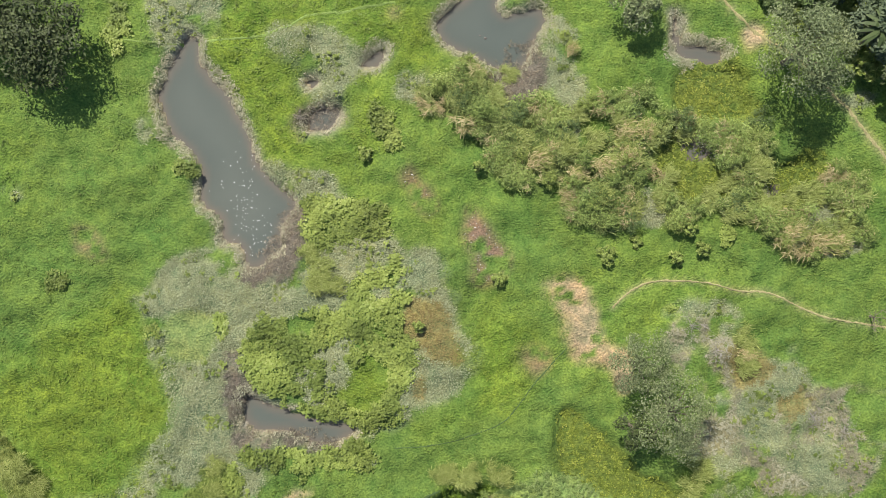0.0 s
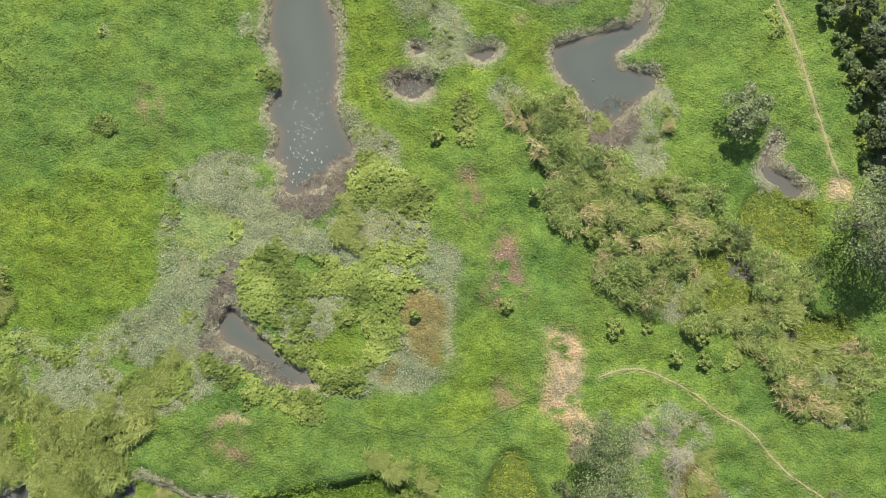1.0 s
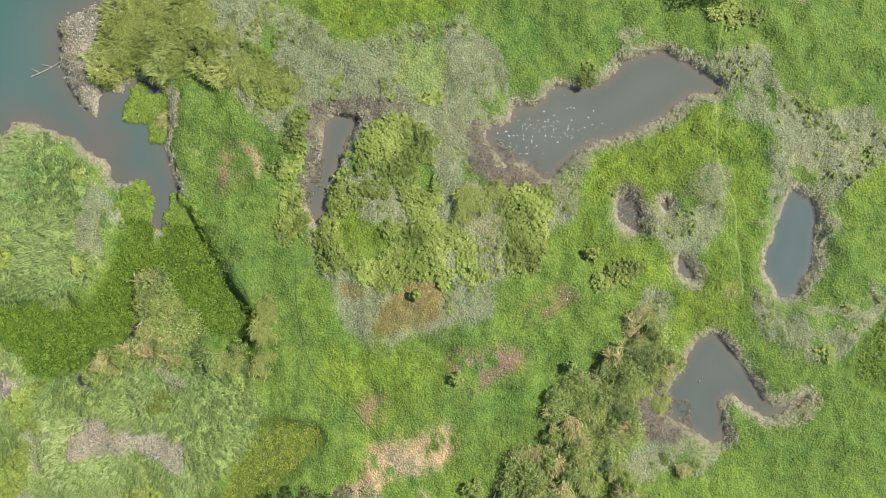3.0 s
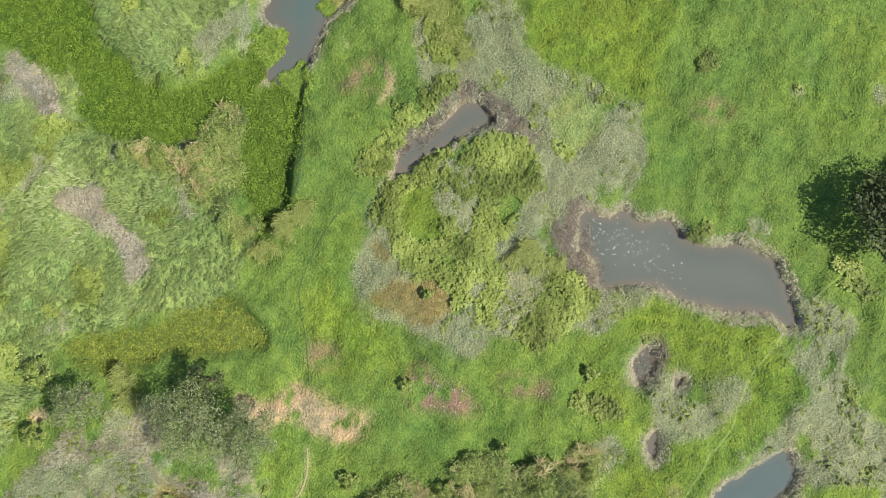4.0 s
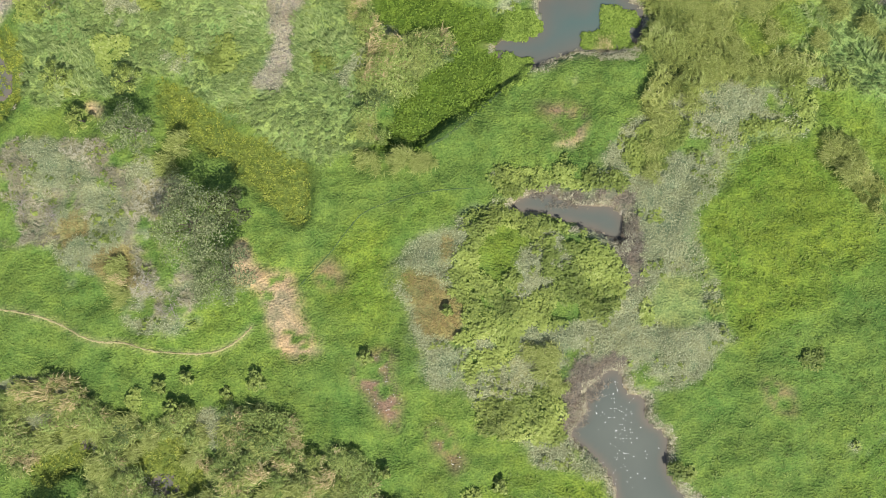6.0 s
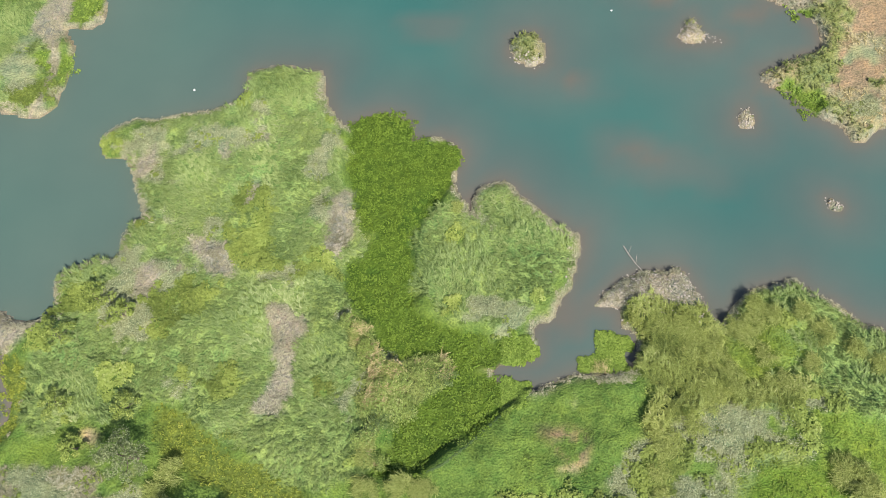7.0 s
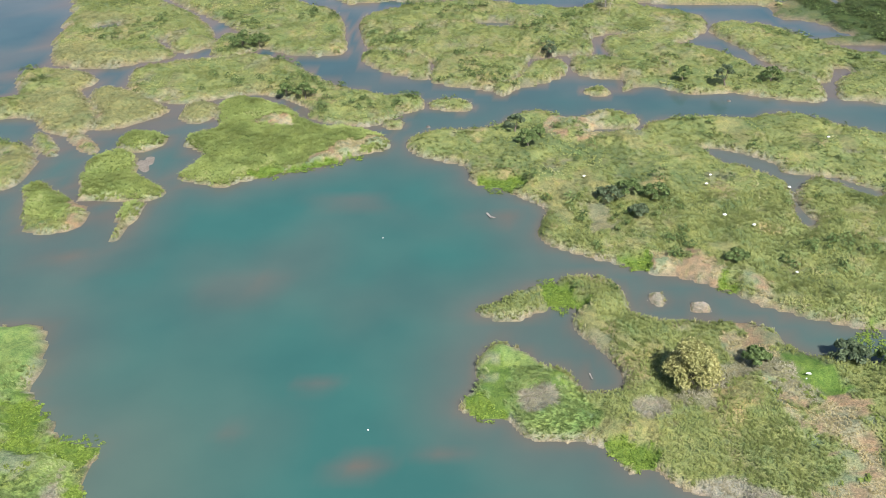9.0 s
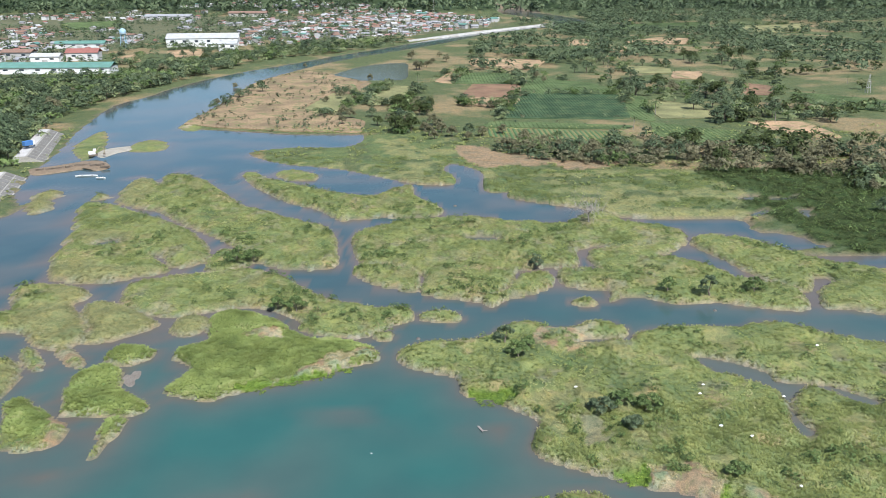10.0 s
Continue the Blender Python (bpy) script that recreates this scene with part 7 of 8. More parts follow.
def grove_tree(name, seed, mat, tall, radius, label, palm=False):
    r = np.random.default_rng(seed)
    base = tagged(new(name), label, "palm" if palm else "tree", "trees behind the river")
    if palm:
        part("trunk", *tube([(0, 0, 0), (0.3, 0.1, tall * 0.5), (0.8, 0.2, tall)], [0.3, 0.22, 0.18], 6), M_TWIG, base, "slender grey palm trunk")
        V, F = [], []
        for k in range(14):
            a, up = 2 * math.pi * k / 14 + r.normal(0, 0.15), r.uniform(-0.3, 0.9)
            o, s = np.array((math.cos(a), math.sin(a), 0)), np.array((-math.sin(a), math.cos(a), 0))
            c = np.array((0.8, 0.2, tall))
            for q, (d, h, w) in enumerate(((0.2, 0.1, 0.3), (1.8, up + 0.3, 0.8), (3.4, up - 0.6, 0.6))):
                V += [c + o * d + (0, 0, h) - s * w * 0.5, c + o * d + (0, 0, h) + s * w * 0.5]
            n = len(V)
            V.append(c + o * 4.4 + (0, 0, up - 1.8))
            b = n - 6
            F += [(b, b + 1, b + 3, b + 2), (b + 2, b + 3, b + 5, b + 4), (b + 4, b + 5, n)]
        part("crown", V, F, mat, base, "drooping palm fronds")
        return base
    top = tall * 0.22
    pieces = [tube([(0, 0, 0), (0.1, 0, top * 0.6), (0.2, 0.1, tall * 0.6)], [0.035 * tall, 0.03 * tall, 0.015 * tall], 5)]
    centres = []
    for k in range(11):
        a, q = 2.4 * k + r.normal(0, 0.4), math.sqrt((k + 0.5) / 11)
        c = (radius * 0.75 * q * math.cos(a), radius * 0.75 * q * math.sin(a), top + (tall - top) * (0.85 - 0.65 * q * q) * r.uniform(0.75, 1.1))
        centres.append((c, radius * r.uniform(0.26, 0.42)))
        if k % 3 == 0:
            pieces.append(tube([(0, 0, top), c], [0.015 * tall, 0.004 * tall], 4))
    part("trunk", *joined(pieces), M_BARK, base, "brown trunk with limbs")
    v, f = crown_mesh(centres, 46, 0.68, r, 0.25, 0.85)
    tints(part("crown", v, f, mat, base).data, np.repeat(r.uniform(0, 1, len(v) // 4), 4))
    return base


M_LEAF_BROWN = foliage("dry_season_leaves", (0.105, 0.1, 0.055), (0.22, 0.205, 0.12), (0.29, 0.265, 0.17), upright=0.45)
PALM_MAT = foliage("palm_fronds", (0.06, 0.09, 0.03), (0.16, 0.2, 0.08))
KINDS = {
    0: [grove_tree("tree", 300 + k, M_LEAF_MID, 10, 5 + 0.5 * k, "broad green tree of the riverside woods") for k in range(3)],
    1: [grove_tree("tree", 310 + k, M_LEAF_DARK, 10, 5 + 0.5 * k, "dark green tree of a field hedge") for k in range(3)],
    2: [grove_tree("tree", 320 + k, M_LEAF_BROWN, 8, 4 + 0.4 * k, "brownish dry-season tree behind the river") for k in range(2)],
    3: [grove_tree("palm", 330 + k, PALM_MAT, 11, 4, "coconut palm among the fields", True) for k in range(2)],
}
placed_first = set()


def plant(kind, x, y, scale):
    """Sets out a copy of one of the kinds; the first of each is moved, not copied."""
    proto = KINDS[kind][int(rng.integers(0, len(KINDS[kind])))]
    m = pose(x, y, float(height_at([x], [y])[0]) - 0.1, 0, 0, float(rng.uniform(0, 360))) @ Matrix.Diagonal((scale, scale, scale, 1))
    if proto not in placed_first:
        placed_first.add(proto)
        proto.matrix_basis = m
    else:
        copy_thing(proto, m)


rest_x, rest_y, rest_s = [], [], []
for outline, count, (lo, hi), kind in WOODS:
    poly = np.array(outline)
    a, b = poly.min(0), poly.max(0)
    got = 0
    for _ in range(count * 12):
        x, y = rng.uniform(a[0], b[0]), rng.uniform(a[1], b[1])
        if signed(poly, np.array([x]), np.array([y]))[0] < 0 or nearest_of(SHORE, np.array([x]), np.array([y]))[0] < 3:
            continue
        plant(kind if rng.random() < 0.62 else int(rng.choice(4, p=[0.36, 0.2, 0.4, 0.04])), x, y, rng.uniform(lo, hi) / 10)
        got += 1
        if got >= count:
            break
for x, y in [(164, 604), (135, 547), (213, 700), (234, 1023), (205, 1080), (599, 1369), (557, 1165), (345, 1053), (235, 568), (646, 1391), (510, 1348), (379, 765), (91.8, 773), (484, 1373), (400, 764), (314, 1091), (-4.4, 776), (193, 905)]:
    plant(3, x, y, rng.uniform(0.65, 0.95))
plant(3, -48.4, -27.1, 0.62)
for x, y in [(-50.5, 827), (-134, 726), (-165, 762), (-147, 695), (-155, 652), (-124.0, 915), (207, 385), (194, 352), (265, 640), (206, 580)]:
    plant(0 if rng.random() < 0.6 else 2, x, y, rng.uniform(0.55, 0.8))

# Far trees, too many and too small to count
def far_points(outline, count):
    poly = np.array(outline, float)
    a, b = poly.min(0), poly.max(0)
    x, y = rng.uniform(a[0], b[0], count), rng.uniform(a[1], b[1], count)
    ok = (signed(poly, x, y) > 0) & (nearest_of(SHORE, x, y) > 4)
    for _, f in FIELDS:
        ok &= signed(np.array(f), x, y) < 2
    return x[ok], y[ok]


def small_crown(seed):
    r = np.random.default_rng(seed)
    return crown_mesh([((r.normal(0, 1.6), r.normal(0, 1.6), r.uniform(2.5, 6.5)), r.uniform(1.6, 2.6)) for _ in range(4)], 7, 1.45, r, 0.25, 0.85)


crowns = [small_crown(400 + k) for k in range(6)]


def full_crown(seed):
    r = np.random.default_rng(seed)
    return crown_mesh([((r.normal(0, 1.7), r.normal(0, 1.7), r.uniform(1.2, 5.5)), r.uniform(1.5, 2.4)) for _ in range(6)], 19, 0.86, r, 0.25, 0.85)


thick_crowns = [full_crown(430 + k) for k in range(5)]
FAR_PLAIN = [(45.6, 860), (150, 917), (379, 1052), (435, 804), (981, 1838), (1235, 2320), (351, 2168), (163, 1675), (225, 1382), (80.3, 1227)]
MIXED = ((M_LEAF_MID, 0.5, "green"), (M_LEAF_GREY, 0.28, "grey-green"), (M_SHRUB, 0.22, "fresh green"))


def mixed_woods(name, where, x, y, lo, hi):
    """Crowns of three leaf colours, each colour one mesh."""
    pick = lattice(x, y, 14, 2, 102) + rng.normal(0, 0.13, len(x))
    order = np.argsort(np.argsort(pick)) / max(1, len(pick))
    at = 0.0
    for mat, share, word in MIXED:
        m = (order >= at) & (order < at + share)
        at += share
        strewn(name, f"dense {word} trees {where}", "woods", thick_crowns, x[m], y[m], rng.uniform(lo, hi, m.sum()), mat)


x, y = far_points([(-264, 869), (-223, 1051), (-143, 1171), (-100.4, 1205), (-23.6, 1259), (-36.5, 1151), (-96.0, 1068), (-161, 996), (-205, 907), (-232, 799)], 900)
mixed_woods("riverside_woods", "along the far bank", x, y, 1.0, 1.7)
x, y = far_points([(-211, 423), (-386, 788), (-340, 810), (-293, 825), (-270, 930), (-215, 1011), (-195, 917), (-228, 783), (-246, 688), (-250, 600), (-232, 514), (-214, 450)], 1500)
mixed_woods("riverside_woods", "between town and river", x, y, 0.9, 1.6)
hx, hy = [], []
for outline, count, _, kind in WOODS[4:]:
    if kind < 2:
        x, y = far_points(outline, count * 5)
        hx, hy = hx + list(x), hy + list(y)
mixed_woods("hedge_trees", "in the hedges between the fields", np.array(hx), np.array(hy), 0.7, 1.35)
ex, ey = [], []
for kind, outline in FIELDS:
    p = np.array(outline, float)
    if p[:, 1].min() < 570 or kind == "dry_field":
        continue
    for a, b in zip(p, np.roll(p, -1, 0)):
        span = np.linalg.norm(b - a)
        if lattice(a[:1], a[1:], 50, 2, 106)[0] < 0.42:
            continue
        t = rng.uniform(0, 1, int(span / 3.2))
        t = t[lattice(a[0] + t * (b - a)[0], a[1] + t * (b - a)[1], 30, 2, 107) > 0.45]
        q = a + (b - a) * t[:, None] + rng.normal(0, 2.5, (len(t), 2)) + (a - p.mean(0)) / np.linalg.norm(a - p.mean(0)) * 4
        ex, ey = ex + list(q[:, 0]), ey + list(q[:, 1])
ex, ey = np.array(ex), np.array(ey)
ok = nearest_of(SHORE, ex, ey) > 4
mixed_woods("hedge_trees", "along the field boundaries", ex[ok], ey[ok], 0.5, 1.15)
x, y = far_points([(115.5, 494), (178, 482), (254, 462), (225, 406), (158, 427), (110.5, 432)], 170)
strewn("hedge_woods", "brown-green thicket behind the marsh", "woods", thick_crowns, x, y, rng.uniform(0.7, 1.2, len(x)), M_LEAF_BROWN)
x, y = far_points([(36.7, 496), (72.2, 515), (121.4, 505), (114.9, 439), (75.6, 450), (47.2, 468)], 260)
k = len(x) // 2
strewn("hedge_woods", "brownish dry thicket behind the marsh", "woods", thick_crowns, x[:k], y[:k], rng.uniform(0.5, 1.0, k), M_LEAF_BROWN)
mixed_woods("hedge_woods", "in the thicket behind the marsh", x[k:], y[k:], 0.5, 1.1)
x, y = far_points(FAR_PLAIN, 11500)
keep = lattice(x, y, 70, 3, 81) > 0.42
strewn("far_woods", "scattered green trees and hedges of the far plain", "woods", crowns, x[keep], y[keep], rng.uniform(0.9, 1.8, keep.sum()), M_LEAF_MID)
x, y = far_points([(298, 808), (483, 896), (222, 400), (171, 437), (201, 549)], 1400)
keep = lattice(x, y, 60, 3, 82) > 0.5
# Dark leaf colour stands in for cloud shade over these trees
strewn("far_woods", "hedges and orchard trees between the fields, darkened for cloud shade", "woods", crowns, x[keep], y[keep], rng.uniform(0.6, 1.2, keep.sum()), M_LEAF_DARK)
x, y = far_points([(-471, 953), (-326, 921), (-231, 1125), (-83.6, 1186), (110.9, 1547), (170, 1748), (-281, 2320), (-898, 2565), (-1262, 2582)], 9500)
keep = lattice(x, y, 70, 3, 94) > 0.4
x, y = x[keep], y[keep]
strewn("town_trees", "trees between the houses of the town", "woods", crowns, x, y, rng.uniform(0.6, 1.3, len(x)), M_LEAF_MID)
hx, hy = rng.uniform(-1500, 1500, 1500), rng.uniform(1950, 3000, 1500)
strewn("hill_forest", "dark forest on the far hills", "woods", crowns, hx, hy, rng.uniform(2.8, 5.0, len(hx)), M_LEAF_MID)
x, y = sown((-330, 240, 420, 560), 30000, ("far",), patchy(14, 0.55, 83), 1.0)
strewn("scrub", "low green and tawny scrub behind the river", "scrub", far_tuft, x, y, rng.uniform(1.2, 2.6, len(x)), M_ISLE)

# Dry bushes over the stubble and along its edges
bx, by, bz = [], [], []
for kind, outline in FIELDS:
    poly = np.array(outline)
    lo, hi = poly.min(0), poly.max(0)
    n = int((hi - lo).prod() * (0.028 if kind == "dry_field" else 0.01))
    x, y = rng.uniform(lo[0] - 4, hi[0] + 4, n), rng.uniform(lo[1] - 4, hi[1] + 4, n)
    d = signed(poly, x, y)
    ok = (nearest_of(SHORE, x, y) > 2) & (((np.abs(d) < 2.5) & (kind != "dry_field")) | ((kind == "dry_field") & (d > -4) & ((lattice(x, y, 16, 3, 97) > 0.55) | (np.abs(d) < 3))))
    bx += list(x[ok])
    by += list(y[ok])
    bz += list(np.where(d[ok] > 0, 1.15, height_at(x[ok], y[ok])))
bx, by, bz = np.array(bx), np.array(by), np.array(bz)
half = rng.random(len(bx)) < 0.55
for m, mat, label in ((half, M_LEAF_BROWN, "dry brown bushes on the stubble and field edges"), (~half, M_LEAF_MID, "green bushes on the stubble and field edges")):
    strewn("field_bushes", label, "bushes", crowns, bx[m], by[m], rng.uniform(0.12, 0.42, m.sum()), mat, z=bz[m] - 0.4)


# ---------------------------------------------------------------- the town
def block(x0, y0, z0, x1, y1, z1):
    v = [(x, y, z) for z in (z0, z1) for x, y in ((x0, y0), (x1, y0), (x1, y1), (x0, y1))]
    return v, [(3, 2, 1, 0), (4, 5, 6, 7), (0, 1, 5, 4), (1, 2, 6, 5), (2, 3, 7, 6), (3, 0, 4, 7)]


def gable(w, d, z, rise, over=0.7, thick=0.25):
    a, b = w / 2 + over, d / 2 + over
    lo = [(-a, -b, z), (a, -b, z), (a, b, z), (-a, b, z), (-a, 0, z + rise), (a, 0, z + rise)]
    hi = [(x, y, q + thick) for x, y, q in lo]
    f = [(0, 1, 5, 4), (2, 3, 4, 5), (6, 10, 11, 7), (8, 11, 10, 9), (0, 6, 7, 1), (2, 8, 9, 3), (0, 4, 10, 6), (4, 3, 9, 10), (1, 7, 11, 5), (5, 11, 8, 2)]
    return lo + hi, f


M_WALLS = [plain("pale_plaster", (0.48, 0.46, 0.41), 0.8, 2, 0.12), plain("white_wall", (0.58, 0.57, 0.55), 0.8, 2, 0.08), plain("grey_block_wall", (0.4, 0.39, 0.37), 0.9, 2, 0.15)]
# Roof colours are muted and darkened, painting in cloud shade over the town
M_ROOFS = [plain("red_roof", (0.3, 0.13, 0.105), 0.7, 2, 0.25), plain("rusty_roof", (0.25, 0.16, 0.12), 0.8, 2, 0.35), plain("grey_iron_roof", (0.34, 0.34, 0.35), 0.6, 2, 0.2), plain("white_iron_roof", (0.5, 0.5, 0.49), 0.6, 2, 0.1), plain("pink_tile_roof", (0.33, 0.21, 0.18), 0.8, 2, 0.25), plain("green_roof", (0.14, 0.27, 0.22), 0.5, 2, 0.15)]
M_DARK_GLASS = plain("window_glass", (0.05, 0.06, 0.07), 0.15, 1, 0.2)
M_WOOD_DOOR = plain("door_wood", (0.2, 0.13, 0.08), 0.7, 0.5, 0.2)
HOUSE_WORDS = ["red", "rusty", "grey iron", "white iron", "pink tiled", "green"]


def house(k):
    w, d, h = 9 + 2 * (k % 3), 8 + (k % 2), 3.4 + 2.8 * (k % 2)
    base = tagged(new("house"), f"small town house with a {HOUSE_WORDS[k]} gable roof", "house", "houses of the town")
    part("wall", *block(-w / 2, -d / 2, -0.3, w / 2, d / 2, h), M_WALLS[k % 3], base)
    part("roof", *gable(w, d, h, 2.0), M_ROOFS[k], base, f"{HOUSE_WORDS[k]} gable roof")
    part("door", *block(-0.6, -d / 2 - 0.08, 0, 0.6, -d / 2 + 0.02, 2.1), M_WOOD_DOOR, base)
    for s in (-1, 1):
        for z in ([1.0] if k % 2 == 0 else [1.0, 3.9]):
            part("window", *block(s * w * 0.3 - 0.8, -d / 2 - 0.06, z, s * w * 0.3 + 0.8, -d / 2 + 0.02, z + 1.3), M_DARK_GLASS, base)
    return base


houses = [house(k) for k in range(6)]
TOWN = np.array([(-457, 936), (-440, 993), (-373, 1056), (-361, 1251), (-242, 1174), (-143, 1171), (-86.1, 1223), (110.9, 1547), (145, 1712), (-69.1, 2186), (-506, 2266), (-701, 1999), (-948, 1961)])
a, b = TOWN.min(0), TOWN.max(0)
spots = []
LANDMARKS = [(-307, 1194), (-376, 897), (-407, 1057), (-433, 1164), (-395, 1163), (-253, 1125), (-267, 1039)]
DENSE = np.array([(-239, 1125), (-141, 1154), (-84.8, 1204), (108.9, 1518), (148, 1749), (-67.2, 2128), (-229, 1887), (-300, 1464)])
for _ in range(16000):
    x, y = rng.uniform(a[0], b[0]), rng.uniform(a[1], b[1])
    if signed(TOWN, np.array([x]), np.array([y]))[0] < 0 or nearest_of(SHORE, np.array([x]), np.array([y]))[0] < 18:
        continue
    crowded = signed(DENSE, np.array([x]), np.array([y]))[0] > 0
    if (not crowded and lattice(np.array([x]), np.array([y]), 70, 3, 91)[0] < (0.5 if y < 1250 else 0.6)) or any((x - p) ** 2 + (y - q) ** 2 < 11.5 ** 2 for p, q in spots):
        continue
    if any((x - p) ** 2 + (y - q) ** 2 < 48 ** 2 for p, q in LANDMARKS) or any(signed(np.array(f), np.array([x]), np.array([y]))[0] > -3 for _, f in FIELDS):
        continue
    spots.append((x, y))
    if len(spots) >= 780:
        break
spots.sort(key=lambda s: math.hypot(*s))
many_v, many_f, many_m = [], [], []
for number, (x, y) in enumerate(spots):
    k = int(rng.choice(6, p=[0.2, 0.2, 0.26, 0.12, 0.19, 0.03]))
    g = float(rng.uniform(0.65, 1.1))
    m = pose(x, y, float(height_at([x], [y])[0]), 0, 0, float(rng.choice([0, 90, 20, -15, 180, 45, 70, -35]))) @ Matrix.Diagonal((g, g, g, 1))
    if number >= 285:
        w, d, h = 9 + 2 * (k % 3), 8 + (k % 2), 3.4 + 2.8 * (k % 2)
        for (v, f), slot in ((block(-w / 2, -d / 2, -0.3, w / 2, d / 2, h), k % 3), (gable(w, d, h, 2.0), 3 + k), (block(-0.6, -d / 2 - 0.08, 0, 0.6, -d / 2 + 0.02, 2.1), 9)):
            n = len(many_v)
            many_v += [tuple(m @ Vector(q)) for q in v]
            many_f += [tuple(n + i for i in q) for q in f]
            many_m += [slot] * len(f)
    elif houses[k] not in placed_first:
        placed_first.add(houses[k])
        houses[k].matrix_basis = m
    else:
        copy_thing(houses[k], m)
me = mesh_from("far_houses", many_v, many_f, M_WALLS[0])
for mat in M_WALLS[1:] + M_ROOFS + [M_WOOD_DOOR]:
    me.materials.append(mat)
me.polygons.foreach_set("material_index", many_m)
tagged(new("far_houses", me), "crowded small houses of the town with red, grey and rusty roofs", "houses", kind="stuff")


def hall(at, w, d, h, rise, turn, wall, roof, label, name="warehouse"):
    base = tagged(new(name), label, name.replace("_", " "))
    base.matrix_basis = pose(at[0], at[1], 0.8, 0, 0, turn)
    part("wall", *block(-w / 2, -d / 2, -0.5, w / 2, d / 2, h), wall, base)
    part("roof", *gable(w, d, h, rise, 1.0, 0.35), roof, base)
    n = max(2, int(w / 14))
    for k in range(n):
        x = -w / 2 + (k + 0.5) * w / n
        part("window", *block(x - 2.2, -d / 2 - 0.1, h * 0.55, x + 2.2, -d / 2 + 0.05, h * 0.8), M_DARK_GLASS, base)
    part("door", *block(-3, -d / 2 - 0.12, 0, 3, -d / 2 + 0.05, h * 0.5), M_WALLS[2], base)


hall((-293.2, 1176.0), 92, 40, 11, 5, 8, M_WHITE, M_ROOFS[3], "long white warehouse with a white iron roof")
hall((-246.3, 1109.7), 22, 30, 9, 3, 8, M_WHITE, M_ROOFS[3], "white annex of a warehouse", "annex")
hall((-362.6, 872.4), 108, 26, 6, 4, 2, M_WHITE, M_ROOFS[5], "long market hall with green and white roof", "market_hall")
hall((-382.4, 991.1), 34, 20, 9, 4, 6, M_WALLS[1], M_ROOFS[0], "two-storey hall with a bright red roof", "school")
hall((-414.0, 968.3), 30, 18, 7, 3, 4, M_WHITE, M_ROOFS[3], "white hall with a white roof", "hall")
hall((-461.9, 1006.0), 34, 16, 8, 3, 0, M_WALLS[2], M_ROOFS[1], "two-storey school with a brown roof", "school")
hall((-445.5, 1147.7), 62, 16, 6, 3, 4, M_WALLS[1], M_ROOFS[5], "long school block with a pale green roof", "school")
hall((-510.4, 1774.9), 90, 24, 7, 4, 2, M_WALLS[1], M_ROOFS[2], "long grey-roofed factory hall", "factory")
hall((-375.1, 1892.9), 80, 24, 7, 4, 2, M_WALLS[0], M_ROOFS[1], "long rusty-roofed factory hall", "factory")
hall((-562.4, 2149.4), 90, 28, 8, 4, 0, M_WALLS[1], M_ROOFS[3], "wide white-roofed factory hall", "factory")
hall((-783.1, 2410.8), 60, 24, 10, 4, 0, M_WALLS[1], M_ROOFS[5], "large hall with pale green roof", "hall")


def water_tower(at):
    base = tagged(new("water_tower"), "pale blue steel water tower on braced legs", "water tower")
    base.location = (at[0], at[1], 0.8)
    steel = plain("pale_blue_steel", (0.35, 0.5, 0.6), 0.5, 2, 0.1)
    for k in range(4):
        a = math.pi / 4 + k * math.pi / 2
        c, s = math.cos(a), math.sin(a)
        part("leg", *tube([(5 * c, 5 * s, 0), (3.4 * c, 3.4 * s, 17)], [0.45, 0.4], 6), steel, base)
        c2, s2 = math.cos(a + math.pi / 2), math.sin(a + math.pi / 2)
        part("brace", *tube([(4.6 * c, 4.6 * s, 5), (4.0 * c2, 4.0 * s2, 11)], [0.2, 0.2], 4), steel, base)
    part("tank", *tube([(0, 0, 16), (0, 0, 17.5), (0, 0, 22), (0, 0, 24.5)], [2.5, 4.3, 4.3, 0.8], 16), steel, base, "blue steel tank", True)
    part("rail", *tube([(0, 0, 17.3), (0, 0, 17.7)], [4.8, 4.8], 16), M_CONCRETE, base)


water_tower((-392.7, 1154.2))


def mast(at, tall):
    base = tagged(new("radio_mast"), "slim grey lattice radio mast", "mast")
    base.location = (at[0], at[1], 0.8)
    for k in range(3):
        a = 2 * math.pi * k / 3
        part("leg", *tube([(2.2 * math.cos(a), 2.2 * math.sin(a), 0), (0.4 * math.cos(a), 0.4 * math.sin(a), tall)], [0.25, 0.15], 4), M_CONCRETE, base)
    for z in range(4, int(tall), 5):
        q = 2.2 - 1.8 * z / tall
        part("ring", *tube([(0, 0, z), (0, 0, z + 0.3)], [q, q], 3), M_CONCRETE, base)


mast((21.6, 1876.9), 38)
mast((368.6, 708.3), 15)

# ---------------------------------------------------------------- river works: levee, revetments, jetty, vehicles
M_CONCRETE_OLD = plain("old_concrete", (0.4, 0.385, 0.35), 0.9, 9.0, 0.4)
M_PALE_SAND = plain("pale_river_sand", (0.36, 0.33, 0.27), 0.95, 1.2, 0.2, relief=0.4)
M_SILT = plain("brown_silt", (0.22, 0.165, 0.11), 0.95, 1.2, 0.35, relief=0.6)


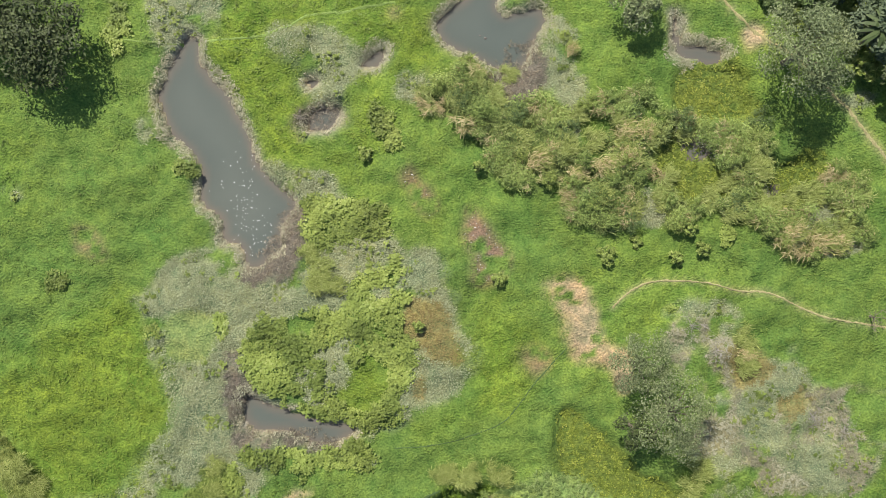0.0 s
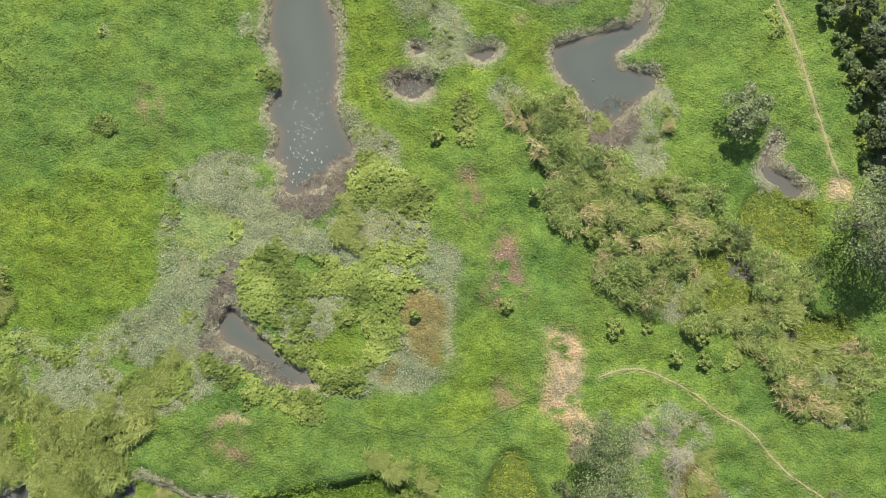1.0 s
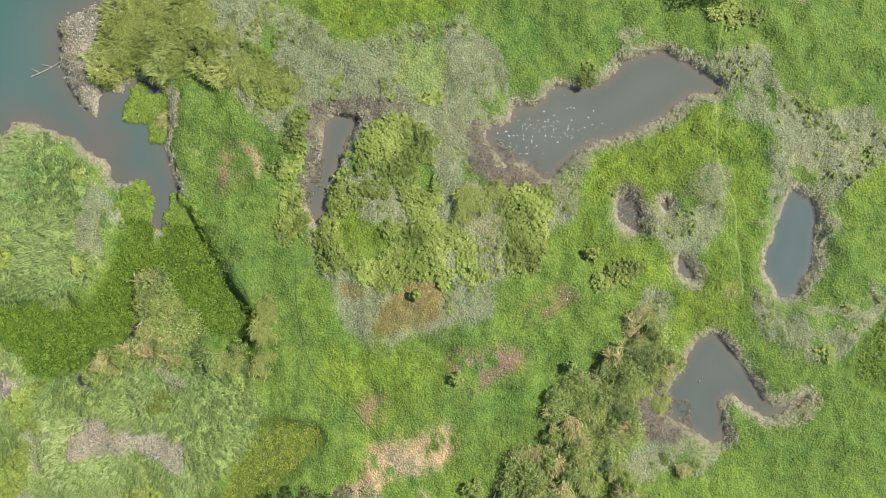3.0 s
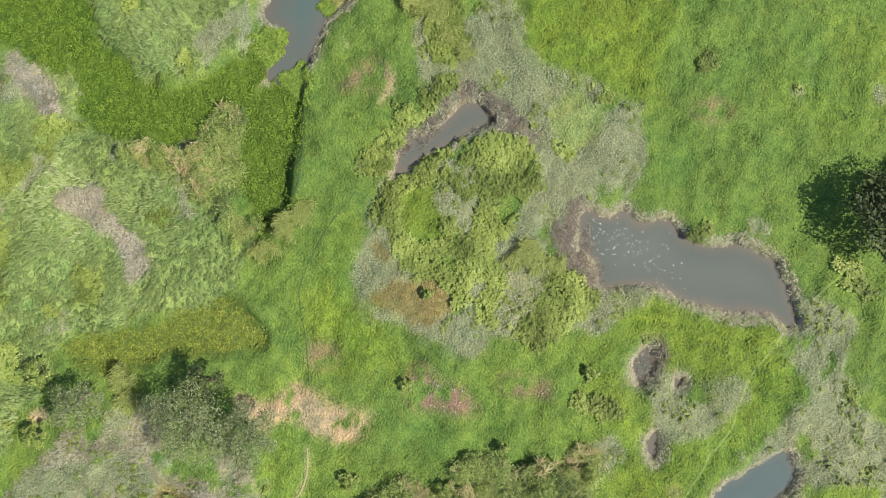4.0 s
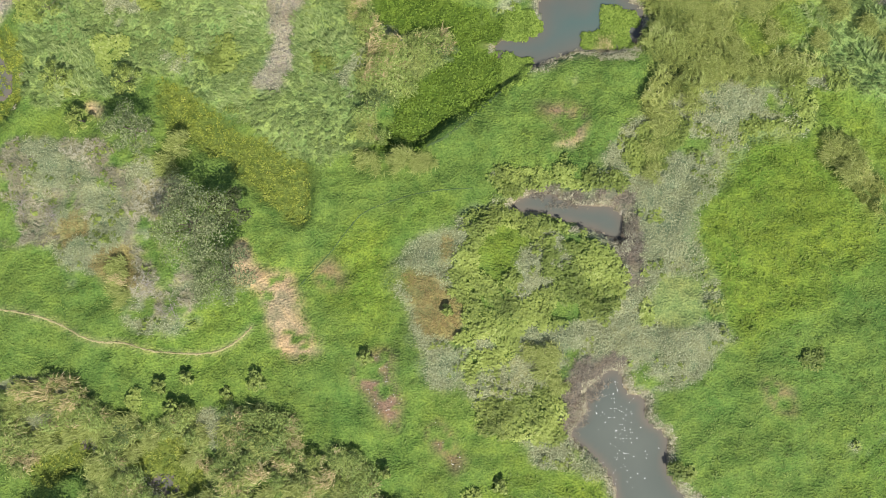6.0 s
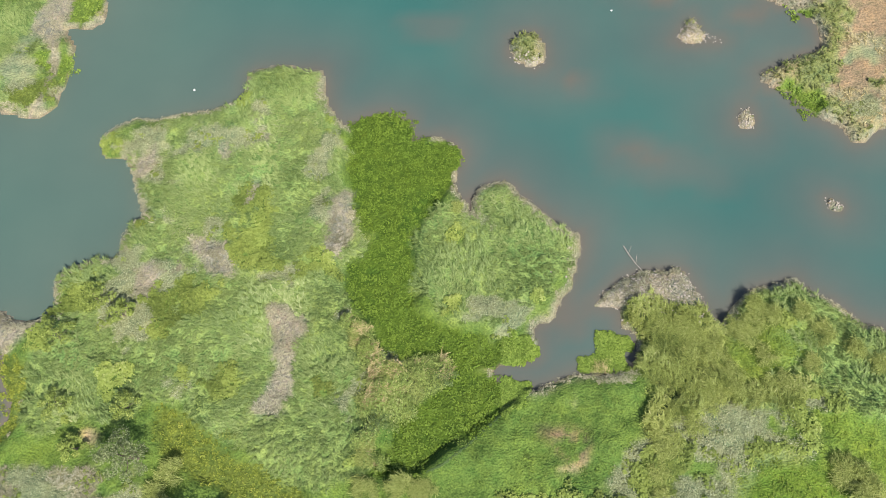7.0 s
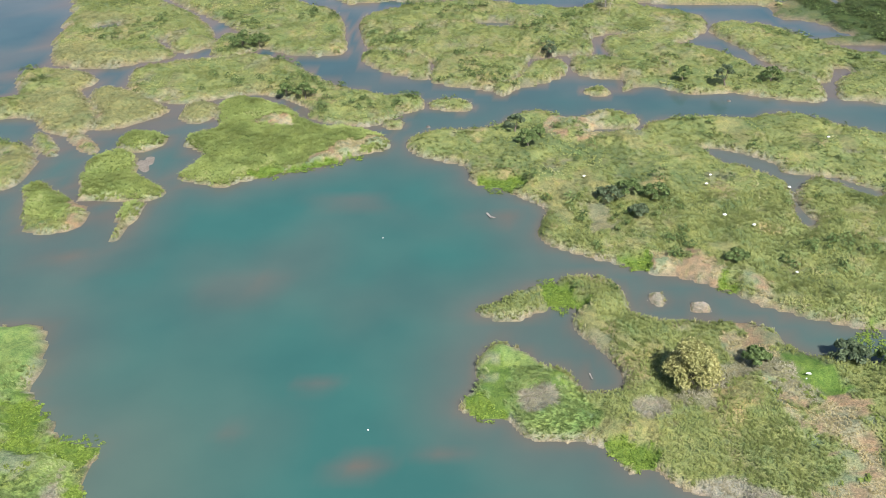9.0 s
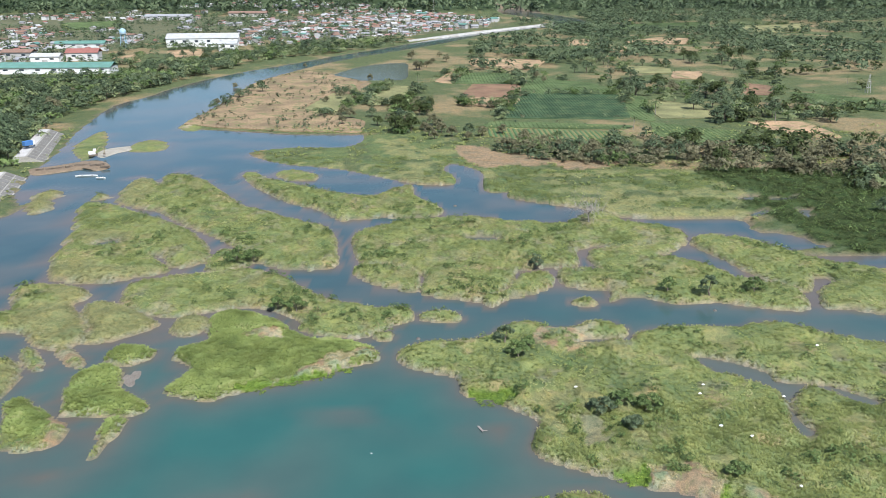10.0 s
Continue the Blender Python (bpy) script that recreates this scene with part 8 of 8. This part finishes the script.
def levee(points):
    p = near_line(points, 1, 8)
    d = np.gradient(p, axis=0)
    d /= np.linalg.norm(d, axis=1)[:, None]
    s = np.stack([-d[:, 1], d[:, 0]], 1)
    prof = [(-5, -0.2), (-3, 2.5), (3, 2.5), (7, -0.2)]
    v = np.stack([np.concatenate([p + s * a, np.full((len(p), 1), z)], 1) for a, z in prof], 1).reshape(-1, 3)
    i = np.arange(len(p) - 1)[:, None] * 4
    f = np.concatenate([i + np.array([k, k + 1, k + 5, k + 4]) for k in range(3)], 0)
    tagged(new("levee", mesh_from("levee", v, f, M_CONCRETE_OLD)), "long pale concrete river levee", "levee", kind="structure")


levee(TRACKS["levee_road"])


M_WORN = plain("weathered_concrete", (0.36, 0.34, 0.3), 0.9, 1.5, 0.25)
M_PANEL = plain("dark_stone_panel", (0.2, 0.19, 0.17), 0.95, 1.0, 0.3)


def revetment(p0, p1, top, run):
    """A sloping concrete bank with ribs in a grid and a road on its crown."""
    p0, p1 = np.array(p0, float), np.array(p1, float)
    along = (p1 - p0) / np.linalg.norm(p1 - p0)
    side = np.array((along[1], -along[0]))
    length = np.linalg.norm(p1 - p0)
    base = tagged(new("revetment"), "sloping concrete revetment with a grid of ribs", "revetment", kind="structure")

    def at(u, v, z):
        q = p0 + along * u + side * v
        return (q[0], q[1], z)
    prof = [(-9, -0.2), (-6, top), (0, top), (run, 0.1), (run, -1.0)]
    V = [at(u, v, z) for u in (0, length) for v, z in prof]
    F = [(k, k + 1, k + 6, k + 5) for k in range(4)] + [(0, 1, 2, 3, 4), (9, 8, 7, 6, 5)]
    part("slope", V, F, M_WORN, base)
    part("road", [at(u, v, top + 0.06) for u in (0, length) for v in (-5.6, -0.6)] + [at(u, v, top - 0.1) for u in (0, length) for v in (-5.6, -0.6)], [(0, 1, 3, 2), (0, 4, 5, 1), (2, 3, 7, 6), (0, 2, 6, 4), (1, 5, 7, 3)], M_CONCRETE, base, "pale dusty road on the crown")
    n = int(length / 6)
    for k in range(n):
        u0, u1 = k * length / n + 0.5, (k + 1) * length / n - 0.5
        for j in range(2):
            v0, v1 = run * (0.06 + 0.47 * j), run * (0.47 + 0.47 * j)
            z0, z1 = top * (1 - v0 / run) + 0.06, top * (1 - v1 / run) + 0.12
            c = [at(u0, v0, z0), at(u1, v0, z0), at(u1, v1, z1), at(u0, v1, z1)]
            part("panel", c + [(x, y, z + 0.12) for x, y, z in c], [(4, 5, 6, 7), (0, 1, 5, 4), (1, 2, 6, 5), (2, 3, 7, 6), (3, 0, 4, 7)], M_PANEL, base)


revetment((-188.3, 355.3), (-206.2, 424.9), 4, 9)
revetment((-212.0, 460.6), (-233.0, 541.2), 4, 9)


def lump(name, label, category, outline, z, mat, seed=5, kind=""):
    """A low heap of earth or stones with sloping, uneven sides."""
    p = rounded(outline, 4)
    c = p.mean(0)
    r = np.random.default_rng(seed)
    rings = [(1.0, -0.3), (0.93, z * 0.5), (0.75, z), (0.4, z * 1.1)]
    V = []
    for g, h in rings:
        for q in p:
            w = c + (q - c) * g
            V.append((w[0], w[1], h * r.uniform(0.85, 1.15)))
    n = len(p)
    F = [(k * n + i, k * n + (i + 1) % n, (k + 1) * n + (i + 1) % n, (k + 1) * n + i) for k in range(3) for i in range(n)]
    V.append((c[0], c[1], z * 1.1))
    F += [(3 * n + i, 3 * n + (i + 1) % n, 4 * n) for i in range(n)]
    return tagged(new(name, mesh_from(name, V, F, mat)), label, category, kind=kind)


lump("jetty", "brown earth jetty across the side channel", "jetty", [(-207.4, 443.5), (-196.0, 452.3), (-183.3, 465.6), (-172.3, 465.3), (-163.6, 450.1), (-168.2, 442.4), (-176.1, 446.5), (-182.9, 441.6), (-196.6, 433.2)], 0.8, M_SILT, kind="structure")
lump("sand_spit", "pale sand spit at an islet", "sandbank", [(-184, 483), (-183, 498), (-172, 506), (-166, 498), (-173, 486), (-177, 474)], 0.45, M_PALE_SAND, kind="structure")


def timber_stack(at, turn, length):
    base = tagged(new("timber_stack"), "dark stacked timber on the earth jetty", "timber")
    base.matrix_basis = pose(at[0], at[1], 0.75, 0, 0, turn)
    for k, (y, z) in enumerate(((-0.5, 0.3), (0.0, 0.3), (0.5, 0.3), (-0.25, 0.78), (0.25, 0.78))):
        v, f = tube([(0, 0, -length / 2), (0, 0, length / 2)], [0.28, 0.24], 7)
        part("log", [(q[2], y + q[0], z + q[1]) for q in v], f, M_BARK, base)


for k, at in enumerate([(-197.1, 441.5), (-192.4, 442.6), (-188.8, 445.1), (-184.6, 447.6), (-181.4, 451.5), (-177.8, 452.7), (-173.1, 451.3), (-170.0, 452.5), (-165.7, 447.1)]):
    timber_stack(at, 15 + 13 * (k % 4), 3.6 + 0.5 * (k % 3))


M_MUD = plain("grey_mud", (0.2, 0.175, 0.145), 0.8, 1.0, 0.35, relief=0.6)
lump("mud_flat", "low grey-brown mud flat beside an islet", "mud flat", [(-76.5, 208), (-76.4, 211), (-75.1, 211), (-74.9, 213), (-72.9, 213), (-72.2, 209), (-72.9, 208), (-72.2, 205), (-73.5, 204)], 0.1, M_MUD, kind="structure")


def truck(at, turn, cab_mat, bed_mat, length, label):
    base = tagged(new("truck"), label, "truck")
    base.matrix_basis = pose(at[0], at[1], at[2], 0, 0, turn)
    part("cab", *block(length * 0.3, -1.2, 0.9, length * 0.5, 1.2, 3.2), cab_mat, base)
    part("windscreen", *block(length * 0.5 - 0.02, -1.0, 2.0, length * 0.5 + 0.05, 1.0, 3.0), M_DARK_GLASS, base)
    part("chassis", *block(-length * 0.5, -0.9, 0.6, length * 0.48, 0.9, 0.9), M_BARK, base)
    part("bed", *block(-length * 0.5, -1.25, 0.95, length * 0.27, 1.25, 3.4), bed_mat, base)
    for x in (-0.38, -0.22, 0.38):
        for s in (-1, 1):
            v, f = tube([(0, 0, -0.2), (0, 0, 0.2)], [0.55, 0.55], 10)
            part("wheel", [(x * length + q[0], s * 1.05 + q[2], 0.55 + q[1]) for q in v], f, M_DARK_GLASS, base)


M_BLUE = plain("blue_tarpaulin", (0.08, 0.2, 0.45), 0.6, 1, 0.15)
truck((*(-219.8, 482.3), 4.9), 60, M_WHITE, M_BLUE, 6.5, "long truck with a blue and white body on the bank road")


def excavator(at, turn):
    base = tagged(new("excavator"), "white and brown excavator on the earth jetty", "excavator")
    base.matrix_basis = pose(at[0], at[1], at[2], 0, 0, turn)
    for s in (-1, 1):
        part("track", *block(-2.2, s * 1.3 - 0.35, 0, 2.2, s * 1.3 + 0.35, 0.9), M_BARK, base)
    part("body", *block(-2.4, -1.4, 1.0, 1.2, 1.4, 2.3), M_WHITE, base)
    part("cab", *block(0.0, 0.2, 2.3, 1.6, 1.4, 3.6), M_WHITE, base)
    part("boom", *tube([(1.2, -0.4, 2.0), (3.6, -0.4, 4.8), (5.2, -0.4, 4.2)], [0.3, 0.28, 0.22], 6), M_DIRT, base)
    part("stick", *tube([(5.2, -0.4, 4.2), (5.8, -0.4, 2.4), (5.6, -0.4, 1.2)], [0.2, 0.2, 0.18], 6), M_DIRT, base)
    part("bucket", *block(5.1, -0.9, 0.3, 6.2, 0.1, 1.3), M_BARK, base)


excavator((*(-181.5, 473.9), 1.4), 20)


def boat(at, turn, length, label):
    base = tagged(new("boat"), label, "boat")
    base.matrix_basis = pose(at[0], at[1], 0.0, 0, 0, turn)
    V = []
    for u in np.linspace(-1, 1, 7):
        w = 0.9 * (1 - u ** 4)
        V += [(u * length / 2, -w - 0.02, 0.55), (u * length / 2, -w * 0.6, -0.05), (u * length / 2, w * 0.6, -0.05), (u * length / 2, w + 0.02, 0.55)]
    F = [(k * 4 + j, k * 4 + j + 1, k * 4 + j + 5, k * 4 + j + 4) for k in range(6) for j in range(3)]
    part("hull", V, F, M_WHITE, base)
    for u in (-0.2, 0.25):
        part("bench", *block(u * length - 0.2, -0.85, 0.35, u * length + 0.2, 0.85, 0.42), M_WOOD_DOOR, base)


boat((-169.4, 431.1), 5, 11, "long pale boat moored at the jetty")
boat((-160.5, 426.1), -3, 5, "small pale boat on the river")

# ---------------------------------------------------------------- litter, stones, driftwood, floating flecks
def litter(at, size, seed, label="crumpled white plastic litter on the grass", lift=0.75):
    r = np.random.default_rng(seed)
    v = []
    for k in range(9):
        a = 2 * math.pi * k / 9
        v.append((size * r.uniform(0.35, 0.75) * math.cos(a), size * r.uniform(0.25, 0.6) * math.sin(a), r.uniform(0, 0.1)))
    v += [(x * 0.5, y * 0.5, 0.16 + r.uniform(0, 0.14)) for x, y, _ in v] + [(0, 0, 0.2)]
    f = [(k, (k + 1) % 9, 9 + (k + 1) % 9, 9 + k) for k in range(9)] + [(9 + k, 9 + (k + 1) % 9, 18) for k in range(9)]
    ob = tagged(new("plastic_bag", mesh_from("plastic_bag", v, f, M_LITTER)), label, "litter", "litter on the islands")
    ob.location = (at[0], at[1], max(0.0, float(height_at([at[0]], [at[1]])[0])) + lift)


for k, at in enumerate([(37.5, 197), (55.6, 188), (69.1, 198), (67.1, 194), (86.7, 192), (67.1, 179), (72.3, 174), (75.4, 156), (105.6, 217)]):
    litter(at, 0.75, 500 + k)
for k, at in enumerate([(65.4, 123.6)]):
    litter(at, 0.8, 530 + k)
for k, at in enumerate([(-10.3, 113.0), (23.9, 93.4), (-10.9, 172.3), (-35.0, 77.9), (65.1, 123.1)]):
    litter(at, 0.28, 540 + k, "crumpled white plastic litter drifting on the river", -0.05)


def flecks():
    """White flecks drifting in a loose band on the long pond."""
    cx, cy = np.array([(23.6, -10.5), (23.8, -7.1), (23.0, -3.8), (22.0, -1.8)]).T
    i = rng.integers(0, 4, 130)
    x, y = cx[i] + rng.normal(0, 1.25, 130), cy[i] + rng.normal(0, 1.7, 130)
    ok = nearest_of(SHORE, x, y) < -0.4
    v = np.array([(math.cos(a) * q, math.sin(a) * q, 0.05) for a, q in zip(np.linspace(0, 2 * math.pi, 6, endpoint=False), (0.075, 0.05, 0.075, 0.06, 0.05, 0.075))] + [(0, 0, 0.09)])
    f = np.array([(k, (k + 1) % 6, 6) for k in range(6)])
    strewn("floating_flecks", "small white flecks floating on the pond", "flotsam", [(v, f)], x[ok], y[ok], rng.uniform(0.35, 1.0, ok.sum()), M_LITTER, z=np.full(ok.sum(), 0.02))


flecks()
x, y = sown((-20, -14, 8, 8), 2600, ("red",))
bit = np.array([(0.07, 0.0, 0.0), (0.02, 0.05, 0.03), (-0.06, 0.02, 0.0), (-0.01, -0.05, 0.02), (0.0, 0.0, 0.06)])
strewn("scattered_litter", "small pale scraps of litter on reddish bare soil", "litter", [(bit, np.array([(0, 1, 4), (1, 2, 4), (2, 3, 4), (3, 0, 4)]))], x[:60], y[:60], rng.uniform(0.4, 0.9, len(x[:60])), M_LITTER, lift=0.08)


def drift(points, radius, label):
    r = np.random.default_rng(int(abs(points[0][0]) * 10))
    p = [(x, y, 0.12 + 0.15 * (k % 2)) for k, (x, y) in enumerate(points)]
    pieces = [tube(p, [radius * (1 - 0.6 * k / len(p)) for k in range(len(p))], 5)]
    for x, y, z in p[1:]:
        pieces.append(tube([(x, y, z), (x + r.normal(0, 0.6), y + r.normal(0, 0.6), z + 0.25)], [radius * 0.5, radius * 0.15], 4))
    tagged(new("driftwood", mesh_from("driftwood", *joined(pieces), M_TWIG)), label, "driftwood")


drift([(23.6, 55.8), (24.1, 54.7), (25.0, 53.4), (25.9, 52.2)], 0.07, "grey driftwood branch stranded on a silt spit")
drift([(12.9, 183), (13.6, 181), (14.6, 181)], 0.3, "pale driftwood stranded in the shallows")
drift([(28.1, 126.6), (28.3, 124.9)], 0.14, "dead branch standing in a cove")

M_WET_ROCK = plain("dark_wet_rock", (0.12, 0.11, 0.095), 0.5, 0.5, 0.3)
r0 = np.random.default_rng(12)
def pebble(seed):
    r = np.random.default_rng(seed)
    v = [(math.cos(a) * r.uniform(0.7, 1), math.sin(a) * r.uniform(0.7, 1), 0) for a in np.linspace(0, 2 * math.pi, 6, endpoint=False)]
    v += [(x * 0.6, y * 0.6, r.uniform(0.4, 0.6)) for x, y, _ in v] + [(0, 0, 0.6)]
    f = []
    for k in range(6):
        j = (k + 1) % 6
        f += [(k, j, 6 + j), (k, 6 + j, 6 + k), (6 + k, 6 + j, 12)]
    return np.array(v), np.array(f)


pebbles = [pebble(600 + k) for k in range(5)]
gx, gy = [], []
for cx, cy, sx, sy, n in [(*(36.1, 89.5), 2.6, 1.3, 260), (*(41.7, 75.5), 0.9, 2.2, 120), (*(51.6, 62.5), 1.2, 0.8, 60), (*(45.0, 148.9), 1.2, 1.6, 70), (*(53.0, 145.8), 2.2, 1.0, 90), (*(25.9, 49.5), 4.0, 1.8, 420), (*(31.8, 49.0), 2.0, 2.4, 160), (*(11.8, 83.9), 2.2, 0.7, 90)]:
    gx += list(r0.normal(cx, sx, n))
    gy += list(r0.normal(cy, sy, n))
gx, gy = np.array(gx), np.array(gy)
ok = height_at(gx, gy) > -0.2
strewn("river_stones", "heaped grey-brown river stones and dead stems", "stones", pebbles, gx[ok], gy[ok], rng.uniform(0.07, 0.2, ok.sum()), M_STONE, z=np.maximum(height_at(gx[ok], gy[ok]), -0.08))
for at, s in (((-4.5, -27.0), 0.35), ((-3.9, -27.3), 0.25), ((14.2, 370.3), 1.2), ((-1.1, 231.2), 1.0), ((89.3, 249.6), 0.9), ((114.2, 350.1), 1.1), ((77.0, 135.4), 0.4)):
    v, f = pebble(int(at[0] * 7) % 997)
    ob = tagged(new("rock", mesh_from("rock", v, f, M_WET_ROCK)), "dark wet rock standing out of the water", "rock")
    ob.matrix_basis = pose(at[0], at[1], -0.08) @ Matrix.Diagonal((s, s * 0.8, s * 0.9, 1))
